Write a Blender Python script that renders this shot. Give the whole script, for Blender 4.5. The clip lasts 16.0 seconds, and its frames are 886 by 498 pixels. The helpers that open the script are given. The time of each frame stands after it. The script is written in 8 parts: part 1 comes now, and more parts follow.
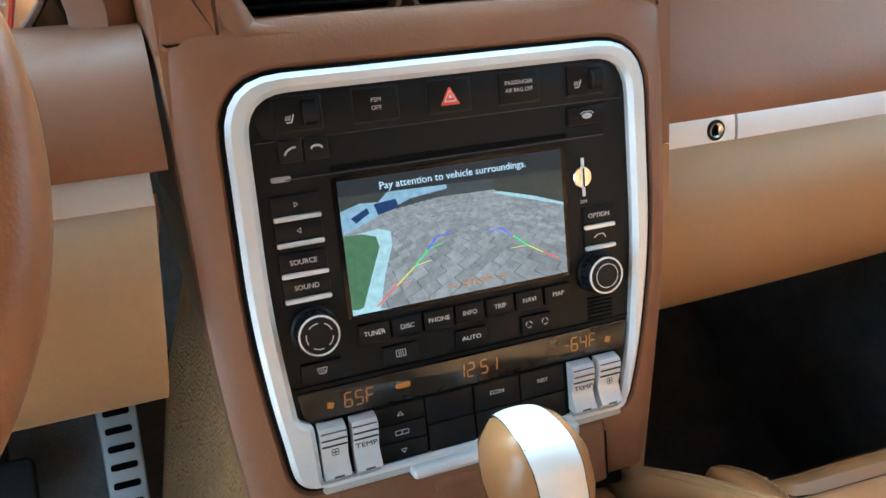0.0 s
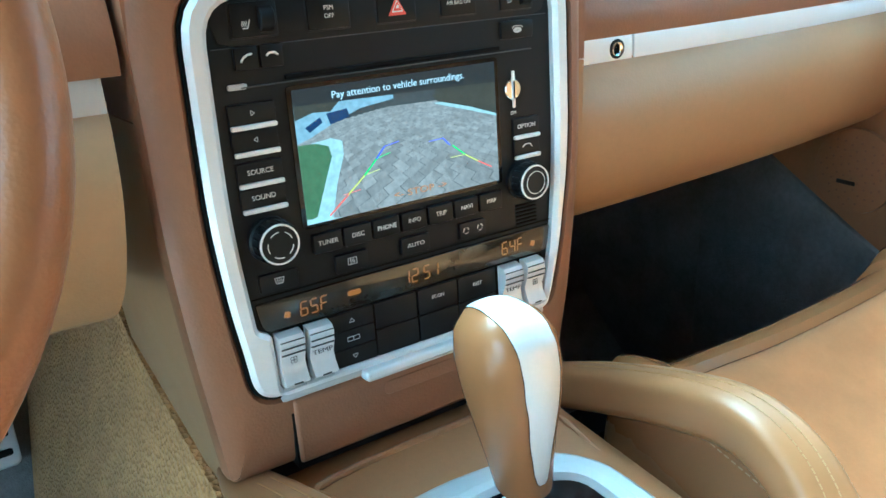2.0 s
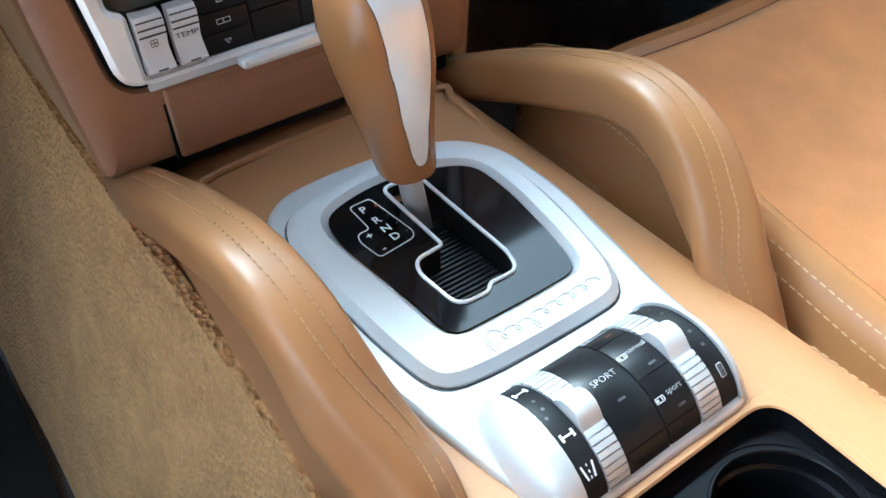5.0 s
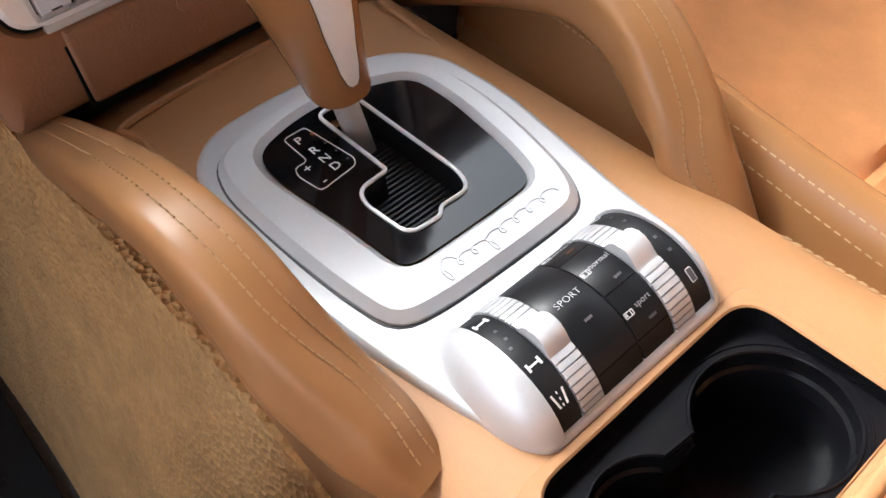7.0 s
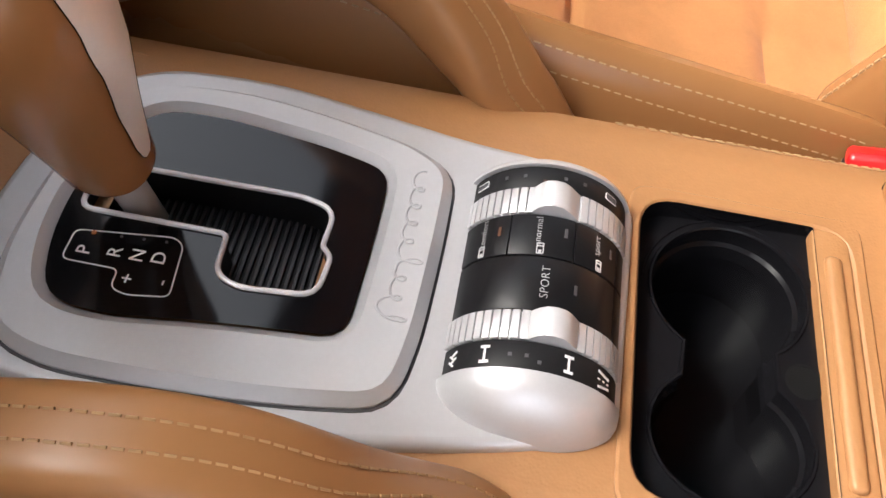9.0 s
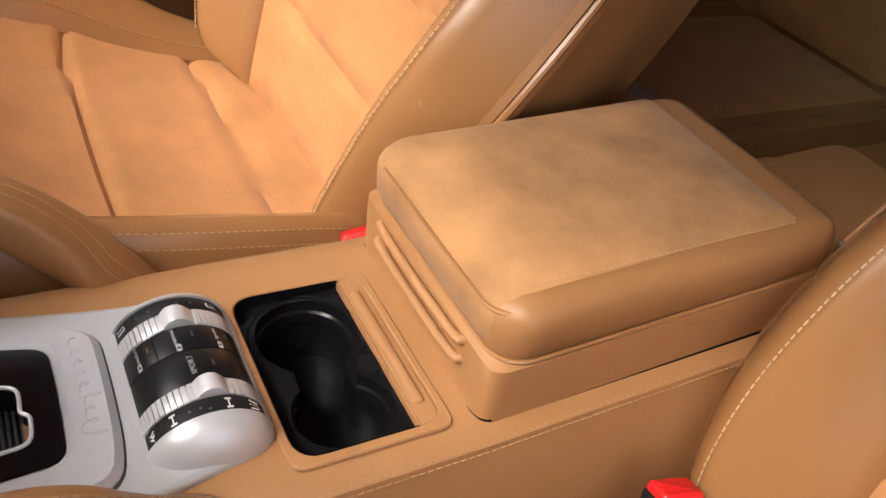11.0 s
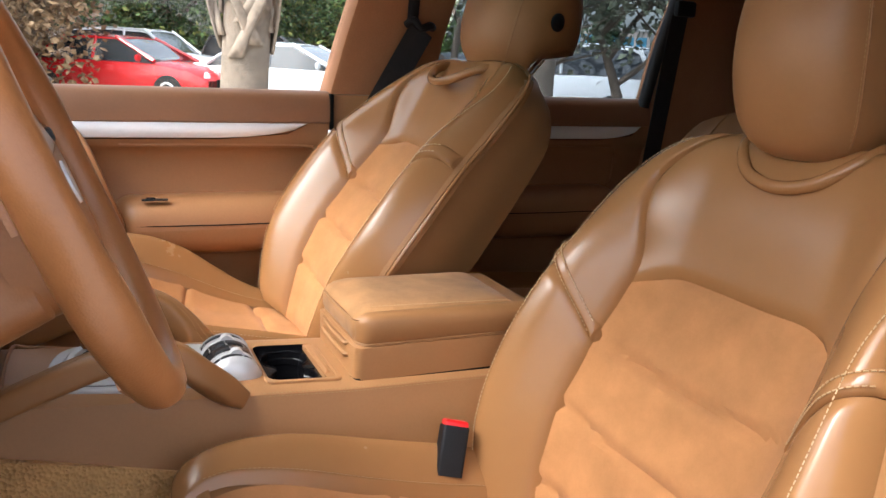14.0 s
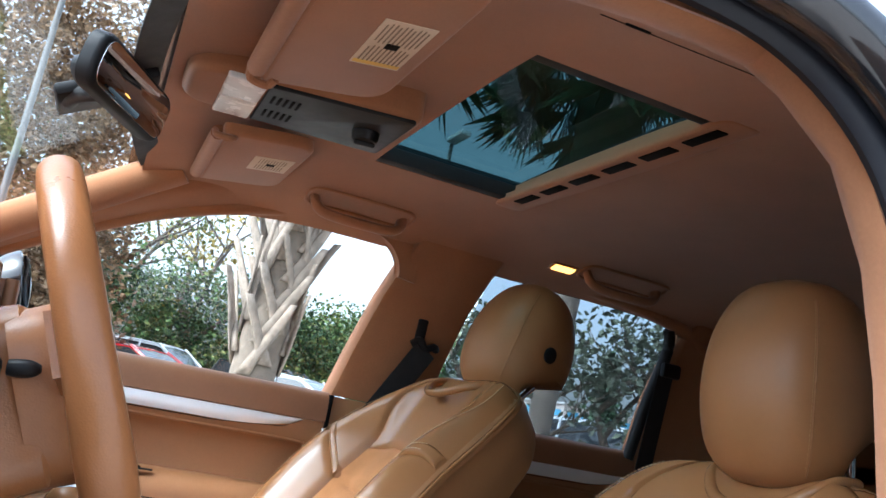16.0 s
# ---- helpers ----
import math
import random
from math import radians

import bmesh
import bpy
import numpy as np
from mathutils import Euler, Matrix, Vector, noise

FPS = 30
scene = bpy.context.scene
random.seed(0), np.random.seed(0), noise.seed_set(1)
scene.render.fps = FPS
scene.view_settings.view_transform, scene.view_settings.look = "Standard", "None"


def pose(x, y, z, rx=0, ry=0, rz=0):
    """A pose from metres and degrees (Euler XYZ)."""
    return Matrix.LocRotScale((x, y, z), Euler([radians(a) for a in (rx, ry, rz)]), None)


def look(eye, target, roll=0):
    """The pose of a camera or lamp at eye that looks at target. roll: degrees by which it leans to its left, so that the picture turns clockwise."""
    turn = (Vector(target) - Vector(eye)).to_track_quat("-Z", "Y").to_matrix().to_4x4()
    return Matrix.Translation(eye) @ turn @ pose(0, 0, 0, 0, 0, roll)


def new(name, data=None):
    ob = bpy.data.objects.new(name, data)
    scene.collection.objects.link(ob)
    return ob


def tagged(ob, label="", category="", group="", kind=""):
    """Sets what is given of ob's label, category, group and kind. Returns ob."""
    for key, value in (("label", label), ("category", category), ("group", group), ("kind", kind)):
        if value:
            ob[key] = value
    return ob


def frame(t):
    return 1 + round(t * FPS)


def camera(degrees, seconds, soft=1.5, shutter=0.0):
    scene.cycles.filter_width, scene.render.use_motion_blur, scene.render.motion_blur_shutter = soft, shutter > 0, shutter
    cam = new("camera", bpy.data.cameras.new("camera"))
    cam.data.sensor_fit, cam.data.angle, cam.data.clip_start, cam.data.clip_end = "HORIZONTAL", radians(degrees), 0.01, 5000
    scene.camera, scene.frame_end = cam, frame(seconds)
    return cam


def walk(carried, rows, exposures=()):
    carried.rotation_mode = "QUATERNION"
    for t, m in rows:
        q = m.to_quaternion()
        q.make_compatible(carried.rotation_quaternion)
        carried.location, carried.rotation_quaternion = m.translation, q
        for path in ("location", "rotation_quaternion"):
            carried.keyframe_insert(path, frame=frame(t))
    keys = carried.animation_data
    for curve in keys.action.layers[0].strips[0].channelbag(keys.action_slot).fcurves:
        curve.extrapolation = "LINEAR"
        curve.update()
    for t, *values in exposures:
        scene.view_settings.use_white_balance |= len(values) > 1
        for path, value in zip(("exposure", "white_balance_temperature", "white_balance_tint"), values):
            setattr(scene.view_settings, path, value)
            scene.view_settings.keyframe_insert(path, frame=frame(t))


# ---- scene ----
cam = camera(56.7, 16.0)
PATH = [
    (0, (-0.174, 0.097, 1.229), (0.482, 1.894, 0.646), -4.4),
    (0.5, (-0.209, 0.09, 1.237), (0.623, 1.801, 0.62), -4.0),
    (1, (-0.241, 0.092, 1.238), (0.709, 1.731, 0.599), -3.5),
    (1.5, (-0.256, 0.098, 1.23), (0.747, 1.697, 0.568), -2.9),
    (2, (-0.256, 0.11, 1.219), (0.757, 1.67, 0.482), -2.1),
    (2.5, (-0.255, 0.12, 1.212), (0.755, 1.63, 0.378), -1.1),
    (3, (-0.254, 0.124, 1.205), (0.748, 1.588, 0.282), -0.3),
    (3.5, (-0.25, 0.132, 1.203), (0.73, 1.525, 0.155), 0.7),
    (4, (-0.237, 0.122, 1.195), (0.703, 1.476, 0.063), 0.1),
    (4.5, (-0.218, 0.107, 1.181), (0.669, 1.416, -0.044), -1.9),
    (5, (-0.206, 0.088, 1.173), (0.651, 1.363, -0.108), -3.3),
    (5.2, (-0.205, 0.084, 1.167), (0.654, 1.348, -0.123), -3.5),
    (7.3, (-0.178, 0.113, 1.158), (0.624, 1.162, -0.344), -9.9),
    (7.5, (-0.178, 0.130, 1.157), (0.662, 1.100, -0.376), -10.1),
    (8, (-0.171, 0.176, 1.166), (0.730, 0.884, -0.471), -8.9),
    (8.2, (-0.175, 0.193, 1.164), (0.755, 0.790, -0.5), -7.2),
    (10.3, (-0.241, 0.33, 1.157), (1.037, -0.271, -0.259), 10.8),
    (10.5, (-0.263, 0.328, 1.175), (1.007, -0.373, -0.201), 11.3),
    (11, (-0.342, 0.308, 1.259), (0.946, -0.547, -0.01), 9.7),
    (11.5, (-0.422, 0.335, 1.287), (0.943, -0.592, 0.156), 8.0),
    (12, (-0.521, 0.364, 1.302), (0.935, -0.562, 0.293), 5.0),
    (12.5, (-0.648, 0.387, 1.337), (0.9, -0.55, 0.485), 2.9),
    (13, (-0.784, 0.388, 1.325), (0.892, -0.453, 0.629), 1.1),
    (13.5, (-0.931, 0.393, 1.297), (0.81, -0.391, 0.702), 0.8),
    (14, (-1.104, 0.416, 1.295), (0.678, -0.37, 0.841), 2.6),
    (14.5, (-1.19, 0.443, 1.267), (0.627, -0.346, 0.991), 5.7),
    (15, (-1.203, 0.454, 1.237), (0.631, -0.34, 1.176), 8.5),
    (15.5, (-1.191, 0.454, 1.206), (0.642, -0.318, 1.413), 10.5),
    (16, (-1.198, 0.439, 1.206), (0.631, -0.268, 1.599), 11.1),
]
EXPOSURES = [
    (0.0, 3.60, 4550, -16), (1.0, 3.82, 4180, -26), (2.0, 3.90, 4020, -29), (3.5, 3.92, 4000, -21), (5.0, 3.42, 4900, -7), (7.5, 2.95, 6200, 11), (8.2, 2.75, 6300, 12),
    (10.3, 2.18, 6750, 14), (11.0, 2.08, 6700, 14), (12.0, 2.13, 5350, 5), (12.5, 2.33, 4800, -1), (13.0, 2.35, 4950, 0), (13.5, 2.33, 5900, 8), (14.0, 2.28, 6100, 10), (15.0, 2.23, 5650, 6), (15.5, 2.23, 5300, 4), (16.0, 2.28, 5300, 4),
]
walk(cam, [(t, look(eye, target, roll)) for t, eye, target, roll in PATH], EXPOSURES)

# ---- daylight: a bright hazy sky and one soft sun from ahead ----
SUN_UP, SUN_AROUND = 50.0, -9.0
world = bpy.data.worlds.new("hazy_daylight")
scene.world = world
world.use_nodes = True
wn = world.node_tree
sky = wn.nodes.new("ShaderNodeTexSky")
sky.sky_type = "NISHITA"
sky.sun_disc = False
sky.sun_elevation, sky.sun_rotation = radians(SUN_UP), radians(SUN_AROUND)
sky.air_density, sky.dust_density, sky.ozone_density = 1.0, 5.0, 0.6
wn.nodes["Background"].inputs["Strength"].default_value = 0.15
pale = wn.nodes.new("ShaderNodeHueSaturation")
pale.inputs["Saturation"].default_value = 0.4
wn.links.new(sky.outputs["Color"], pale.inputs["Color"])
wn.links.new(pale.outputs["Color"], wn.nodes["Background"].inputs["Color"])
sun = new("sun", bpy.data.lights.new("sun", "SUN"))
sun.data.energy, sun.data.angle, sun.data.color = 0.85, radians(24), (1.0, 0.96, 0.91)
sa, se = radians(SUN_AROUND), radians(SUN_UP)
sun.matrix_world = look((math.sin(sa) * math.cos(se) * 30, math.cos(sa) * math.cos(se) * 30, math.sin(se) * 30), (0, 0, 1))


# ---- materials ----
def base_mat(name, color, rough=0.5, metal=0.0):
    m = bpy.data.materials.new(name)
    m.use_nodes = True
    b = m.node_tree.nodes["Principled BSDF"]
    b.inputs["Base Color"].default_value = (*color, 1)
    b.inputs["Roughness"].default_value = rough
    b.inputs["Metallic"].default_value = metal
    return m, m.node_tree, b


def noise_node(t, scale, detail=4.0, rough=0.55, coord="Object"):
    tc = t.nodes.new("ShaderNodeTexCoord")
    n = t.nodes.new("ShaderNodeTexNoise")
    n.inputs["Scale"].default_value, n.inputs["Detail"].default_value, n.inputs["Roughness"].default_value = scale, detail, rough
    t.links.new(tc.outputs[coord], n.inputs["Vector"])
    return n


def ramp(t, src, stops):
    r = t.nodes.new("ShaderNodeValToRGB")
    els = r.color_ramp.elements
    while len(els) < len(stops):
        els.new(0.5)
    for e, (p, c) in zip(els, stops):
        e.position, e.color = p, (*c, 1)
    t.links.new(src, r.inputs["Fac"])
    return r


def scaled(c, k):
    return tuple(min(1.0, v * k) for v in c)


def surface(name, color, rough=0.5, metal=0.0, vary=0.12, vscale=9.0, grain=600.0, bump=0.15, dist=0.0004, rvary=0.08, voronoi=False,
            sheen=0.0, coat=0.0, island=0.0, spec=0.5, coord="Object", crease=0.0, speck=0.35):
    """A surface with stains at one scale, grain at a finer one, and fine relief."""
    m, t, b = base_mat(name, color, rough, metal)
    big, fine = noise_node(t, vscale, 5, 0.6, coord), noise_node(t, grain * 0.35, 3, 0.6, coord)
    mixf = t.nodes.new("ShaderNodeMath")
    mixf.operation = "MULTIPLY_ADD"
    t.links.new(fine.outputs["Fac"], mixf.inputs[0])
    mixf.inputs[1].default_value = speck
    add = t.nodes.new("ShaderNodeMath")
    add.operation = "MULTIPLY"
    t.links.new(big.outputs["Fac"], add.inputs[0])
    add.inputs[1].default_value = 1 - speck
    t.links.new(add.outputs[0], mixf.inputs[2])
    col = ramp(t, mixf.outputs[0], [(0.3, scaled(color, 1 - vary)), (0.5, color), (0.7, scaled(color, 1 + vary))])
    out = col.outputs["Color"]
    if island:
        g = t.nodes.new("ShaderNodeNewGeometry")
        hsv = t.nodes.new("ShaderNodeHueSaturation")
        mr = t.nodes.new("ShaderNodeMapRange")
        mr.inputs["To Min"].default_value, mr.inputs["To Max"].default_value = 1 - island, 1 + island
        t.links.new(g.outputs["Random Per Island"], mr.inputs["Value"])
        t.links.new(mr.outputs["Result"], hsv.inputs["Value"])
        t.links.new(out, hsv.inputs["Color"])
        out = hsv.outputs["Color"]
    t.links.new(out, b.inputs["Base Color"])
    rr = t.nodes.new("ShaderNodeMapRange")
    rr.inputs["From Min"].default_value, rr.inputs["From Max"].default_value = 0.3, 0.7
    rr.inputs["To Min"].default_value, rr.inputs["To Max"].default_value = max(0.02, rough - rvary), min(1, rough + rvary)
    t.links.new(big.outputs["Fac"], rr.inputs["Value"])
    t.links.new(rr.outputs["Result"], b.inputs["Roughness"])
    if bump:
        if voronoi:
            tc = t.nodes.new("ShaderNodeTexCoord")
            v = t.nodes.new("ShaderNodeTexVoronoi")
            v.inputs["Scale"].default_value = grain
            t.links.new(tc.outputs[coord], v.inputs["Vector"])
            src = v.outputs["Distance"]
        else:
            src = noise_node(t, grain, 3, 0.6, coord).outputs["Fac"]
        bp = t.nodes.new("ShaderNodeBump")
        bp.inputs["Strength"].default_value, bp.inputs["Distance"].default_value = bump, dist
        t.links.new(src, bp.inputs["Height"])
        if crease:
            fold = noise_node(t, 34, 5, 0.62, coord)
            fold.inputs["Distortion"].default_value = 1.6
            ridge = ramp(t, fold.outputs["Fac"], [(0.36, (1, 1, 1)), (0.47, (0.2, 0.2, 0.2)), (0.52, (0.0, 0.0, 0.0)), (0.60, (1, 1, 1))])
            cb = t.nodes.new("ShaderNodeBump")
            cb.inputs["Strength"].default_value, cb.inputs["Distance"].default_value = crease, 0.0010
            t.links.new(ridge.outputs["Color"], cb.inputs["Height"])
            t.links.new(cb.outputs["Normal"], bp.inputs["Normal"])
        t.links.new(bp.outputs["Normal"], b.inputs["Normal"])
    b.inputs["Sheen Weight"].default_value = sheen
    b.inputs["Coat Weight"].default_value = coat
    b.inputs["Specular IOR Level"].default_value = spec
    return m


GLOW_K = 0.17


def glow(name, color, strength):
    strength = strength * GLOW_K
    m, t, b = base_mat(name, (0.02, 0.02, 0.02), 0.4)
    b.inputs["Emission Color"].default_value = (*color, 1)
    b.inputs["Emission Strength"].default_value = strength
    return m


def glass_mat(name, color, gloss=0.03):
    """Clear or tinted glass: what is behind it, with a sheen that grows towards grazing."""
    m, t, b = base_mat(name, color, 0.0)
    out = t.nodes["Material Output"]
    tr, gl, mix, lw = (t.nodes.new(k) for k in ("ShaderNodeBsdfTransparent", "ShaderNodeBsdfGlossy", "ShaderNodeMixShader", "ShaderNodeLayerWeight"))
    pw, sc_ = t.nodes.new("ShaderNodeMath"), t.nodes.new("ShaderNodeMath")
    pw.operation, sc_.operation = "POWER", "MULTIPLY_ADD"
    pw.inputs[1].default_value, sc_.inputs[1].default_value, sc_.inputs[2].default_value = 5.0, 0.35, gloss
    t.links.new(lw.outputs["Facing"], pw.inputs[0])
    t.links.new(pw.outputs[0], sc_.inputs[0])
    tr.inputs["Color"].default_value = (*color, 1)
    gl.inputs["Roughness"].default_value = 0.01
    t.links.new(sc_.outputs[0], mix.inputs[0])
    t.links.new(tr.outputs[0], mix.inputs[1])
    t.links.new(gl.outputs[0], mix.inputs[2])
    t.links.new(mix.outputs[0], out.inputs["Surface"])
    return m


TAN = (0.295, 0.141, 0.053)
LEATHER = surface("tan_leather", TAN, 0.26, vary=0.05, vscale=7, grain=420, bump=0.02, dist=0.0002, rvary=0.015, speck=0.06)
SUEDE = surface("tan_suede", (0.41, 0.190, 0.074), 0.95, vary=0.15, vscale=17, speck=0.16, grain=900, bump=0.35, dist=0.0006, sheen=0.10, spec=0.12)
SUEDE_WORN = surface("worn_suede", (0.315, 0.162, 0.068), 0.92, vary=0.38, vscale=12, speck=0.10, grain=900, bump=0.35, dist=0.0006, sheen=0.08, spec=0.15)
PANEL = surface("tan_trim", (0.340, 0.166, 0.065), 0.5, vary=0.08, vscale=5, grain=700, bump=0.18, dist=0.0004, voronoi=True)
DOOR_TAN = surface("door_leather", (0.315, 0.148, 0.062), 0.45, crease=0.0, vary=0.10, vscale=5, grain=600, bump=0.2, dist=0.0004, voronoi=True)
BROWN = surface("brown_leather", (0.24, 0.112, 0.054), 0.45, vary=0.09, vscale=6, grain=520, bump=0.22, dist=0.0005, voronoi=True)
BEIGE = surface("beige_leather", (0.36, 0.215, 0.100), 0.48, vary=0.08, vscale=5, grain=520, bump=0.2, dist=0.0004, voronoi=True)
WHEEL_L = surface("wheel_leather", (0.28, 0.112, 0.038), 0.33, vary=0.10, vscale=10, grain=520, bump=0.25, dist=0.0005, voronoi=True)
HEADLINER = surface("headliner_suede", (0.31, 0.140, 0.064), 0.97, vary=0.14, vscale=6, grain=800, bump=0.3, dist=0.0005, sheen=0.25, spec=0.1)
CARPET = surface("tan_carpet", (0.54, 0.305, 0.122), 1.0, vary=0.22, vscale=20, grain=210, voronoi=True, bump=1.0, dist=0.004, sheen=0.06, spec=0.08)
DARK_CARPET = surface("dark_carpet", (0.21, 0.20, 0.195), 1.0, vary=0.3, vscale=20, grain=420, bump=0.8, dist=0.002, spec=0.1)
SILVER = surface("satin_silver", (0.80, 0.81, 0.825), 0.36, 0.25, vary=0.04, vscale=14, grain=1500, bump=0.06, dist=0.0002, rvary=0.05)
SILVER_LOW = surface("brushed_silver", (0.53, 0.535, 0.545), 0.38, 0.22, vary=0.05, vscale=14, grain=1500, bump=0.08, dist=0.0002)
SILVER_PLATE = surface("cast_silver", (0.52, 0.522, 0.53), 0.38, 0.35, vary=0.05, vscale=18, grain=1500, bump=0.08, dist=0.0002, rvary=0.05)
LEATHER_BAR = surface("handle_leather", TAN, 0.37, vary=0.07, vscale=9, grain=420, bump=0.05, dist=0.0003, spec=0.45, rvary=0.02, speck=0.1)
LEATHER_DULL = surface("matt_tan_leather", TAN, 0.47, vary=0.08, vscale=9, grain=420, bump=0.10, dist=0.0004, spec=0.4, speck=0.2)
CHROME = surface("chrome", (0.85, 0.85, 0.86), 0.14, 1.0, vary=0.02, bump=0.0)
BLACK = surface("black_plastic", (0.010, 0.010, 0.011), 0.48, spec=0.22, vary=0.15, vscale=12, grain=900, bump=0.12, dist=0.0003)
BUTTON = surface("black_button", (0.008, 0.008, 0.009), 0.38, spec=0.22, vary=0.15, vscale=20, grain=900, bump=0.08, dist=0.0002)
GLOSS = surface("gloss_black", (0.005, 0.005, 0.006), 0.08, vary=0.2, vscale=10, bump=0.0, rvary=0.03, spec=0.32)
SEAL_BLACK = surface("seal_black", (0.010, 0.011, 0.015), 0.42, vary=0.2, vscale=25, grain=500, bump=0.15, dist=0.0005, spec=0.25)
RUBBER = surface("black_rubber", (0.022, 0.022, 0.023), 0.6, vary=0.2, vscale=25, grain=500, bump=0.25, dist=0.0006, spec=0.3)
CUP_BLACK = surface("cup_black", (0.006, 0.006, 0.007), 0.16, vary=0.2, vscale=10, bump=0.0, rvary=0.05, spec=0.16)
GAP = surface("dark_gap", (0.005, 0.005, 0.005), 0.8, spec=0.1, bump=0.0)
WEB = surface("belt_webbing", (0.012, 0.012, 0.013), 0.8, vary=0.2, vscale=40, grain=1200, bump=0.5, dist=0.0006)
RED = surface("red_plastic", (0.62, 0.012, 0.014), 0.35, vary=0.06, vscale=30, grain=900, bump=0.08, dist=0.0002)
THREAD = surface("tan_thread", (0.37, 0.22, 0.10), 0.8, vary=0.1, vscale=90, bump=0.0)
THREAD_PALE = surface("pale_thread", (0.48, 0.31, 0.16), 0.8, vary=0.1, vscale=90, bump=0.0)
PRINT = surface("white_print", (0.80, 0.80, 0.80), 0.6, vary=0.03, bump=0.0)
PRINT_SOFT = surface("soft_print", (0.50, 0.50, 0.50), 0.6, vary=0.03, bump=0.0)
PRINT_BROWN = surface("faded_print", (0.24, 0.17, 0.11), 0.7, bump=0.0)
PRINT_DARK = surface("grey_print", (0.07, 0.07, 0.075), 0.6, bump=0.0)
PAPER = surface("label_paper", (0.62, 0.50, 0.36), 0.75, vary=0.05, vscale=30, bump=0.0)
YELLOW = surface("label_yellow", (0.75, 0.50, 0.12), 0.7, vary=0.05, bump=0.0)
AMBER = glow("amber_segment", (1.0, 0.27, 0.02), 0.17)
HAZARD = surface("hazard_red", (0.75, 0.09, 0.06), 0.4, vary=0.05, bump=0.0)
LAMP_GLOW = glow("lamp_lens", (1.0, 0.40, 0.07), 6.0)
CLEAR = glass_mat("clear_glass", (0.94, 0.955, 0.945))
TINT = glass_mat("privacy_glass", (0.52, 0.56, 0.59))
# For the unseen rear panes: tinted beyond the door glass to dim the cabin.
DIMMING_TINT = glass_mat("dimming_privacy_glass", (0.22, 0.24, 0.25))
ROOF_GLASS = glass_mat("roof_glass", (0.22, 0.305, 0.310))
MIRROR = surface("mirror", (0.75, 0.76, 0.77), 0.02, 1.0, vary=0.0, bump=0.0, rvary=0.0)
LENS = surface("frosted_lens", (0.72, 0.72, 0.70), 0.25, vary=0.06, vscale=40, bump=0.1, grain=300)
CAR_BLACK = surface("black_paint", (0.012, 0.012, 0.014), 0.15, coat=0.6, bump=0.0, vary=0.1)


# ---- mesh helpers ----
def part(name, bm, material, parent=None, label="", smooth=True):
    """One mesh object from a bmesh, under a thing or a part."""
    me = bpy.data.meshes.new(name)
    bmesh.ops.recalc_face_normals(bm, faces=bm.faces)
    if smooth:
        for f in bm.faces:
            f.smooth = True
        for e in bm.edges:
            if len(e.link_faces) == 2 and e.calc_face_angle(0) > radians(38):
                e.smooth = False
    bm.to_mesh(me)
    bm.free()
    me.materials.append(material)
    ob = new(name, me)
    if parent is not None:
        ob.parent = parent
    if label:
        ob["label"] = label
    return ob


def thing(name, label, category, m=None, group="", kind=""):
    ob = new(name)
    ob.empty_display_size = 0.05
    if m is not None:
        ob.matrix_basis = m
    return tagged(ob, label, category, group, kind)


def joined(*bms):
    out = bmesh.new()
    for b in bms:
        me = bpy.data.meshes.new("tmp")
        b.to_mesh(me)
        b.free()
        out.from_mesh(me)
        bpy.data.meshes.remove(me)
    return out


def moved(bm, m):
    bmesh.ops.transform(bm, matrix=m, verts=bm.verts)
    return bm


def box(c, s, bev=0.0, seg=2):
    bm = bmesh.new()
    bmesh.ops.create_cube(bm, size=1.0)
    bmesh.ops.scale(bm, vec=s, verts=bm.verts)
    if bev:
        bmesh.ops.bevel(bm, geom=bm.edges[:], offset=bev, segments=seg, profile=0.5, affect="EDGES", clamp_overlap=True)
    bmesh.ops.translate(bm, vec=c, verts=bm.verts)
    return bm


def rings(loops, caps=True, closed=True):
    """A skin over loops of equal length; closed: each loop runs round."""
    bm = bmesh.new()
    vs = [[bm.verts.new(p) for p in l] for l in loops]
    n = len(loops[0])
    for a, b in zip(vs, vs[1:]):
        for i in range(n if closed else n - 1):
            j = (i + 1) % n
            bm.faces.new((a[i], a[j], b[j], b[i]))
    if caps and closed:
        bm.faces.new(vs[0][::-1])
        bm.faces.new(vs[-1])
    return bm


def lathe(profile, n=32, center=(0, 0, 0)):
    return moved(rings([[(r * math.cos(2 * math.pi * i / n), r * math.sin(2 * math.pi * i / n), z) for i in range(n)] for r, z in profile]), Matrix.Translation(center))


def smooth_path(pts, k=6):
    """Catmull-Rom points through pts."""
    p = [Vector(q) for q in pts]
    p = [p[0] * 2 - p[1]] + p + [p[-1] * 2 - p[-2]]
    out = []
    for i in range(1, len(p) - 2):
        for j in range(k):
            t = j / k
            a, b, c, d = p[i - 1], p[i], p[i + 1], p[i + 2]
            out.append(0.5 * ((2 * b) + (c - a) * t + (2 * a - 5 * b + 4 * c - d) * t * t + (3 * b - a - 3 * c + d) * t ** 3))
    out.append(p[-2])
    return out


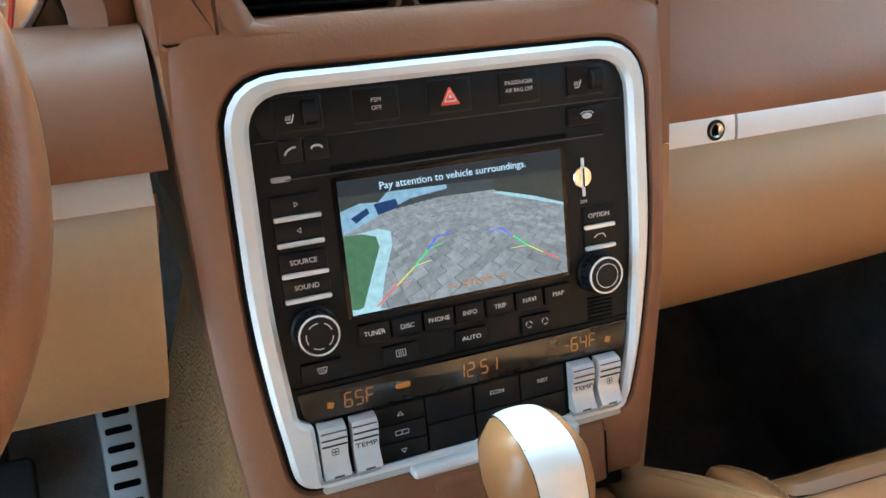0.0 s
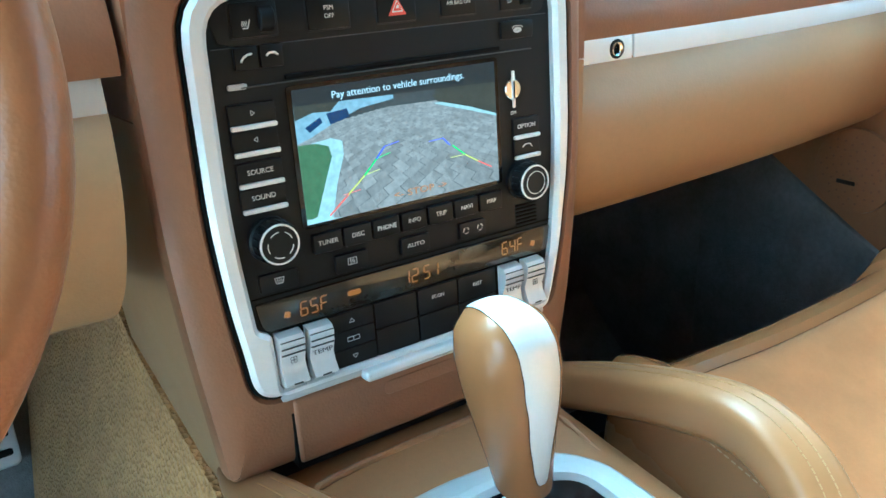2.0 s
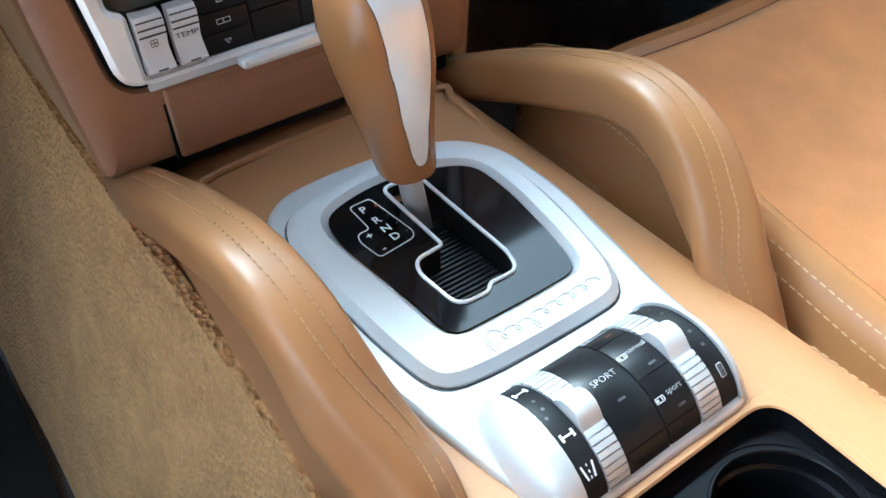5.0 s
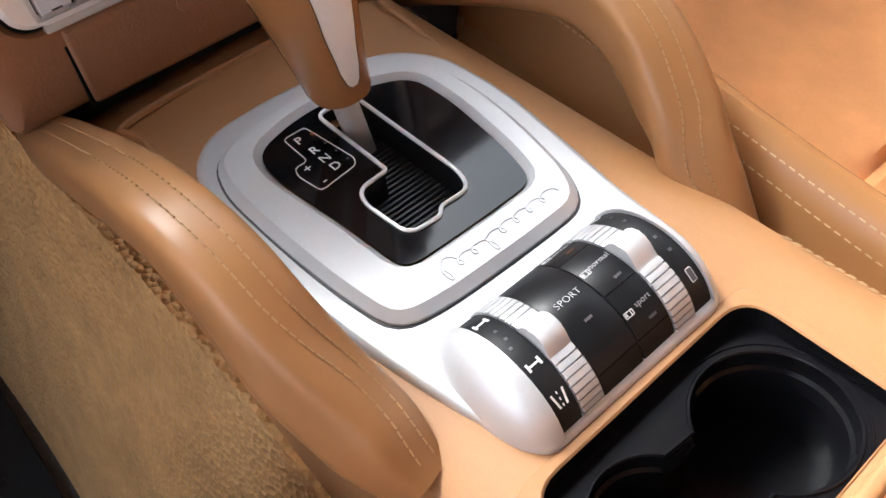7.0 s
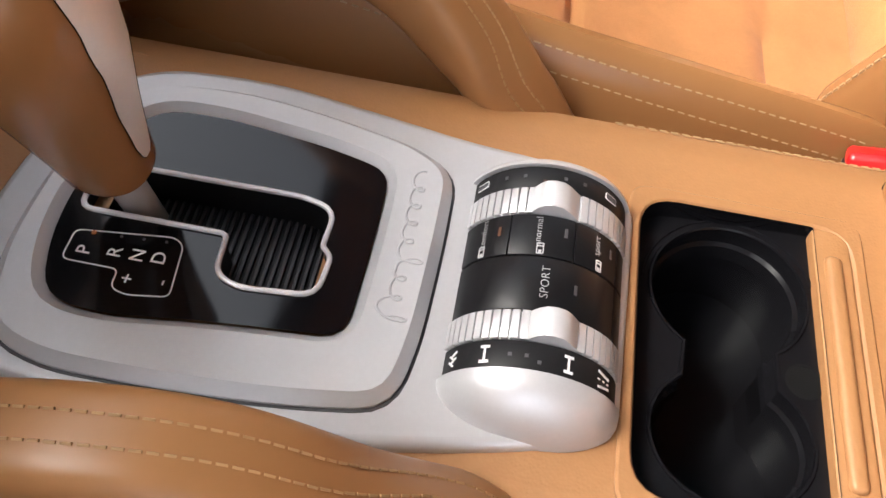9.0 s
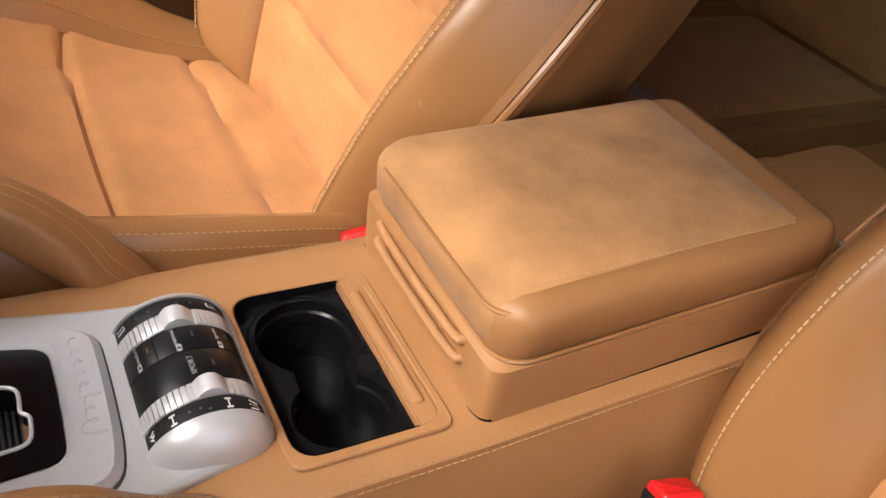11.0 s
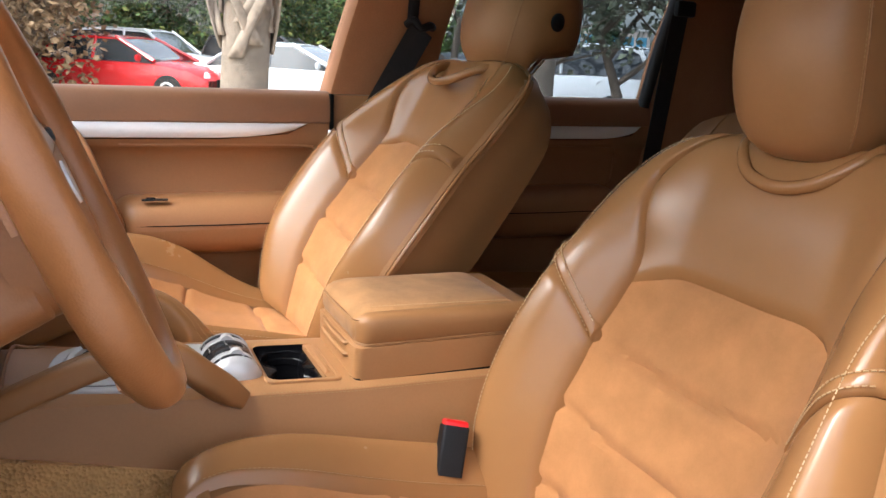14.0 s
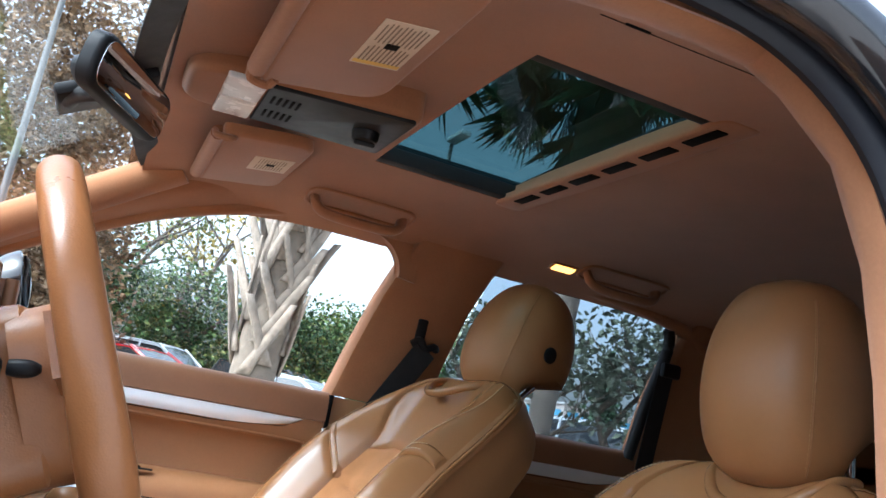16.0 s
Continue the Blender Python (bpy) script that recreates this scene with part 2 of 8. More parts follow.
def tube(path, r=0.01, n=10, ratio=1.0, up=(0, 0, 1), closed=False, power=1.0):
    """A sweep of an ellipse along a path; r may be a list. ratio: the size along up over that across."""
    path = [Vector(p) for p in path]
    loops = []
    for i, p in enumerate(path):
        if closed:
            d = (path[(i + 1) % len(path)] - path[i - 1]).normalized()
        else:
            d = (path[min(i + 1, len(path) - 1)] - path[max(i - 1, 0)]).normalized()
        s = d.cross(Vector(up))
        s = s.normalized() if s.length > 1e-6 else Vector((1, 0, 0))
        w = s.cross(d).normalized()
        rr = r[i] if isinstance(r, (list, tuple)) else r
        ring = []
        for k in range(n):
            a = 2 * math.pi * k / n
            ca, sa_ = math.cos(a), math.sin(a)
            ca, sa_ = math.copysign(abs(ca) ** power, ca), math.copysign(abs(sa_) ** power, sa_)
            ring.append(p + s * ca * rr + w * sa_ * rr * ratio)
        loops.append(ring)
    if closed:
        loops.append(loops[0])
        bm = rings(loops, caps=False)
        bmesh.ops.remove_doubles(bm, verts=bm.verts, dist=1e-6)
        return bm
    return rings(loops)


def round_poly(pts, radius, n=6):
    """A 2D outline with its corners rounded; radius may be a list."""
    out, m = [], len(pts)
    for i in range(m):
        a, b, c = Vector(pts[i - 1]), Vector(pts[i]), Vector(pts[(i + 1) % m])
        r = radius[i] if isinstance(radius, (list, tuple)) else radius
        u, v = (a - b), (c - b)
        k = min(r, u.length * 0.49, v.length * 0.49)
        p, q = b + u.normalized() * k, b + v.normalized() * k
        for j in range(n + 1):
            t = j / n
            out.append(((1 - t) ** 2 * p + 2 * t * (1 - t) * b + t * t * q).to_tuple())
    return out


def rect(w, h, r=0.0, c=(0, 0), n=5):
    pts = [(c[0] - w / 2, c[1] - h / 2), (c[0] + w / 2, c[1] - h / 2), (c[0] + w / 2, c[1] + h / 2), (c[0] - w / 2, c[1] + h / 2)]
    return round_poly(pts, r, n) if r else pts


def grown(outline, d):
    """An outline moved outwards by d (counter-clockwise outline)."""
    m = len(outline)
    out = []
    for i in range(m):
        a, b, c = Vector(outline[i - 1]), Vector(outline[i]), Vector(outline[(i + 1) % m])
        t = (c - a)
        t = t.normalized() if t.length > 1e-9 else Vector((1, 0))
        out.append((b.x + t.y * d, b.y - t.x * d))
    return out


def prism(outline, z0, z1, bev=0.0, steps=3):
    """An outline in x, y drawn up from z0 to z1, with a rounded upper edge."""
    loops = [[(x, y, z0) for x, y in outline]]
    if bev:
        for i in range(steps + 1):
            a = math.pi / 2 * i / steps
            o = grown(outline, -bev * (1 - math.cos(a)))
            loops.append([(x, y, z1 - bev + bev * math.sin(a)) for x, y in o])
    else:
        loops.append([(x, y, z1) for x, y in outline])
    return rings(loops)


def frame_band(outer, inner, z0, z1, bev=0.0015):
    """A band between two outlines of equal count."""
    io = grown(inner, -bev)
    oi = grown(outer, -bev)
    loops = [[(x, y, z0) for x, y in outer], [(x, y, z1 - bev) for x, y in outer], [(x, y, z1) for x, y in oi],
             [(x, y, z1) for x, y in grown(inner, bev)], [(x, y, z1 - bev) for x, y in inner], [(x, y, z0) for x, y in inner]]
    loops.append(loops[0])
    bm = rings(loops, caps=False)
    bmesh.ops.remove_doubles(bm, verts=bm.verts, dist=1e-7)
    return bm


def sheet(f, nu, nv, thick=0.0, down=None):
    """A grid surface f(u, v) over 0..1, with a rim and an underside when thick."""
    g = [[Vector(f(i / nu, j / nv)) for j in range(nv + 1)] for i in range(nu + 1)]
    bm = bmesh.new()
    top = [[bm.verts.new(p) for p in r] for r in g]
    for i in range(nu):
        for j in range(nv):
            bm.faces.new((top[i][j], top[i + 1][j], top[i + 1][j + 1], top[i][j + 1]))
    if thick:
        d = Vector(down) * thick if down else None
        low = []
        for i in range(nu + 1):
            row = []
            for j in range(nv + 1):
                if d is None:
                    a = g[min(i + 1, nu)][j] - g[max(i - 1, 0)][j]
                    b = g[i][min(j + 1, nv)] - g[i][max(j - 1, 0)]
                    nrm = a.cross(b)
                    o = -nrm.normalized() * thick if nrm.length > 1e-12 else Vector((0, 0, -thick))
                else:
                    o = d
                row.append(bm.verts.new(g[i][j] + o))
            low.append(row)
        for i in range(nu):
            for j in range(nv):
                bm.faces.new((low[i][j], low[i][j + 1], low[i + 1][j + 1], low[i + 1][j]))
        for i in range(nu):
            bm.faces.new((top[i][0], low[i][0], low[i + 1][0], top[i + 1][0]))
            bm.faces.new((top[i][nv], top[i + 1][nv], low[i + 1][nv], low[i][nv]))
        for j in range(nv):
            bm.faces.new((top[0][j], top[0][j + 1], low[0][j + 1], low[0][j]))
            bm.faces.new((top[nu][j], low[nu][j], low[nu][j + 1], top[nu][j + 1]))
    return bm


def lerp_table(table, v):
    """Smooth interpolation in rows of (v, a, b, ...)."""
    if v <= table[0][0]:
        return table[0][1:]
    for p, q in zip(table, table[1:]):
        if v <= q[0]:
            t = (v - p[0]) / (q[0] - p[0])
            t = t * t * (3 - 2 * t) * 0.5 + t * 0.5
            return tuple(a + (b - a) * t for a, b in zip(p[1:], q[1:]))
    return table[-1][1:]


def lettering(body, size, m, material, parent, name="lettering", depth=0.00025, width=None, spacing=1.0, weight=0.0):
    cu = bpy.data.curves.new("tmp_text", "FONT")
    cu.body, cu.size, cu.extrude, cu.align_x, cu.align_y, cu.resolution_u = body, size, depth, "CENTER", "CENTER", 3
    cu.space_character, cu.offset = spacing, weight
    tmp = bpy.data.objects.new("tmp_text", cu)
    scene.collection.objects.link(tmp)
    bpy.context.view_layer.update()
    me = bpy.data.meshes.new_from_object(tmp.evaluated_get(bpy.context.evaluated_depsgraph_get()))
    bpy.data.objects.remove(tmp)
    bpy.data.curves.remove(cu)
    if width:
        xs = [v.co.x for v in me.vertices]
        k = width / (max(xs) - min(xs))
        for v in me.vertices:
            v.co.x *= k
    me.transform(m)
    me.materials.clear()
    me.materials.append(material)
    ob = new(name, me)
    ob.parent = parent
    return ob


def stitches(path, parent, length=0.0036, gap=0.0020, r=0.00045, name="stitching", material=None):
    """A row of thread dashes along a path."""
    path = [Vector(p) for p in path]
    verts, faces, run, nxt = [], [], 0.0, 0.0
    for a, b in zip(path, path[1:]):
        d = b - a
        l = d.length
        if l < 1e-9:
            continue
        d /= l
        s = d.cross(Vector((0.3, 0.2, 0.93))).normalized()
        w = s.cross(d)
        while nxt < run + l:
            p = a + d * (nxt - run)
            q = p + d * length
            k = len(verts)
            for c in (p, q):
                verts += [c + s * r, c + w * r, c - s * r, c - w * r]
            faces += [(k + i, k + (i + 1) % 4, k + 4 + (i + 1) % 4, k + 4 + i) for i in range(4)] + [(k, k + 1, k + 2, k + 3), (k + 4, k + 5, k + 6, k + 7)]
            nxt += length + gap
        run += l
    me = bpy.data.meshes.new(name)
    me.from_pydata([tuple(v) for v in verts], [], faces)
    me.materials.append(material or THREAD)
    ob = new(name, me)
    ob.parent = parent
    return ob


# ================= the car's shell =================
FLOOR_Z = 0.45
floor = tagged(part("floor", sheet(lambda u, v: (-0.74 + 1.48 * u, -1.75 + 3.15 * v, FLOOR_Z + (0.35 * max(0, v - 0.86) / 0.14)), 8, 30, 0.03, (0, 0, -1)), DARK_CARPET),
               "dark carpet on the car's floor", "floor", kind="structure")

ROOF_Z = 1.665
SUN_X0, SUN_X1, SUN_Y0, SUN_Y1 = -0.342, 0.30, -0.262, 0.035


def roof_z(x, y):
    z = ROOF_Z - 0.085 * min(1.2, abs(x) / 0.66) ** 4
    if y > 0.02:
        z -= 0.05 * ((y - 0.02) / 0.42) ** 1.6
    if y < -0.7:
        z -= 0.10 * ((-0.7 - y) / 0.9) ** 2
    return z


def headliner_mesh():
    xs = [-0.67 + (SUN_X0 + 0.67) * i / 8 for i in range(8)] + [SUN_X0 + (SUN_X1 - SUN_X0) * i / 10 for i in range(10)] + [SUN_X1 + (0.67 - SUN_X1) * i / 8 for i in range(9)]
    ys = [-1.7 + (SUN_Y0 + 1.7) * i / 16 for i in range(16)] + [SUN_Y0 + (SUN_Y1 - SUN_Y0) * i / 6 for i in range(6)] + [SUN_Y1 + (0.44 - SUN_Y1) * i / 10 for i in range(11)]
    bm = bmesh.new()
    low = [[bm.verts.new((x, y, roof_z(x, y))) for y in ys] for x in xs]
    high = [[bm.verts.new((x, y, roof_z(x, y) + 0.03)) for y in ys] for x in xs]
    inside = lambda i, j: SUN_X0 - 1e-6 <= (xs[i] + xs[i + 1]) / 2 <= SUN_X1 and SUN_Y0 <= (ys[j] + ys[j + 1]) / 2 <= SUN_Y1
    for i in range(len(xs) - 1):
        for j in range(len(ys) - 1):
            if inside(i, j):
                for (a, b), (c, d) in (((i, j), (i + 1, j)), ((i, j + 1), (i + 1, j + 1)), ((i, j), (i, j + 1)), ((i + 1, j), (i + 1, j + 1))):
                    ni, nj = i + (-1 if (a, c) == (i, i) else (1 if (a, c) == (i + 1, i + 1) else 0)), j + (-1 if (b, d) == (j, j) else (1 if (b, d) == (j + 1, j + 1) else 0))
                    if not inside(ni, nj):
                        bm.faces.new((low[a][b], low[c][d], high[c][d], high[a][b]))
                continue
            bm.faces.new((low[i][j], low[i][j + 1], low[i + 1][j + 1], low[i + 1][j]))
            bm.faces.new((high[i][j], high[i + 1][j], high[i + 1][j + 1], high[i][j + 1]))
    return bm


ceiling = tagged(part("ceiling", headliner_mesh(), HEADLINER), "brown suede headliner with a sunroof opening", "ceiling", kind="structure")
roof_skin = part("roof_skin", joined(sheet(lambda u, v: (-0.72 + 1.44 * u, SUN_Y1 + 0.03 + (0.44 - SUN_Y1) * v, roof_z(-0.72 + 1.44 * u, SUN_Y1 + 0.03 + (0.44 - SUN_Y1) * v) + 0.055), 16, 8, 0.01, (0, 0, -1)),
                                 sheet(lambda u, v: (-0.72 + 1.44 * u, -1.75 + (SUN_Y0 + 1.72) * v, roof_z(-0.72 + 1.44 * u, -1.75 + (SUN_Y0 + 1.72) * v) + 0.055), 16, 12, 0.01, (0, 0, -1)),
                                 sheet(lambda u, v: (-0.72 + 0.40 * u, SUN_Y0 - 0.03 + 0.355 * v, roof_z(-0.72 + 0.40 * u, 0) + 0.055), 8, 3, 0.01, (0, 0, -1)),
                                 sheet(lambda u, v: (0.32 + 0.40 * u, SUN_Y0 - 0.03 + 0.355 * v, roof_z(0.32 + 0.40 * u, 0) + 0.055), 8, 3, 0.01, (0, 0, -1))),
                 CAR_BLACK)
tagged(roof_skin, "glossy black painted car roof above the headliner", "car roof", kind="structure")

sunroof = thing("window_sunroof", "dark teal tinted glass sunroof in the headliner", "sunroof", kind="structure")
pane = part("pane", box(((SUN_X0 + SUN_X1) / 2, (SUN_Y0 + SUN_Y1) / 2, ROOF_Z + 0.045), (SUN_X1 - SUN_X0 + 0.06, SUN_Y1 - SUN_Y0 + 0.06, 0.005)), ROOF_GLASS, sunroof, "dark teal glass")
part("side_rail", box((SUN_X1 - 0.012, (SUN_Y0 + SUN_Y1) / 2, ROOF_Z + 0.012), (0.03, SUN_Y1 - SUN_Y0, 0.03), 0.003), RUBBER, sunroof, "black sliding rail")
part("side_rail", box((SUN_X0 + 0.012, (SUN_Y0 + SUN_Y1) / 2, ROOF_Z + 0.012), (0.03, SUN_Y1 - SUN_Y0, 0.03), 0.003), RUBBER, sunroof, "black sliding rail")
sunshade = thing("sunshade_edge", "brown suede sunshade edge with dark slots across the sunroof's rear", "sunshade")
yb = SUN_Y0 - 0.01
part("bar", moved(prism(round_poly([(SUN_X0 - 0.03, yb - 0.03), (SUN_X1 + 0.03, yb - 0.03), (SUN_X1 + 0.03, yb + 0.035), (SUN_X0 - 0.03, yb + 0.035)], 0.02), 0, 0.014, 0.006), Matrix.Translation((0, 2 * yb, ROOF_Z + 0.004)) @ Matrix.Rotation(math.pi, 4, "X")), HEADLINER, sunshade)
for k in range(6):
    w = 0.075
    x = SUN_X0 + 0.045 + k * 0.104
    part("slot", box((x, yb + 0.006, ROOF_Z - 0.0105), (w, 0.02, 0.003), 0.001), GAP, sunshade, "dark slot")


def loft_pillar(name, sections, mat, parent=None, label="", n=4):
    """Sections of (z, x, y0, y1, depth): an upright post, its inner face at x, with rounded edges."""
    loops = []
    for z, x, y0, y1, d in sections:
        s = 1 if d > 0 else -1
        r = 0.018
        loops.append([(x + px * s, py, z) for px, py in
                      [(abs(d), y0), (r, y0), (r * 0.3, y0 + r * 0.3 * (1 if y1 > y0 else -1)), (0, y0 + r * (1 if y1 > y0 else -1)),
                       (0, y1 - r * (1 if y1 > y0 else -1)), (r * 0.3, y1 - r * 0.3 * (1 if y1 > y0 else -1)), (r, y1), (abs(d), y1)]])
    return part(name, rings(loops), mat, parent, label)


def curve_at(pts, u):
    """A point at the share u of a polyline."""
    k = min(len(pts) - 2, int(u * (len(pts) - 1)))
    t = u * (len(pts) - 1) - k
    return [a + (b - a) * t for a, b in zip(pts[k], pts[k + 1])]


# ---- the passenger's side: pillars ----
pillar_b = thing("trim_pillar_right", "brown suede and leather middle pillar beside the passenger seat", "pillar", kind="structure")
loft_pillar("upper_cover", [(1.205, 0.70, -0.085, -0.335, 0.08), (1.33, 0.682, -0.115, -0.355, 0.08), (1.46, 0.658, -0.15, -0.385, 0.08), (1.56, 0.632, -0.185, -0.42, 0.08), (1.62, 0.60, -0.205, -0.445, 0.08)], HEADLINER, pillar_b, "brown suede upper cover")
loft_pillar("lower_cover", [(0.45, 0.715, -0.09, -0.33, 0.05), (0.8, 0.715, -0.085, -0.33, 0.05), (1.1, 0.706, -0.085, -0.335, 0.06), (1.203, 0.698, -0.087, -0.337, 0.08)], PANEL, pillar_b, "tan lower cover")
pillar_c = thing("trim_pillar_rear", "brown suede rear pillar behind the rear door window", "pillar", kind="structure")
loft_pillar("cover", [(0.45, 0.70, -0.96, -1.75, 0.06), (1.18, 0.69, -0.955, -1.75, 0.08), (1.36, 0.672, -0.985, -1.75, 0.08), (1.53, 0.645, -1.03, -1.75, 0.08), (1.62, 0.60, -1.06, -1.75, 0.08)], HEADLINER, pillar_c)

corner = [(-0.215, 1.612), (-0.080, 1.612)] + [(-0.085 - 0.088 * math.sin(radians(a * 9)), 1.506 + 0.088 * math.cos(radians(a * 9))) for a in range(11)] + [(-0.215, 1.500)]
part("window_corner", moved(prism(corner, -0.012, 0.012, 0.004), Matrix(((0, 0, 1, 0.648), (1, 0, 0, 0), (0, 1, 0, 0), (0, 0, 0, 1)))), HEADLINER, pillar_b, "rounded upper corner of the window")
WIN_TOP = [(0.66, -1.10, 1.52), (0.655, -1.0, 1.57), (0.652, -0.7, 1.605), (0.65, -0.2, 1.612), (0.652, 0.06, 1.608), (0.656, 0.22, 1.575), (0.664, 0.36, 1.53), (0.675, 0.48, 1.474), (0.69, 0.60, 1.41), (0.71, 0.76, 1.315), (0.735, 1.0, 1.16)]
rail = thing("trim_roof_rail", "brown suede rail over the passenger side windows", "roof rail", kind="structure")
part("rail_cover", tube(smooth_path(WIN_TOP, 4), 0.02, 12, 1.0), HEADLINER, rail)
A_PIL = [(0.59, 0.36, 1.612), (0.62, 0.46, 1.55), (0.655, 0.60, 1.46), (0.69, 0.78, 1.345), (0.73, 1.05, 1.17)]
pillar_a = thing("trim_pillar_front", "tan suede front pillar beside the windscreen", "pillar", kind="structure")
part("cover", tube(smooth_path(A_PIL, 5), 0.062, 16, 0.62, up=(0.0, 0.6, 0.8), power=0.8), HEADLINER, pillar_a)
part("inner_cover", sheet(lambda u, v: Vector(curve_at(A_PIL, u)) * (1 - v) + Vector(curve_at(WIN_TOP[5:], u)) * v + Vector((-0.046 * math.sin(math.pi * (0.22 + 0.78 * v)), -0.020, 0.0)), 16, 8, 0.006, (1, 0, 0)), HEADLINER, pillar_a, "smooth suede cover down to the window")
part("airbag_mark", moved(box((0, 0, 0), (0.028, 0.004, 0.012), 0.0018), look((0.606, 0.535, 1.485), (0.0, 0.0, 1.3)) @ Matrix.Rotation(radians(90), 4, "X")), PANEL, pillar_a, "small embossed oval mark")
pal = thing("trim_pillar_driver", "tan suede front pillar on the driver's side", "pillar", kind="structure")
part("cover", tube([Vector((-p.x, p.y, p.z)) for p in smooth_path(A_PIL, 5)], 0.062, 16, 0.62, up=(0.0, 0.6, 0.8), power=0.8), HEADLINER, pal)

# ---- the driver's door opening ----
pbl = thing("trim_pillar_left", "tan middle pillar at the open driver's doorway", "pillar", kind="structure")
loft_pillar("upper_cover", [(1.206, -0.69, -0.169, -0.39, -0.045), (1.30, -0.685, -0.159, -0.395, -0.045), (1.40, -0.675, -0.144, -0.40, -0.045), (1.49, -0.66, -0.113, -0.42, -0.045), (1.55, -0.635, -0.066, -0.45, -0.05), (1.61, -0.59, -0.015, -0.48, -0.06)], HEADLINER, pbl, "tan suede upper cover")
loft_pillar("lower_cover", [(0.42, -0.70, -0.100, -0.38, -0.05), (0.8, -0.70, -0.118, -0.38, -0.05), (1.0, -0.698, -0.140, -0.385, -0.05), (1.204, -0.688, -0.167, -0.39, -0.047)], PANEL, pbl, "tan plastic lower cover")
SEAL = [(-0.742, -0.112, 0.5), (-0.742, -0.128, 0.8), (-0.742, -0.150, 1.0), (-0.742, -0.178, 1.2), (-0.735, -0.160, 1.38), (-0.715, -0.11, 1.50), (-0.69, -0.01, 1.575), (-0.68, 0.16, 1.585), (-0.682, 0.32, 1.545), (-0.70, 0.50, 1.455), (-0.72, 0.72, 1.325), (-0.745, 1.0, 1.15)]
seal = thing("door_seal", "black rubber seal round the open driver's doorway", "door seal", kind="structure")
part("seal_strip", tube(smooth_path(SEAL, 6), 0.013, 10, 1.3), SEAL_BLACK, seal)
frame_l = thing("trim_door_frame", "glossy black painted edge of the driver's doorway", "door frame", kind="structure")
part("painted_edge", tube([p + Vector((-0.035, -0.012, 0.012)) for p in smooth_path(SEAL, 6)], 0.027, 12, 1.0), CAR_BLACK, frame_l)
part("rail_cover", tube(smooth_path([(-0.63, -0.46, 1.60), (-0.635, -0.1, 1.602), (-0.638, 0.12, 1.596), (-0.645, 0.32, 1.55), (-0.66, 0.5, 1.462), (-0.685, 0.72, 1.335), (-0.72, 1.0, 1.165)], 5), 0.034, 12, 0.8), HEADLINER, frame_l, "brown suede rail cover")
wall_left = thing("wall_left", "brown lined side of the car behind the driver", "wall", kind="structure")
part("lining", box((-0.725, -1.04, 0.80), (0.05, 1.42, 0.76), 0.01), PANEL, wall_left)
part("upper_lining", box((-0.70, -1.40, 1.39), (0.05, 0.70, 0.42), 0.01), HEADLINER, wall_left)
# Out of view; its extra tint cuts the light on the rear seats.
part("pane", box((-0.715, -0.70, 1.38), (0.005, 0.72, 0.42)), DIMMING_TINT, wall_left, "privacy glass")
wall_back = tagged(part("wall_back", joined(box((0, -1.775, 0.85), (1.46, 0.05, 0.9)), box((0, -1.775, 1.56), (1.46, 0.05, 0.14)), box((-0.66, -1.775, 1.4), (0.14, 0.05, 0.3)), box((0.66, -1.775, 1.4), (0.14, 0.05, 0.3))), PANEL), "brown lined rear end of the car", "wall", kind="structure")
tagged(part("window_rear", box((0, -1.775, 1.40), (1.19, 0.005, 0.22)), DIMMING_TINT), "unseen privacy glass rear window, darkened to dim the cabin", "window", kind="structure")
tagged(part("wall_front", joined(box((0, 1.36, 0.78), (1.46, 0.05, 0.78)), box((0, 1.30, 1.13), (1.46, 0.16, 0.05))), DARK_CARPET), "dark carpeted front wall of the footwells", "wall", kind="structure")
tagged(part("wall_right_outer", joined(box((0.80, 0.42, 0.80), (0.03, 1.85, 0.76)), box((0.80, -1.1, 0.80), (0.03, 1.3, 0.76))), CAR_BLACK), "black painted outer skin of the passenger side", "car side", kind="structure")
kick = tagged(part("wall_left_kick", box((-0.72, 0.95, 0.80), (0.04, 0.85, 0.72), 0.01), DARK_CARPET), "dark kick panel beside the driver's footwell", "kick panel", kind="structure")
tagged(part("wall_right_kick", box((0.735, 1.10, 0.80), (0.05, 0.54, 0.76), 0.01), DARK_CARPET), "dark kick panel beside the passenger footwell", "kick panel", kind="structure")
tagged(part("door_sill", box((-0.745, 0.30, 0.47), (0.11, 0.85, 0.09), 0.02), RUBBER), "black door sill of the open driver's doorway", "door sill", kind="structure")

# ---- windscreen ----
screen_f = thing("window_windscreen", "clear windscreen with trees beyond", "windscreen", kind="structure")


def wind(u, v):
    y = 0.455 + 0.83 * v
    w = 0.60 + 0.13 * v
    return ((2 * u - 1) * w, y - 0.05 * (2 * u - 1) ** 2, 1.612 - 0.485 * v)


glass = part("pane", sheet(wind, 12, 8, 0.004), CLEAR, screen_f)
glass.visible_shadow = False
part("frit", sheet(lambda u, v: Vector(wind(u, v * 0.045)) + Vector((0, -0.004, -0.006)), 16, 2, 0.002), RUBBER, screen_f, "black printed edge")
part("sensor_cover", moved(box((0, 0, 0), (0.11, 0.14, 0.018), 0.006), pose(0.03, 0.512, 1.562, -30, 0, 0)), BLACK, screen_f, "black mirror base cover")


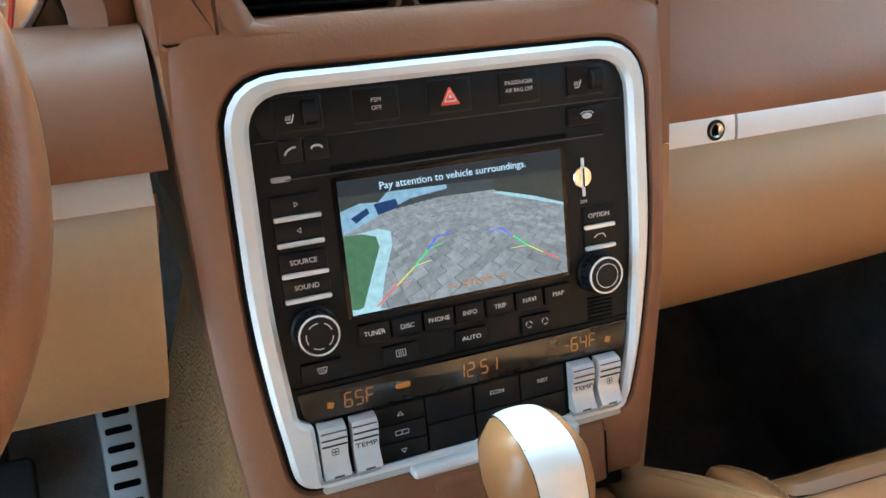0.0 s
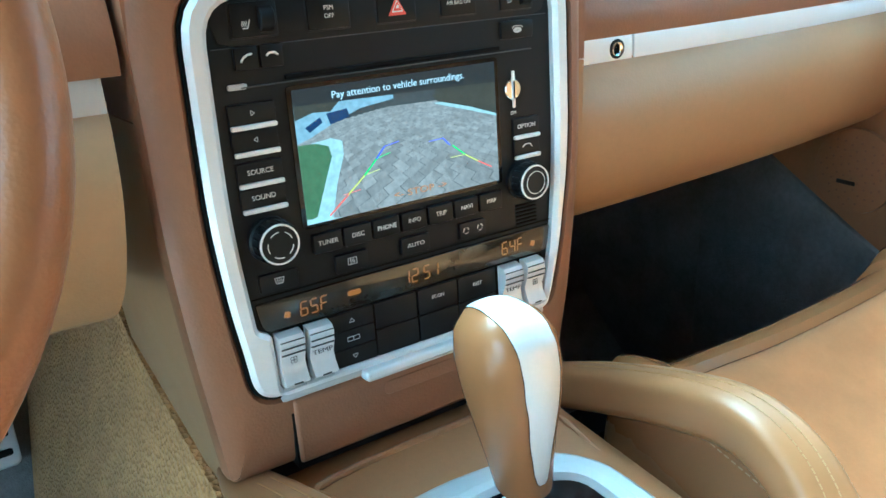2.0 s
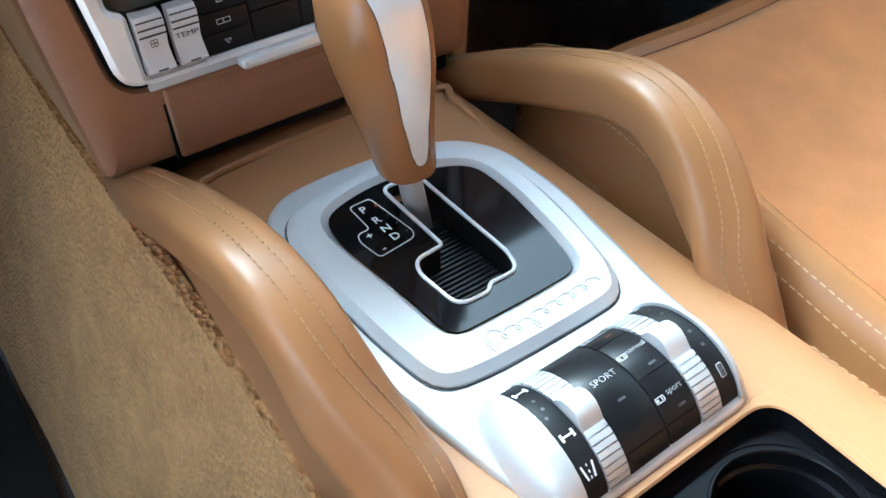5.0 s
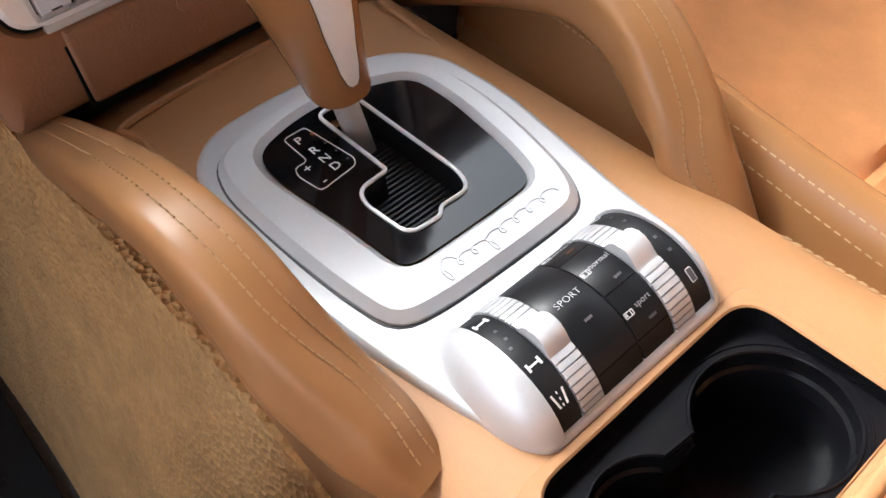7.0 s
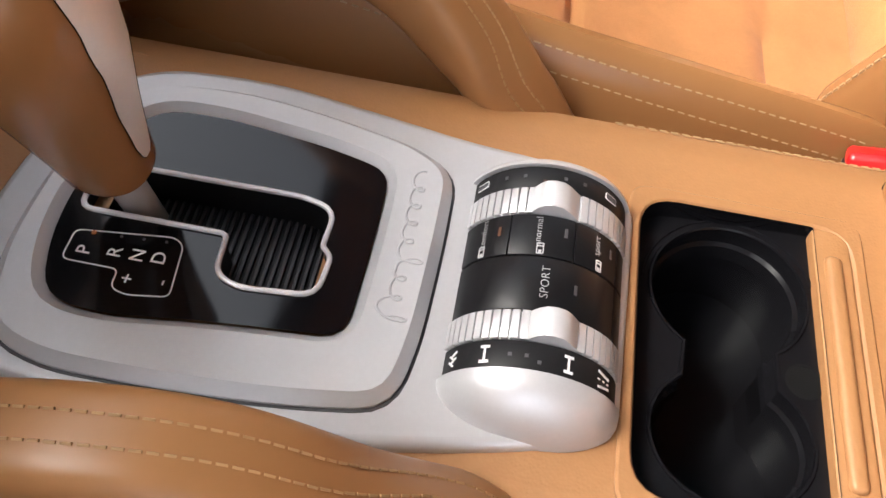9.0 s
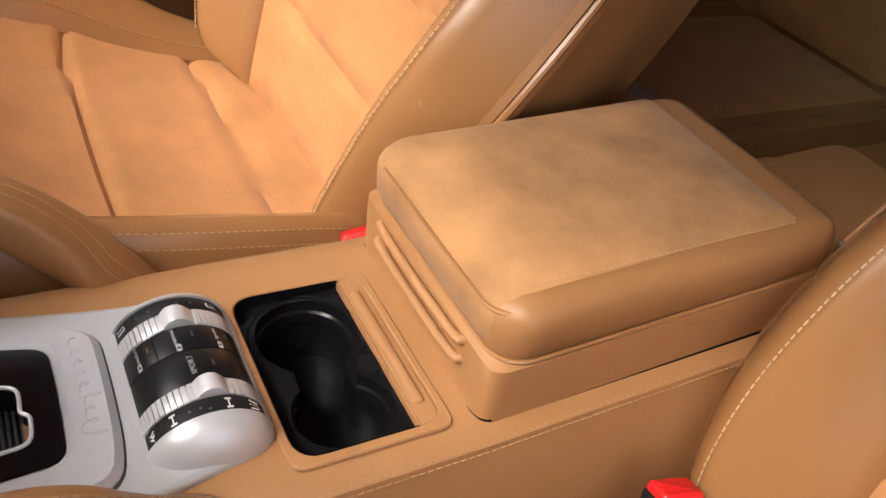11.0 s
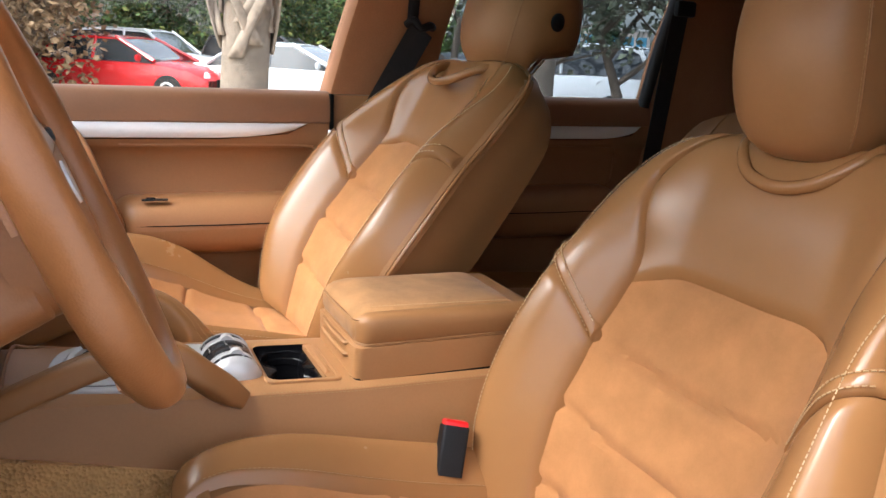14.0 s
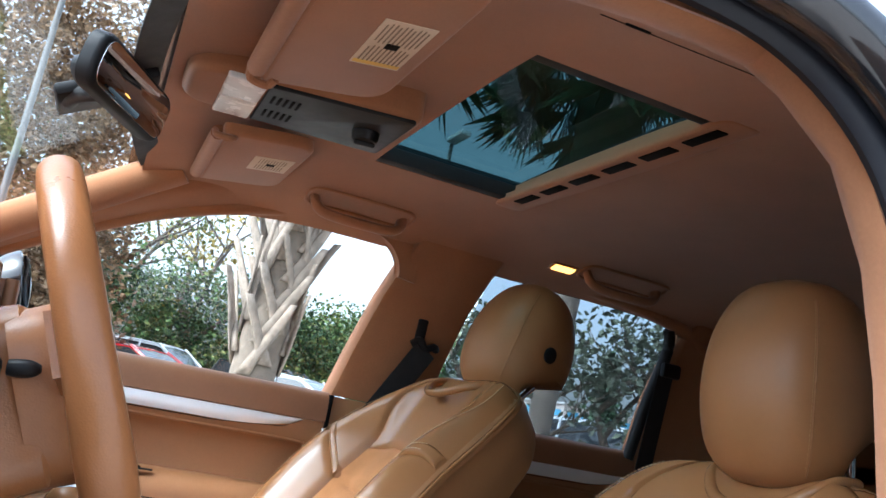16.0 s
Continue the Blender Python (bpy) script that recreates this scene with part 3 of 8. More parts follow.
# ---- passenger doors ----
def door_sheet(y0, y1, prof, nu=10, thick=0.012, inset=0.0):
    """A moulding along y with the profile (x, z), its ends turned in by inset."""
    pr = smooth_path([(x, 0, z) for x, z in prof], 3)

    def f(u, v):
        p = pr[min(len(pr) - 1, round(v * (len(pr) - 1)))]
        e = min(u, 1 - u)
        k = inset * max(0.0, 1 - e / 0.06) ** 2
        return (p.x + k, y0 + (y1 - y0) * u, p.z)

    return sheet(f, nu, len(pr) - 1, thick, (1, 0, 0))


def door(name, y0, y1, label, strip_end, arm0, arm1):
    d = thing(name, label, "car door", kind="structure")
    part("upper_trim", door_sheet(y0, y1, [(0.745, 1.200), (0.735, 1.209), (0.712, 1.2085), (0.697, 1.198), (0.690, 1.175), (0.689, 1.142)], 12), BROWN, d, "brown leather upper trim")
    part("lower_trim", door_sheet(y0, y1, [(0.694, 1.141), (0.694, 1.125), (0.695, 1.108), (0.699, 1.09), (0.713, 1.07), (0.718, 1.02), (0.716, 0.975), (0.708, 0.93), (0.706, 0.85), (0.712, 0.75), (0.72, 0.6), (0.73, 0.48)], 14), DOOR_TAN, d, "tan leather lower trim")
    ys = y0 + (y1 - y0) * 0.02

    def strip(u, v):
        y = ys + (strip_end - ys) * u
        k = 1.0 if u < 0.78 else math.cos((u - 0.78) / 0.22 * math.pi / 2) ** 0.55
        return (0.686 + 0.003 * (2 * v - 1) ** 2 + 0.006 * (u > 0.97), y, 1.1395 - 0.031 * max(k, 0.03) * v)

    part("trim_strip", sheet(strip, 30, 4, 0.01, (1, 0, 0)), SILVER, d, "satin silver trim strip")
    part("strip_gap", tube([(0.694, ys, 1.1055), (0.694, ys + (strip_end - ys) * 0.78, 1.1055), (0.694, ys + (strip_end - ys) * 0.95, 1.117), (0.694, strip_end, 1.139)], 0.0010, 6), GAP, d, "dark joint line")

    def arm(u, v):
        y = arm0 + (arm1 - arm0) * u
        a = 2 * math.pi * v
        e = max(0.0, 1 - min(u, 1 - u) / 0.10)
        k = math.sqrt(max(0.0, 1 - e * e)) * 0.98 + 0.02
        cz, cx = 0.923, 0.712
        rx, rz = 0.085 * k, 0.064 * (0.35 + 0.65 * k)
        c, s = math.cos(a), math.sin(a)
        return (cx - rx * math.copysign(abs(c) ** 0.7, c), y, cz + rz * math.copysign(abs(s) ** 0.75, s))

    part("armrest", sheet(arm, 40, 28), DOOR_TAN, d, "padded tan leather armrest")
    part("armrest_seam", tube([(0.627 + 0.002, arm0 - 0.045, 0.934), (0.6262, (arm0 + arm1) / 2, 0.932), (0.628, arm1 + 0.045, 0.932)], 0.0013, 6), GAP, d, "seam")
    e0, e1 = arm0 - 0.02, arm1 + (0.005 if arm1 > -0.3 else 0.0)
    part("pocket_edge", tube(smooth_path([(0.700, e0, 1.092), (0.700, e1 + 0.06, 1.090), (0.702, e1 + 0.012, 1.082), (0.708, e1 - 0.004, 1.060), (0.712, e1 - 0.004, 1.010), (0.706, e1 + 0.012, 0.985), (0.700, e1 + 0.05, 0.977)], 6), 0.0042, 8), DOOR_TAN, d, "rounded edge of the door recess")
    return d


door_1 = door("door_1", 0.86, -0.095, "closed front passenger door with tan leather trim and silver strip", -0.035, 0.375, -0.068)
part("door_edge", box((0.712, -0.090, 0.84), (0.05, 0.008, 0.73)), GAP, door_1, "dark door gap")
part("lower_panel", moved(prism(round_poly([(0.470, 0.478), (0.868, 0.478), (0.868, 0.968), (0.80, 0.932), (0.585, 0.814), (0.470, 0.800)], [0.006, 0.006, 0.006, 0.01, 0.03, 0.006], 4), 0, 0.010, 0.003), Matrix(((0, 0, -1, 0.7085), (1, 0, 0, 0), (0, 1, 0, 0), (0, 0, 0, 1)))), DARK_CARPET, door_1, "dark carpeted lower door panel")
part("pull_handle", tube(smooth_path([(0.694, 0.46, 1.13), (0.655, 0.43, 1.09), (0.632, 0.405, 1.03), (0.63, 0.385, 0.975), (0.64, 0.37, 0.93), (0.66, 0.36, 0.88)], 5), 0.020, 12, 0.8, up=(1, 0, 0), power=0.8), DOOR_TAN, door_1, "tan leather pull handle")
sw = part("window_switch", moved(prism(rect(0.052, 0.014, 0.005), 0, 0.003, 0.001), pose(0.648, 0.292, 0.984, 0, 0, 90)), BLACK, door_1, "black window switch")
part("switch_rocker", moved(box((0, 0, 0), (0.018, 0.009, 0.005), 0.0015), pose(0.648, 0.300, 0.988, 6, 0, 90)), GLOSS, sw)
part("lower_pocket", door_sheet(0.62, -0.06, [(0.70, 0.66), (0.672, 0.655), (0.662, 0.62), (0.665, 0.54), (0.69, 0.49)], 12, 0.012), DOOR_TAN, door_1, "tan door pocket")
part("inner_latch", tube(smooth_path([(0.685, 0.50, 1.125), (0.672, 0.53, 1.12), (0.676, 0.565, 1.122), (0.69, 0.58, 1.125)], 4), 0.006, 8), CHROME, door_1, "chrome inner latch")
w1 = part("window_glass", sheet(lambda u, v: (0.748 - 0.085 * v, -0.075 - 0.11 * v + u * (0.98 - 0.55 * v), 1.20 + 0.40 * v), 8, 6, 0.004, (1, 0, 0)), CLEAR, door_1, "clear side glass")
w1.visible_shadow = False
door_2 = door("door_2", -0.335, -0.955, "closed rear passenger door with tan leather trim in shade", -0.93, -0.42, -0.86)
part("window_glass", sheet(lambda u, v: (0.748 - 0.085 * v, -0.335 - 0.10 * v - u * 0.66, 1.195 + 0.40 * v), 8, 6, 0.004, (1, 0, 0)), TINT, door_2, "dark privacy glass")
part("window_channel", tube(smooth_path([(0.70, -0.935, 1.19), (0.69, -0.965, 1.35), (0.675, -1.0, 1.50), (0.662, -0.985, 1.555)], 5), 0.016, 10), RUBBER, door_2, "black glass channel")

# ---- door mirror on the passenger side ----
dm = thing("door_mirror", "black door mirror outside the passenger window", "door mirror")
part("housing", moved(lathe([(0.02, -0.06), (0.075, -0.05), (0.098, -0.02), (0.10, 0.0), (0.094, 0.004), (0.088, -0.004), (0.086, -0.012), (0.01, -0.012)], 28), pose(1.0, 0.640, 1.316, 78, 0, 8) @ Matrix.Diagonal((1.15, 0.85, 1, 1))), CAR_BLACK, dm)
part("glass", moved(lathe([(0.086, 0), (0.085, 0.001), (0.002, 0.001)], 28), pose(1.0, 0.629, 1.318, 78, 0, 14) @ Matrix.Diagonal((1.15, 0.85, 1, 1))), MIRROR, dm, "mirror glass")
part("arm", tube([(0.80, 0.71, 1.20), (0.88, 0.70, 1.225), (0.97, 0.70, 1.26)], 0.025, 10), CAR_BLACK, dm)

# ---- seat belts ----
belt = thing("seat_belt", "black seat belt hanging on the middle pillar", "seat belt")
part("anchor", tube(smooth_path([(0.664, -0.250, 1.362), (0.648, -0.262, 1.372), (0.645, -0.278, 1.355), (0.646, -0.30, 1.362), (0.660, -0.312, 1.358)], 4), 0.009, 8), BLACK, belt, "black guide loop")
part("anchor_cap", moved(box((0, 0, 0), (0.012, 0.026, 0.06), 0.005), pose(0.668, -0.268, 1.395, 0, -8, 0)), BLACK, belt)
part("webbing", sheet(lambda u, v: (0.655 + 0.02 * u + (0.012 if u > 0.9 else 0), -0.285 + 0.205 * u + 0.024 * (2 * v - 1), 1.355 - 0.37 * u + 0.018 * (2 * v - 1)), 20, 3, 0.0015), WEB, belt, "black webbing")
part("latch_plate", box((0.668, -0.085, 1.115), (0.006, 0.02, 0.03), 0.002), CHROME, belt, "steel tongue")
tongue = thing("belt_tensioner", "black belt anchor with a white stripe beside the passenger seat", "belt anchor")
part("cover", moved(box((0, 0, 0), (0.03, 0.05, 0.13), 0.012), pose(0.672, 0.035, 0.80, 20, 0, 0)), BLACK, tongue)
part("stripe", moved(box((0, 0, 0), (0.033, 0.053, 0.006), 0.002), pose(0.670, 0.044, 0.862, 30, 0, 0)), PRINT, tongue, "white stripe")

# ---- roof fittings ----
def grab(m, label):
    g = thing("assist_grip", label, "grip", m)
    part("recess", frame_band(rect(0.256, 0.088, 0.036), rect(0.238, 0.070, 0.030), -0.004, 0.007, 0.003), HEADLINER, g, "rounded recess rim")
    part("recess_bed", prism(rect(0.240, 0.072, 0.030), 0.0, 0.001), HEADLINER, g, "shaded recess")
    part("handle_bar", tube(smooth_path([(-0.105, 0.008, 0.002), (-0.095, 0.004, 0.028), (-0.06, 0, 0.042), (0.06, 0, 0.042), (0.095, 0.004, 0.028), (0.105, 0.008, 0.002)], 5), 0.015, 12, 0.75), HEADLINER, g)
    return g


def under_roof(x, y, turn=0.0, drop=0.0):
    """A pose whose z points down and inwards out of the headliner."""
    e = 0.01
    n = Vector(((roof_z(x + e, y) - roof_z(x - e, y)) / (2 * e), (roof_z(x, y + e) - roof_z(x, y - e)) / (2 * e), -1)).normalized()
    xax = (Vector((0, 1, 0)) - n * n.y).normalized()
    yax = n.cross(xax)
    m = Matrix((xax, yax, n)).transposed().to_4x4()
    m.translation = Vector((x, y, roof_z(x, y))) + n * drop
    return m @ Matrix.Rotation(radians(turn), 4, "Z")


grab(under_roof(0.548, -0.022), "brown grab handle on the headliner over the passenger door")
grab(under_roof(0.545, -0.735), "brown grab handle in the dark over the rear door")

lamp = thing("reading_lamp", "lit amber reading lamp on the rear headliner", "reading lamp", under_roof(0.562, -0.566, 0, 0.0))
part("frame", prism(rect(0.072, 0.036, 0.005), 0, 0.004, 0.0015), PANEL, lamp)
part("lens", prism(rect(0.058, 0.026, 0.003), 0.004, 0.007, 0.001), LAMP_GLOW, lamp, "glowing amber lens")


def visor(x0, x1, y0, y1, side, label):
    v = thing("sun_visor", label, "sun visor")
    xm, ym = (x0 + x1) / 2, (y0 + y1) / 2
    zc = lambda y: roof_z(xm, y) - 0.030
    tilt = math.degrees(math.atan2(zc(y1) - zc(y0), y1 - y0))
    m = pose(xm, ym, (zc(y0) + zc(y1)) / 2 - 0.006, tilt, 0, 0) @ Matrix.Rotation(math.pi, 4, "X")
    w, h = x1 - x0, (y1 - y0) / math.cos(radians(tilt))
    part("panel", moved(prism(round_poly([(-w / 2, -h / 2), (w / 2, -h / 2), (w / 2 - 0.01, h / 2), (-w / 2 + 0.01, h / 2)], [0.012, 0.012, 0.05, 0.05], 8), -0.009, 0.011, 0.009, 4), m), HEADLINER, v)
    part("hinge_roll", moved(tube([(-w / 2 + 0.03, -h / 2 - 0.006, 0.003), (w / 2 - 0.03, -h / 2 - 0.006, 0.003)], 0.013, 14), m), HEADLINER, v, "rolled hinge edge")
    xi = -side * w / 2
    part("hinge_clip", moved(tube(smooth_path([(xi + side * 0.03, -h / 2 - 0.012, 0.0), (xi + side * 0.012, -h / 2 - 0.010, 0.012), (xi + side * 0.006, -h / 2 + 0.012, 0.016), (xi + side * 0.018, -h / 2 + 0.02, 0.010)], 4), 0.006, 8), m), HEADLINER, v, "curved hinge clip")
    lx = xi + side * (0.205 if side < 0 else 0.17)
    lab = part("warning_label", moved(box((lx, h / 2 - 0.052, 0.0115), (0.135 if side < 0 else 0.105, 0.060 if side < 0 else 0.072, 0.0012), 0.0004), m), PAPER, v, "printed paper warning label")
    lw = 0.125 if side < 0 else 0.085
    for r in range(10):
        for c in (-1, 1):
            part("print_bar", moved(box((lx + c * lw * 0.26, h / 2 - 0.052 + 0.0235 - r * 0.0052, 0.0124), (lw * (0.44 if r % 3 else 0.36), 0.0016, 0.0006)), m), PRINT_BROWN, lab)
    part("print_mark", moved(box((lx, h / 2 - 0.052, 0.0126), (0.016, 0.016, 0.0006), 0.002), m), GAP, lab)
    if side < 0:
        part("yellow_band", moved(box((lx + lw * 0.46, h / 2 - 0.052, 0.0126), (0.009, 0.056, 0.0007)), m), YELLOW, lab)
    return v


visor(-0.555, -0.155, 0.172, 0.336, -1, "brown suede driver's sun visor folded up")
visor(0.135, 0.52, 0.178, 0.336, 1, "brown suede passenger sun visor folded up")

oc = thing("overhead_console", "overhead console with map lamps, vent slots and sunroof knob", "overhead console")
om = pose(0.0, 0.215, 1.617, -2.6, 0, 0) @ Matrix.Rotation(math.pi, 4, "X")
part("shell", moved(prism(round_poly([(-0.085, -0.205), (0.085, -0.205), (0.108, 0.135), (-0.108, 0.135)], [0.05, 0.05, 0.03, 0.03], 6), -0.05, 0.008, 0.014, 4), om), HEADLINER, oc, "brown suede shell")
part("panel", moved(prism(round_poly([(-0.086, -0.093), (0.086, -0.093), (0.100, 0.124), (-0.100, 0.124)], [0.003, 0.003, 0.012, 0.012], 4), 0.004, 0.011, 0.002), om), BLACK, oc, "dark grey switch panel")
for s in (-1, 1):
    part("lens", moved(prism(rect(0.088, 0.056, 0.006, (s * 0.0445, -0.124)), 0.004, 0.0125, 0.003), om), LENS, oc, "frosted map lamp lens")
    for k in range(5):
        part("slot", moved(box((s * 0.034, -0.080 + k * 0.0095, 0.0112), (0.036, 0.0045, 0.001), 0.0004), om), GAP, oc, "dark vent slot")
kn = part("knob", moved(lathe([(0.022, 0), (0.021, 0.012), (0.018, 0.016), (0.002, 0.017)], 24, (0.0, 0.075, 0.010)), om), BUTTON, oc, "black rotary knob")
part("grip", moved(box((0.0, 0.075, 0.028), (0.008, 0.034, 0.010), 0.003), om), BUTTON, kn)
part("microphone", moved(lathe([(0.007, 0), (0.006, 0.002), (0.001, 0.0015)], 14, (-0.02, -0.175, 0.006)), om), GAP, oc)
# blind cover over the driver's door
bc = thing("blind_cover", "slim brown cover with dark end slots over the driver's door", "trim cover")
for a, b, r in (((-0.525, 0.06), (-0.532, -0.185), 0.0005), ((-0.527, 0.030), (-0.528, 0.000), 0.0020), ((-0.531, -0.16), (-0.532, -0.19), 0.0020)):
    part("joint" if r < 0.002 else "slot", tube([(a[0] + (b[0] - a[0]) * i / 6, a[1] + (b[1] - a[1]) * i / 6, roof_z(a[0], a[1]) - 0.001) for i in range(7)], r, 6), GAP, bc, "dark joint")

# ---- interior mirror ----
im = thing("rear_view_mirror", "black interior mirror on the windscreen", "mirror")
part("stem", tube(smooth_path([(0.02, 0.555, 1.530), (-0.01, 0.545, 1.532), (-0.045, 0.515, 1.534)], 4), 0.012, 10), BLACK, im)
mm = look((-0.055, 0.478, 1.545), (-0.45, -0.45, 1.40)) @ Matrix.Rotation(math.pi, 4, "Y")
part("housing", moved(prism(rect(0.245, 0.075, 0.030), -0.016, 0.006, 0.008, 4), mm), BLACK, im, "black housing")
part("back_shell", moved(lathe([(0.040, 0.0), (0.039, -0.012), (0.034, -0.034), (0.024, -0.056), (0.010, -0.070), (0.001, -0.074)], 28), mm @ Matrix.Translation((0, 0.004, -0.012)) @ Matrix.Diagonal((1.9, 0.85, 1.0, 1.0))), BLACK, im, "domed black back shell")
part("glass", moved(prism(rect(0.227, 0.060, 0.024), 0.006, 0.0075, 0.0004), mm), MIRROR, im, "mirror glass")

# ---- the driver's door, standing open: unseen, added to block side light ----
dd = thing("door_3", "unseen open driver's door with tan leather trim and black paint", "car door", Matrix.Translation((-0.775, 1.0, 0)) @ Matrix.Rotation(radians(-52), 4, "Z"), kind="structure")
part("skin", sheet(lambda u, v: (-0.05 - 0.02 * math.sin(v * math.pi), -0.02 - 1.08 * u, 0.36 + 0.83 * v), 8, 8, 0.03, (-1, 0, 0)), CAR_BLACK, dd, "black painted outer skin")
part("lower_trim", sheet(lambda u, v: (0.0 + 0.03 * math.sin(v * math.pi), -0.03 - 1.05 * u, 0.40 + 0.70 * v), 8, 10, 0.04, (-1, 0, 0)), DOOR_TAN, dd, "tan leather lower trim")
part("upper_trim", sheet(lambda u, v: (0.012, -0.03 - 1.05 * u, 1.105 + 0.095 * v), 6, 4, 0.05, (-1, 0, 0)), BROWN, dd, "brown leather upper trim")
part("window_frame", tube(smooth_path([(-0.03, -0.06, 1.20), (-0.01, -0.45, 1.44), (0.02, -0.75, 1.57), (0.03, -1.0, 1.58), (0.02, -1.06, 1.50), (-0.02, -1.08, 1.20)], 5), 0.022, 10), RUBBER, dd, "black window frame")
dp = part("window_glass", sheet(lambda u, v: (-0.02 + 0.04 * v, -0.10 - 0.96 * u - 0.30 * v * (1 - u), 1.19 + 0.37 * v * min(1.0, 0.25 + 1.2 * u)), 8, 6), CLEAR, dd, "clear side glass")
dp.visible_shadow = False
# ================= dashboard, centre stack, console =================
dash = thing("dashboard", "brown over beige leather dashboard with silver trim", "dashboard")


def dash_band(x0, x1, prof, bow=0.0, n=16, thick=0.02):
    pr = smooth_path([(0, y, z) for y, z in prof], 4)

    def f(u, v):
        p = pr[round(v * (len(pr) - 1))]
        x = x0 + (x1 - x0) * u
        return (x, p.y + bow * (max(0.0, abs(x) - 0.15) / 0.5) ** 2, p.z)

    return sheet(f, n, len(pr) - 1, thick)


UP = [(1.26, 1.17), (0.95, 1.235), (0.76, 1.262), (0.665, 1.255), (0.630, 1.23), (0.612, 1.19), (0.602, 1.150), (0.603, 1.1355)]
part("upper_cover", dash_band(0.165, 0.735, UP, 0.03), BROWN, dash, "brown leather upper cover")
UPL = [(1.26, 1.17), (0.95, 1.215), (0.80, 1.212), (0.66, 1.209), (0.628, 1.203), (0.612, 1.188), (0.603, 1.165), (0.603, 1.1535)]
part("upper_cover", dash_band(-0.735, -0.159, [(y - 0.026 if y < 0.7 else y, z) for y, z in UPL], 0.0), BROWN, dash, "brown leather upper cover")
part("upper_cover", dash_band(-0.168, 0.165, [(1.26, 1.18), (0.95, 1.25), (0.72, 1.285), (0.62, 1.29), (0.60, 1.282)], 0.0), BROWN, dash, "brown leather upper cover")
LOW = [(0.604, 1.104), (0.594, 1.095), (0.585, 1.074), (0.586, 1.048), (0.599, 1.018), (0.630, 0.992), (0.690, 0.976), (0.80, 0.968), (1.0, 0.965)]
part("glove_box", dash_band(0.150, 0.735, LOW, 0.03), BEIGE, dash, "beige leather glove box")
KNEE = smooth_path([(0, y - 0.028, 1.122 - (1.122 - z - 0.018) * 0.88) for y, z in LOW], 4)


def knee(u, v):
    p = KNEE[round(v * (len(KNEE) - 1))]
    return (-0.735 + (0.568 - 0.014 * min(1.0, v * 1.6)) * u, p.y, p.z)


part("knee_panel", sheet(knee, 16, len(KNEE) - 1, 0.02), BEIGE, dash, "beige leather knee panel")
strip = part("trim_strip", dash_band(0.242, 0.735, [(0.600, 1.1365), (0.5945, 1.131), (0.594, 1.112), (0.600, 1.105)], 0.03, 20, 0.01), SILVER, dash, "satin silver trim strip")
lockp = part("lock_plate", dash_band(0.150, 0.2395, [(0.600, 1.1365), (0.5945, 1.131), (0.594, 1.112), (0.600, 1.105)], 0.03, 8, 0.01), SILVER, dash, "silver lock plate")
part("key_hole", moved(lathe([(0.0062, 0), (0.0055, 0.0016), (0.0045, 0.0008), (0.0008, 0.0004)], 20), pose(0.222, 0.5838, 1.1225, 90, 0, 0)), CHROME, lockp, "round chrome key lock")
part("lock_ring", moved(lathe([(0.0078, 0), (0.0075, 0.0012), (0.0062, 0.0014), (0.0060, 0)], 20), pose(0.222, 0.5844, 1.1225, 90, 0, 0)), BLACK, lockp, "dark ring")
part("key_slot", moved(box((0, 0, 0), (0.0016, 0.001, 0.007)), pose(0.222, 0.5824, 1.1225)), GAP, lockp)
# Darker silver than the passenger's strip: the shade here is in the colour.
part("trim_strip", dash_band(-0.60, -0.169, [(0.574, 1.155), (0.5685, 1.149), (0.568, 1.130), (0.574, 1.1235)], 0.0, 10, 0.01), SILVER_LOW, dash, "satin silver trim strip")
# instrument binnacle
part("binnacle_hood", tube(smooth_path([(-0.60, 0.645, 1.22), (-0.57, 0.64, 1.32), (-0.47, 0.635, 1.36), (-0.385, 0.635, 1.365), (-0.28, 0.635, 1.352), (-0.21, 0.64, 1.31), (-0.178, 0.645, 1.25), (-0.178, 0.65, 1.20)], 5), 0.022, 12, 1.6, up=(0, 1, 0)), BROWN, dash, "brown leather instrument hood")
clu = part("instrument_face", moved(prism(rect(0.44, 0.165, 0.03), 0, 0.004), Matrix.Translation((-0.37, 0.700, 1.275)) @ Matrix.Rotation(radians(90), 4, "X")), GLOSS, dash, "black instrument face")
for dx in (-0.12, 0.0, 0.118):
    dial = part("dial_ring", moved(lathe([(0.064, 0), (0.064, 0.012), (0.061, 0.014), (0.059, 0.004)], 36), pose(-0.385 + dx, 0.696, 1.275, 90, 0, 0)), CHROME, clu, "chrome dial ring")
part("needle", moved(box((0, 0, 0), (0.0022, 0.002, 0.04)), pose(-0.228, 0.685, 1.250, 0, 16, 0)), HAZARD, clu, "red needle")
for k in range(7):
    a = radians(30 + k * 25)
    part("tick", moved(box((0, 0, 0), (0.0018, 0.001, 0.008)), pose(-0.27 + 0.043 * math.sin(a), 0.688, 1.275 + 0.043 * math.cos(a), 0, math.degrees(a), 0)), PRINT, clu)

# ---- centre stack ----
A_ST = radians(3.5)
STK = Matrix(((1, 0, 0, 0), (0, math.sin(A_ST), -math.cos(A_ST), 0.545), (0, math.cos(A_ST), math.sin(A_ST), 1.075), (0, 0, 0, 1)))
stack = thing("centre_stack", "brown leather centre stack round the radio panel", "centre stack")


def stk(bm, z=0.0):
    return moved(bm, STK @ Matrix.Translation((0, 0, z)))


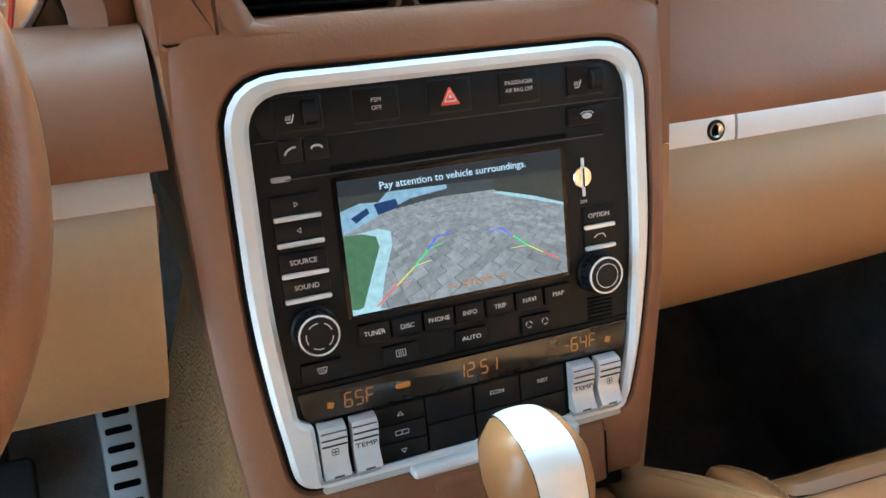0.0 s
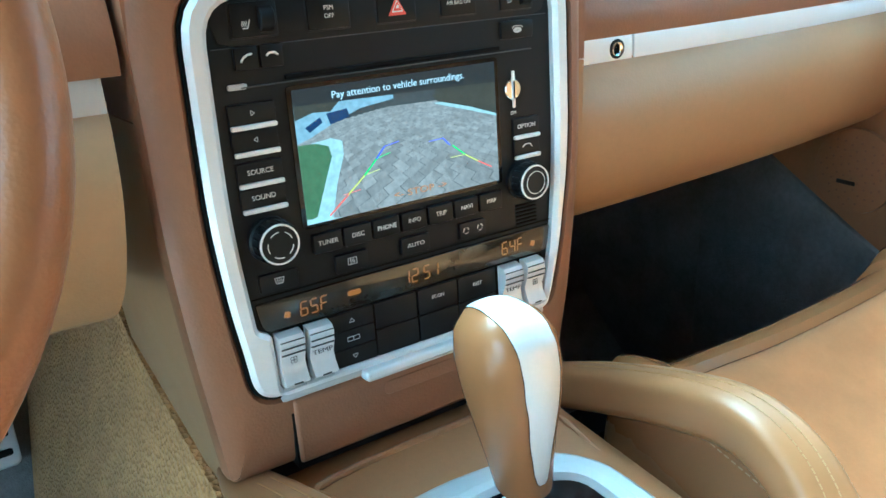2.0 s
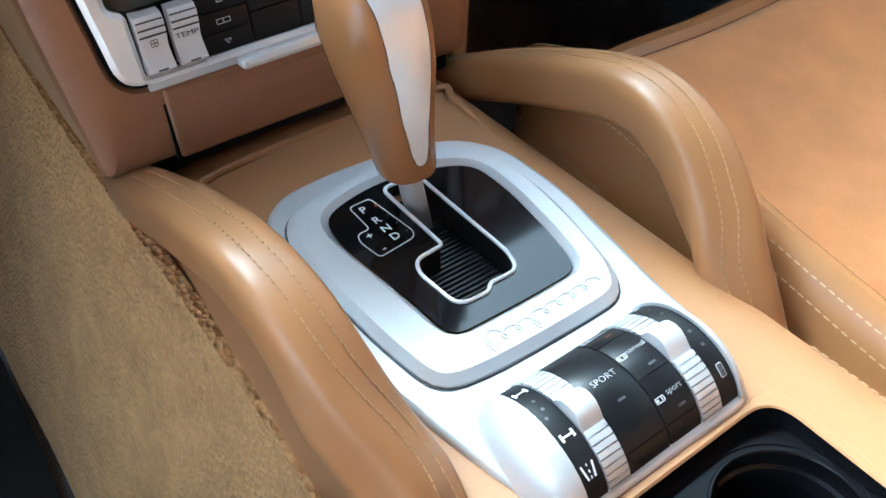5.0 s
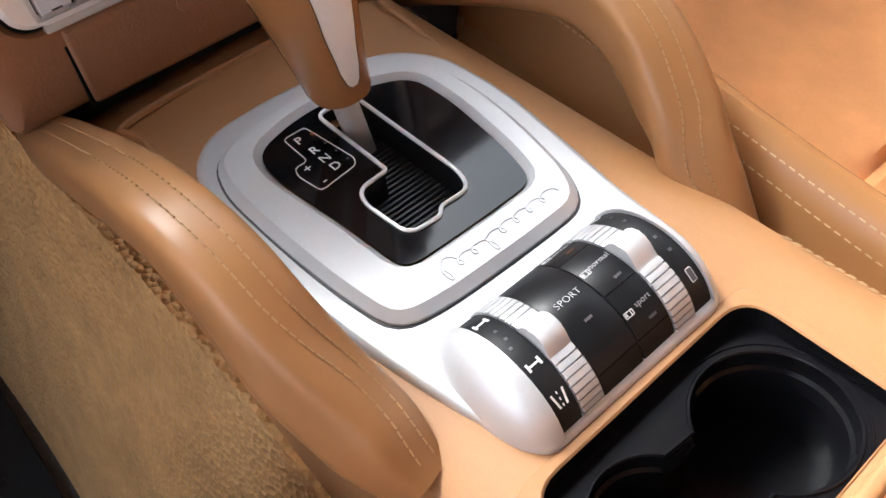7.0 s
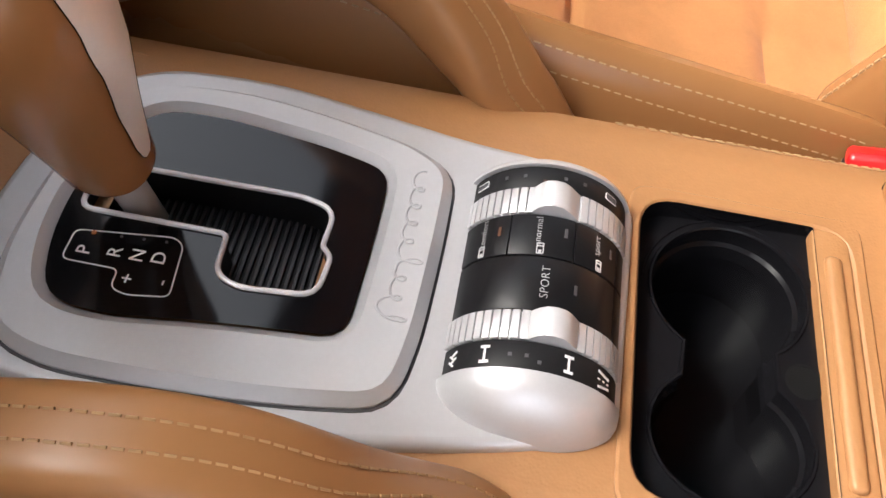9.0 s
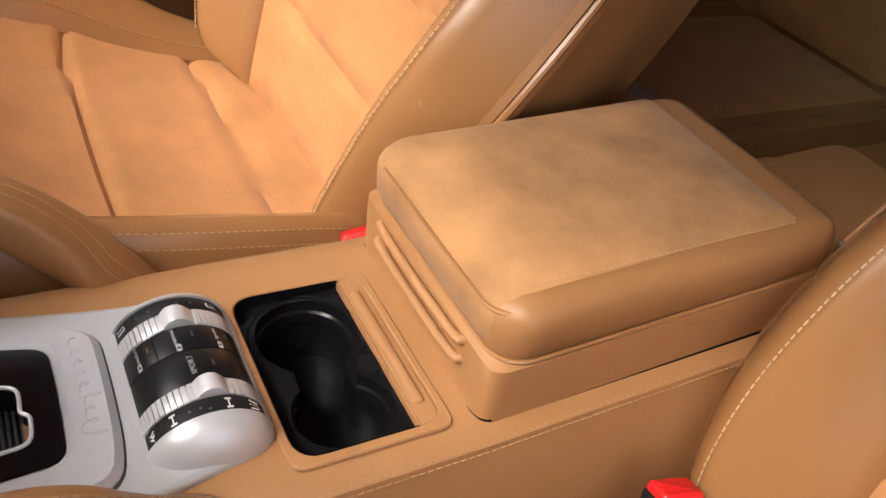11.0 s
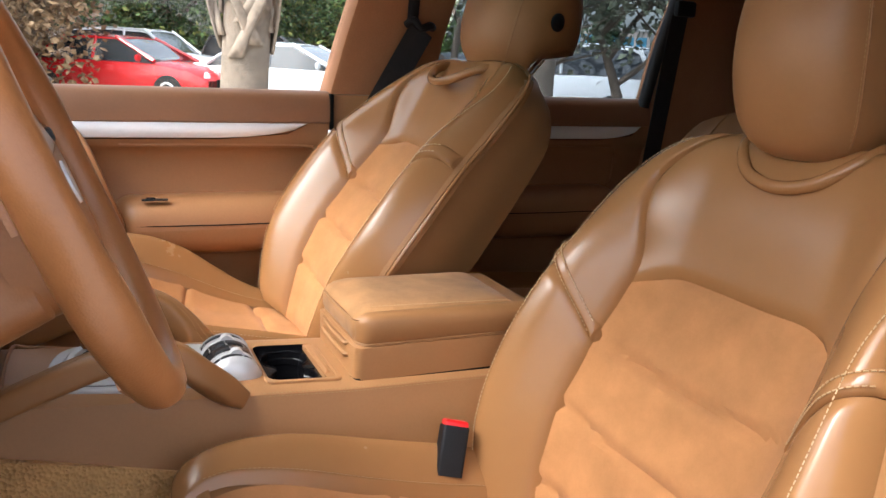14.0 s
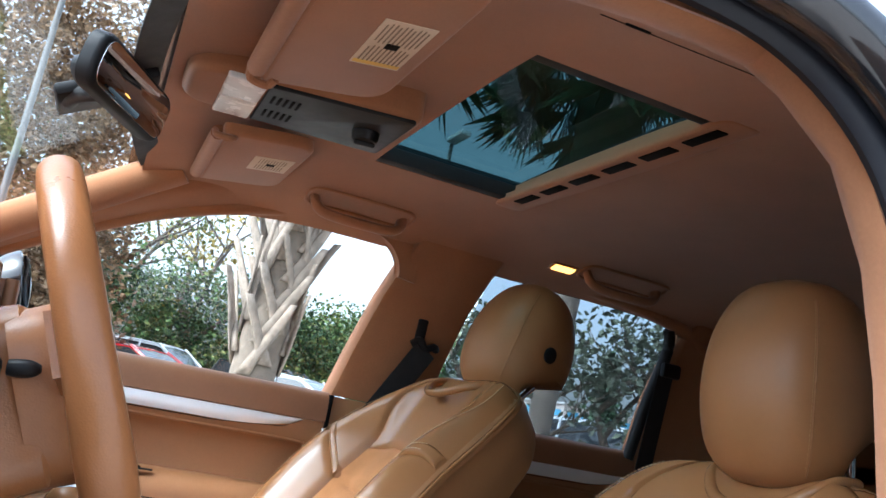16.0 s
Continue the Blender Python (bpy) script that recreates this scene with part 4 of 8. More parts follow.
V = lambda z: z - 1.075
BEZ = round_poly([(-0.118, -0.124), (0.112, -0.124), (0.123, -0.085), (0.135, -0.01), (0.135, 0.122), (-0.128, 0.122), (-0.130, -0.01), (-0.1255, -0.065), (-0.122, -0.09)], [0.016, 0.012, 0.03, 0.05, 0.034, 0.034, 0.05, 0.02, 0.02], 6)
INN = round_poly([(-0.1025, -0.1205), (0.1065, -0.1205), (0.1158, -0.078), (0.1225, -0.01), (0.1225, 0.1115), (-0.1155, 0.1115), (-0.1175, -0.01), (-0.1120, -0.078), (-0.1035, -0.083)], [0.004, 0.004, 0.012, 0.05, 0.024, 0.024, 0.05, 0.003, 0.003], 6)
# leather surround: a frame from the bezel to the stack's outline, then the sides going forwards
OUT = round_poly([(-0.141, -0.178), (0.127, -0.178), (0.140, -0.12), (0.154, -0.02), (0.157, 0.152), (-0.155, 0.152), (-0.155, -0.02), (-0.151, -0.08), (-0.147, -0.12)], [0.006, 0.006, 0.03, 0.05, 0.02, 0.02, 0.05, 0.03, 0.03], 6)


def surround():
    g = lambda o, d, z: [(x, y, z) for x, y in grown(o, d)]
    loops = [g(BEZ, -0.002, -0.012), g(BEZ, 0.0015, -0.001), g(BEZ, 0.005, 0.0025), [(x * 0.5 + a * 0.5, y * 0.5 + b * 0.5, 0.001) for (x, y), (a, b) in zip(BEZ, OUT)],
             g(OUT, -0.006, -0.002), g(OUT, -0.0015, -0.0055), g(OUT, 0, -0.012), [(x * 1.002, y, -0.018) for x, y in OUT]]
    return rings(loops, caps=False)


part("surround", stk(surround()), BROWN, stack, "brown leather surround")
part("bezel_gap", stk(frame_band(grown(BEZ, 0.0022), grown(BEZ, -0.002), -0.02, 0.002, 0.0005)), GAP, stack, "dark joint")
for s in (-1, 1):
    def side(u, v, s=s, z0=1.245, z1=0.86):
        zz = z0 + (z1 - z0) * v
        q = (1.245 - zz) / 0.335
        x0 = (0.157 if s > 0 else 0.1500) - 0.018 * max(0, q - 0.5) * 2
        return (s * (x0 + 0.004 + 0.012 * u * (1 - q)), 0.556 + 0.125 * u + 0.12 * q * u, zz - 0.02 * u * q)
    part("side_cheek", sheet(lambda u, v: side(u, v, z0=1.124), 6, 14, 0.012, (-s, 0, 0)), BEIGE, stack, "beige leather cheek")
    part("upper_cheek", sheet(lambda u, v: side(u, v, z1=1.125), 6, 8, 0.012, (-s, 0, 0)), BROWN, stack, "brown leather cheek")
def stv(bm):
    """The vents lie deeper than the radio's face."""
    return stk(bm, -0.052)


bay = smooth_path([(-0.119, 0.205, -0.010), (-0.119, 0.180, -0.010), (-0.1125, 0.152, -0.010), (-0.088, 0.1405, -0.010), (0.088, 0.1405, -0.010), (0.1125, 0.152, -0.010), (0.119, 0.180, -0.010), (0.119, 0.205, -0.010)], 6)
part("bay_edge", stk(tube(bay, 0.0095, 14)), BROWN, stack, "rounded leather edge of the vent bay")
part("bay_floor", stk(box((0.0, 0.141, -0.045), (0.24, 0.010, 0.070), 0.003)), BROWN, stack, "brown leather floor of the vent bay")
for s in (-1, 1):
    part("bay_side", stk(prism(round_poly([(s * 0.118, 0.136), (s * 0.156, 0.136), (s * 0.158, 0.205), (s * 0.118, 0.205)][::s], 0.004), -0.080, -0.0015, 0.006)), BROWN, stack, "brown leather side of the vent bay")
# vents above the radio
vents = thing("centre_vents", "black air vents in a brown leather hood above the radio", "air vent")
for s in (-1, 1):
    v_ = part("vent_frame", stv(moved(frame_band(rect(0.104, 0.062, 0.012, (s * 0.055, 0.180)), rect(0.098, 0.056, 0.010, (s * 0.055, 0.180)), -0.02, 0.004, 0.001), Matrix())), BROWN, vents)
    part("backing", stv(prism(rect(0.100, 0.058, 0.010, (s * 0.055, 0.180)), -0.03, -0.018)), GAP, vents)
    for k in range(5):
        part("slat", stv(box((s * 0.055, 0.160 + k * 0.0105, -0.006), (0.096, 0.0022, 0.016), 0.0008)), BUTTON, vents, "black slat")
    part("thumb_wheel", stv(moved(lathe([(0.010, -0.003), (0.0105, 0), (0.010, 0.003)], 20), Matrix.Translation((-0.114, 0.168, -0.002)) @ Matrix.Rotation(radians(90), 4, "Y"))), CHROME, vents) if s < 0 else None
part("hood", stv(rings([[(x, y, z) for x, y in grown(rect(0.270, 0.092, 0.03, (-0.0015, 0.190)), d)] for d, z in ((-0.012, -0.012), (-0.004, 0.002), (0.004, 0.006), (0.012, 0.002), (0.014, -0.02))], caps=False)), BROWN, vents, "brown leather hood")

radio = thing("radio_panel", "black radio panel with a lit screen in a silver bezel", "car radio")
part("bezel", stk(frame_band(BEZ, INN, -0.012, 0.006, 0.003)), SILVER, radio, "satin silver bezel")
part("backplate", stk(prism(grown(INN, 0.003), -0.014, -0.001)), BLACK, radio)
FACE = -0.001


def slab(name, w, h, c, mat, d=0.002, r=0.001, z=FACE, parent=None, label="", bev=0.0005):
    return part(name, stk(prism(rect(w, h, r, (c[0], V(c[1])), 2), z, z + d, bev, 2)), mat, parent or radio, label)


def word(body, c, size, mat=None, z=0.0, parent=None, width=None):
    return lettering(body, size, STK @ Matrix.Translation((c[0], V(c[1]), z)), mat or PRINT, parent or radio, depth=0.00012, width=width)


def glyph(pts, c, s, z, mat, parent, r=0.00035, closed=False):
    p = [(c[0] + x * s, V(c[1]) + y * s, z) for x, y in pts]
    if closed:
        p.append(p[0])
    return part("symbol", stk(joined(*[tube([a, b], r, 5) for a, b in zip(p, p[1:])])), mat, parent)


ARC = lambda a0, a1, r=1.0, n=10, c=(0, 0): [(c[0] + r * math.cos(radians(a0 + (a1 - a0) * i / n)), c[1] + r * math.sin(radians(a0 + (a1 - a0) * i / n))) for i in range(n + 1)]
# rows of the upper panel
slab("upper_strip", 0.231, 0.0255, (0.0035, 1.1735), BLACK, 0.0012, 0.012)
part("panel_joint", stk(box((0.003, V(1.1605), FACE + 0.0008), (0.232, 0.0005, 0.0012))), PRINT_DARK, radio, "fine joint line")
part("panel_joint", stk(box((0.003, V(1.0155), FACE + 0.0008), (0.230, 0.0006, 0.0012))), GAP, radio, "fine joint line")
TOPX = (-0.0875, -0.0425, 0.0025, 0.0475, 0.0935)
for i, x in enumerate(TOPX):
    hold = slab("button_well", 0.0285, 0.0205, (x, 1.1745), RUBBER, 0.0016, 0.0015)
    if i in (0, 4):
        b = slab("heat_button", 0.0265, 0.0185, (x, 1.1745), BUTTON, 0.0030, 0.0012, label="seat heating button with thumb wheel")
        sx = x - 0.005 if i == 0 else x - 0.006
        glyph([(-0.6, -0.6), (0.3, -0.6), (0.8, 0.8)], (sx, 1.172), 0.0032, 0.0022, PRINT, b)
        for k in range(3):
            glyph([(-0.6 + k * 0.35, -0.3), (-0.75 + k * 0.35, 0.0), (-0.5 + k * 0.35, 0.3), (-0.6 + k * 0.35, 0.6)], (sx, 1.172), 0.0032, 0.0022, PRINT, b, 0.0002)
        part("thumb_wheel", stk(moved(lathe([(0.0066, -0.0042), (0.0072, -0.0036), (0.0072, 0.0036), (0.0066, 0.0042)], 20), Matrix.Translation((x + 0.0065, V(1.1745), 0.000)) @ Matrix.Rotation(radians(90), 4, "Y"))), BLACK, b)
    else:
        b = slab("panel_button", 0.0265, 0.0185, (x, 1.1745), BUTTON, 0.0028, 0.0012)
        if i == 1:
            word("PSM", (x, 1.1770), 0.0036, z=0.0022, parent=b)
            word("OFF", (x, 1.1725), 0.0036, z=0.0022, parent=b)
        elif i == 3:
            word("PASSENGER", (x, 1.1775), 0.0034, z=0.0022, parent=b, width=0.0185)
            word("AIR BAG OFF", (x, 1.1730), 0.0034, z=0.0022, parent=b, width=0.0185)
        else:
            tri = [(-0.0062, -0.0052), (0.0062, -0.0052), (0.0, 0.0056)]
            mv = lambda k, z0, z1: stk(prism(round_poly([(x + px * k, V(1.1745) + py * k - 0.0003) for px, py in tri], 0.0009, 3), z0, z1))
            part("hazard_triangle", mv(1.0, 0.0018, 0.0024), HAZARD, b, "red hazard triangle")
            part("hazard_line", mv(0.66, 0.0020, 0.0026), PRINT, b)
            part("hazard_core", mv(0.50, 0.0020, 0.0028), HAZARD, b)
            part("hazard_line", mv(0.24, 0.0020, 0.0030), PRINT, b)
b = slab("eject_button", 0.0265, 0.0115, (0.0935, 1.1525), BUTTON, 0.0026, 0.0012)
part("symbol", stk(moved(lathe([(0.0030, 0), (0.0028, 0.0003), (0.0012, 0.0003), (0.001, 0)], 18), Matrix.Translation((0.0935, V(1.1520), 0.0016)) @ Matrix.Diagonal((1.2, 0.62, 1, 1)))), PRINT, b)
glyph([(-1, 0), (-0.6, 0.3), (0.6, 0.3), (1, 0)], (0.0935, 1.1533), 0.0046, 0.0018, PRINT, b, 0.0003)
for x, up in ((-0.0945, True), (-0.0795, False)):
    b = slab("phone_button", 0.0135, 0.0125, (x, 1.1545), BUTTON, 0.0024, 0.0012)
    pts = [(-1, -0.6), (-0.5, 0.1), (0.2, 0.5), (1, 0.6)] if up else [(-1, 0), (-0.5, 0.45), (0.5, 0.45), (1, 0)]
    glyph(pts, (x, 1.1545), 0.0034, 0.0016, PRINT, b, 0.0007)
part("disc_slot", stk(box((0.003, V(1.1415), FACE + 0.0006), (0.152, 0.0028, 0.002), 0.0005)), GAP, radio, "disc slot")
part("slot_lip", stk(box((0.003, V(1.1388), FACE + 0.0010), (0.205, 0.0007, 0.0022), 0.0003)), PRINT_DARK, radio)
slab("indicator", 0.0115, 0.0032, (-0.1015, 1.1395), SILVER_LOW, 0.0018, 0.0015)
# keys with bright bars
for side_, names in ((-1, ((1.1235, ">"), (1.1085, "<"), (1.0905, "SOURCE"), (1.0755, "SOUND"))), (1, ((1.0865, "OPTION"), (1.0725, "back")))):
    for z, nm in names:
        x, w = (-0.0955, 0.0275) if side_ < 0 else (0.0985, 0.0225)
        b = slab("side_key", w, 0.0125, (x, z + 0.0005), BUTTON, 0.0022, 0.001)
        part("bright_bar", stk(box((x, V(z) - 0.0062, FACE + 0.0025), (w, 0.0030, 0.0034), 0.0011)), SILVER, b, "satin silver bar")
        if nm in "<>":
            k = 1 if nm == ">" else -1
            glyph([(-0.5 * k, 0.8), (0.7 * k, 0), (-0.5 * k, -0.8)], (x, z + 0.0012), 0.0018, 0.0014, PRINT, b, 0.0002, True)
        elif nm == "back":
            glyph([(-1, -0.15), (-0.4, 0.3), (0.6, 0.3), (1, -0.3)], (x, z + 0.001), 0.0042, 0.0014, PRINT, b, 0.00035)
        else:
            word(nm, (x, z + 0.0010), 0.0042, z=0.0013, parent=b)
coin = part("card_tray", stk(moved(lathe([(0.0068, 0), (0.0068, 0.001), (0.0062, 0.0016), (0.001, 0.0018)], 24), Matrix.Translation((0.0885, V(1.1135), FACE + 0.0005)))), CHROME, radio, "round chrome card tray")
part("tray_slot", stk(box((0.0885, V(1.1135), FACE + 0.0022), (0.0022, 0.0250, 0.0016), 0.0007)), SILVER, coin)
part("tray_slot", stk(box((0.0885, V(1.1135), FACE + 0.0026), (0.0009, 0.0120, 0.0016))), GAP, coin)
word("SIM", (0.0885, 1.0975), 0.0034, z=0.0002)
for x in (-0.0945, 0.0945):
    kn = part("knob", stk(lathe([(0.0142, 0), (0.0142, 0.003), (0.0128, 0.004), (0.0126, 0.013), (0.0118, 0.0145), (0.001, 0.0145)], 40, (x, V(1.05), FACE))), BUTTON, radio, "black rotary knob")
    part("knob_ring", stk(lathe([(0.0122, 0.0140), (0.0120, 0.0152), (0.0112, 0.0152), (0.0110, 0.0143)], 40, (x, V(1.05), FACE))), SILVER, kn, "silver ring")
    for k in range(5):
        a0 = k * 72 + (20 if x < 0 else 0)
        glyph(ARC(a0, a0 + (44 if x < 0 else 66), 0.0078, 6), (x, 1.05), 1.0, 0.0146, PRINT, kn, 0.0003)
    for k in range(18):
        a = 2 * math.pi * k / 18
        part("grip_rib", stk(box((x + 0.0128 * math.cos(a), V(1.05) + 0.0128 * math.sin(a), FACE + 0.0088), (0.0012, 0.0012, 0.008), 0.0004)), BUTTON, kn)
for i, nm in enumerate(("TUNER", "DISC", "PHONE", "INFO", "TRIP", "NAVI", "MAP")):
    x = -0.0595 + i * 0.0207
    b = slab("menu_key", 0.0192, 0.0125, (x, 1.0405), BUTTON, 0.0034, 0.0014, bev=0.001)
    word(nm, (x, 1.0408), 0.0042, z=0.00245, parent=b)
for x, w, nm in ((-0.0935, 0.0245, "front"), (-0.0445, 0.0225, "rear"), (0.0025, 0.0215, "AUTO"), (0.0485, 0.0215, "air")):
    b = slab("climate_key", w, 0.0115, (x, 1.0240), BUTTON, 0.0028, 0.0012)
    if nm == "AUTO":
        word(nm, (x, 1.0242), 0.0040, z=0.0018, parent=b, width=0.0130)
    elif nm == "air":
        for s in (-1, 1):
            for k in range(3):
                glyph(ARC(k * 120, k * 120 + 80, 0.0021, 5), (x + s * 0.0058, 1.0242), 1.0, 0.0018, PRINT, b, 0.00025)
    else:
        fan = [(-1, 0.6), (1, 0.6), (0.65, -0.6), (-0.65, -0.6)] if nm == "front" else [(-1, 0.7), (1, 0.7), (1, -0.7), (-1, -0.7)]
        glyph(fan, (x, 1.0245), 0.0030, 0.0018, PRINT, b, 0.00022, True)
        for k in (-1, 0, 1):
            glyph([(k * 0.4, -0.5), (k * 0.4 + 0.12, -0.1), (k * 0.4 - 0.12, 0.15), (k * 0.4, 0.5)], (x, 1.0245), 0.0030, 0.0018, PRINT, b, 0.0002)
for k in range(6):
    part("speaker_slot", stk(box((0.0965, V(1.0315) - k * 0.0027, FACE + 0.0006), (0.0185, 0.0013, 0.0016), 0.0004)), GAP, radio, "dark speaker slot")
# segment display
LCD = surface("display_glass", (0.026, 0.022, 0.017), 0.16, vary=0.15, vscale=25, bump=0.0, coat=0.3)
disp = part("climate_display", stk(prism(round_poly([(-0.1075, V(0.9935)), (0.1135, V(0.9935)), (0.1165, V(1.0125)), (-0.1105, V(1.0125))], [0.006, 0.006, 0.002, 0.002], 4), FACE, FACE + 0.0024, 0.0005, 2)), LCD, radio, "dark amber segment display")
SEG = {"1": "bc", "2": "abged", "4": "fgbc", "5": "afgcd", "6": "afgcde", "F": "aefg"}


def segment_digits(text, cx, cz, h=0.0088, pitch=0.0068):
    w = h * 0.5
    for i, ch in enumerate(text):
        ox = cx + (i - (len(text) - 1) / 2) * pitch
        pos = {"a": (0, h / 2, 1), "g": (0, 0, 1), "d": (0, -h / 2, 1), "f": (-w / 2, h / 4, 0), "b": (w / 2, h / 4, 0), "e": (-w / 2, -h / 4, 0), "c": (w / 2, -h / 4, 0)}
        dg = None
        for sg in SEG[ch]:
            px, py, flat = pos[sg]
            bar = stk(box((ox + px + py * 0.08, V(cz) + py, FACE + 0.0026), (w * 0.8 if flat else 0.0009, 0.0009 if flat else h * 0.42, 0.0004)))
            if dg is None:
                dg = part("digit", bar, AMBER, disp, "glowing amber digit")
            else:
                part("segment", bar, AMBER, dg)


segment_digits("65F", -0.0735, 1.0025)
segment_digits("12", -0.0035, 1.0030)
segment_digits("51", 0.0125, 1.0030)
segment_digits("64F", 0.0815, 1.0035)
for x in (-0.0915, 0.1000):
    part("fan_symbol", stk(joined(*[moved(lathe([(0.0012, 0), (0.0010, 0.0003), (0.0002, 0.0003)], 10), Matrix.Translation((x + 0.0014 * math.cos(a), V(1.0015) + 0.0014 * math.sin(a), FACE + 0.0024))) for a in (0.5, 2.07, 3.64, 5.2)])), AMBER, disp)
part("level_symbol", stk(prism(rect(0.0095, 0.0034, 0.0016, (-0.0455, V(1.0035))), FACE + 0.0024, FACE + 0.0028)), AMBER, disp)
# rockers and keys below
part("lower_well", stk(prism(rect(0.208, 0.042, 0.004, (0.0055, V(0.9715))), -0.010, 0.0)), GAP, radio)


def rocker(x, nm):
    prof = [(0.0185, 0.002), (0.017, 0.0075), (0.0125, 0.0098), (0.004, 0.0085), (-0.006, 0.0052), (-0.013, 0.0068), (-0.0205, 0.0105), (-0.0225, 0.008), (-0.0225, 0.0)]
    prof = [(0.0195 + (y - 0.0185) * 0.83, z) for y, z in prof]
    w = 0.0080
    bm = rings([[(x + s * w, V(0.9715) + y + 0.0005, z) for y, z in [(0.0195, -0.006)] + prof + [(-0.0145, -0.006)]] for s in (-1, -0.94, 0.94, 1)])
    r = part("rocker", stk(bm), SILVER, radio, "satin silver rocker switch")
    for k in range(3):
        part("ridge", stk(box((x, V(0.9715) + 0.0160 - k * 0.0042, 0.0086 + 0.0008 * (k == 1)), (0.0156, 0.0007, 0.0022), 0.0003)), PRINT_DARK, r)
    part("rocker_foot", stk(box((x, V(0.9715) - 0.0168, 0.0012), (0.0156, 0.0026, 0.006), 0.0006)), SILVER_LOW, r, "silver foot below the switch")
    if nm:
        lettering(nm, 0.0040, STK @ Matrix.Translation((x, V(0.9715) + 0.0026, 0.0072)) @ Matrix.Rotation(radians(-16), 4, "X"), PRINT_DARK, r, depth=0.0002, width=0.0138)
    else:
        for k in range(4):
            glyph(ARC(0, 360, 0.0011, 8, (0.0014 * math.cos(k * 1.57 + 0.8), 0.0014 * math.sin(k * 1.57 + 0.8))), (x, 0.9742), 1.0, 0.0074, PRINT_DARK, r, 0.0002)
    part("mark", stk(box((x, V(0.9715) - 0.0122, 0.0103), (0.006, 0.0009, 0.0006))), PRINT_DARK, r)
    return r


for x, nm in ((-0.0935, ""), (-0.0740, "TEMP"), (0.0765, "TEMP"), (0.0965, "")):
    rocker(x, nm)
for i in range(4):
    x = -0.0495 + i * 0.033
    if i == 0:
        for k in range(3):
            b = slab("arrow_key", 0.0318, 0.0118, (x, 0.9855 - k * 0.0125), BUTTON, 0.0034, 0.0008, -0.002)
            if k != 1:
                s = 1 if k == 0 else -1
                glyph([(-0.8, -0.5 * s), (0.8, -0.5 * s), (0, 0.6 * s)], (x, 0.9855 - k * 0.0125), 0.0024, 0.0016, PRINT, b, 0.0002, True)
            else:
                glyph([(-0.0042, -0.0014), (0.0042, -0.0014), (0.0042, 0.0014), (-0.0042, 0.0014)], (x, 0.9855 - k * 0.0125), 1.0, 0.0016, PRINT, b, 0.0002, True)
                glyph([(0, -0.0014), (0, 0.0014)], (x, 0.9855 - k * 0.0125), 1.0, 0.0016, PRINT, b, 0.0002)
    else:
        for k in range(2):
            b = slab("function_key", 0.0318, 0.0180, (x, 0.9825 - k * 0.0190), BUTTON, 0.0034, 0.0008, -0.002)
            if k == 0 and i > 1:
                word("ECON" if i == 2 else "REST", (x, 0.9838), 0.0036, z=0.0016, parent=b)
part("lip", stk(moved(prism(round_poly([(-0.048, -0.0045), (0.070, -0.0045), (0.070, 0.0045), (-0.048, 0.003)], [0.004, 0.002, 0.002, 0.003], 4), 0, 0.013, 0.003), Matrix.Translation((0, V(0.9475), -0.001)))), SILVER, radio, "silver finger lip")
part("bottom_trim", stk(box((0.002, V(0.9485), 0.0), (0.210, 0.006, 0.008), 0.002)), SILVER_LOW, radio, "silver lower edge")

# ---- the camera screen ----
SCR_W, SCR_H, SCX, SCZ = 0.1445, 0.0805, 0.0015, 1.0935
scr = part("screen_frame", stk(prism(rect(SCR_W + 0.006, SCR_H + 0.005, 0.003, (SCX, V(SCZ))), FACE, FACE + 0.0010)), GLOSS, radio, "lit reversing camera screen")


def screen_mat(name, color, k=0.55):
    m, t, b_ = base_mat(name, (0.01, 0.01, 0.01), 0.25)
    n = noise_node(t, 260, 3)
    r = ramp(t, n.outputs["Fac"], [(0.3, scaled(color, 0.8)), (0.7, scaled(color, 1.15))])
    g = t.nodes.new("ShaderNodeNewGeometry")
    hsv = t.nodes.new("ShaderNodeHueSaturation")
    mr = t.nodes.new("ShaderNodeMapRange")
    mr.inputs["To Min"].default_value, mr.inputs["To Max"].default_value = 0.72, 1.22
    t.links.new(g.outputs["Random Per Island"], mr.inputs["Value"])
    t.links.new(mr.outputs["Result"], hsv.inputs["Value"])
    t.links.new(r.outputs["Color"], hsv.inputs["Color"])
    t.links.new(hsv.outputs["Color"], b_.inputs["Emission Color"])
    b_.inputs["Emission Strength"].default_value = k * GLOW_K
    b_.inputs["Specular IOR Level"].default_value = 0.12
    return m


S_HEAD, S_PAVE, S_BRICK = screen_mat("screen_dark", (0.035, 0.030, 0.030)), screen_mat("screen_joint", (0.085, 0.072, 0.068)), screen_mat("screen_paver", (0.37, 0.29, 0.26))
S_GRASS, S_KERB, S_TREE, S_FAR, S_BLUE = screen_mat("screen_lawn", (0.13, 0.19, 0.085)), screen_mat("screen_kerb", (0.62, 0.66, 0.62)), screen_mat("screen_hedge", (0.075, 0.06, 0.045)), screen_mat("screen_far", (0.42, 0.47, 0.52)), screen_mat("screen_car", (0.03, 0.05, 0.12))


def on_screen(x, y, z):
    """From the screen's own 0..1, y down."""
    return (SCX + (x - 0.5) * SCR_W, V(SCZ) + (0.5 - y) * SCR_H, z)


def flat(polys, z):
    bm = bmesh.new()
    for p in polys:
        bm.faces.new([bm.verts.new(on_screen(x, y, z)) for x, y in p])
    bmesh.ops.recalc_face_normals(bm, faces=bm.faces)
    return stk(bm)


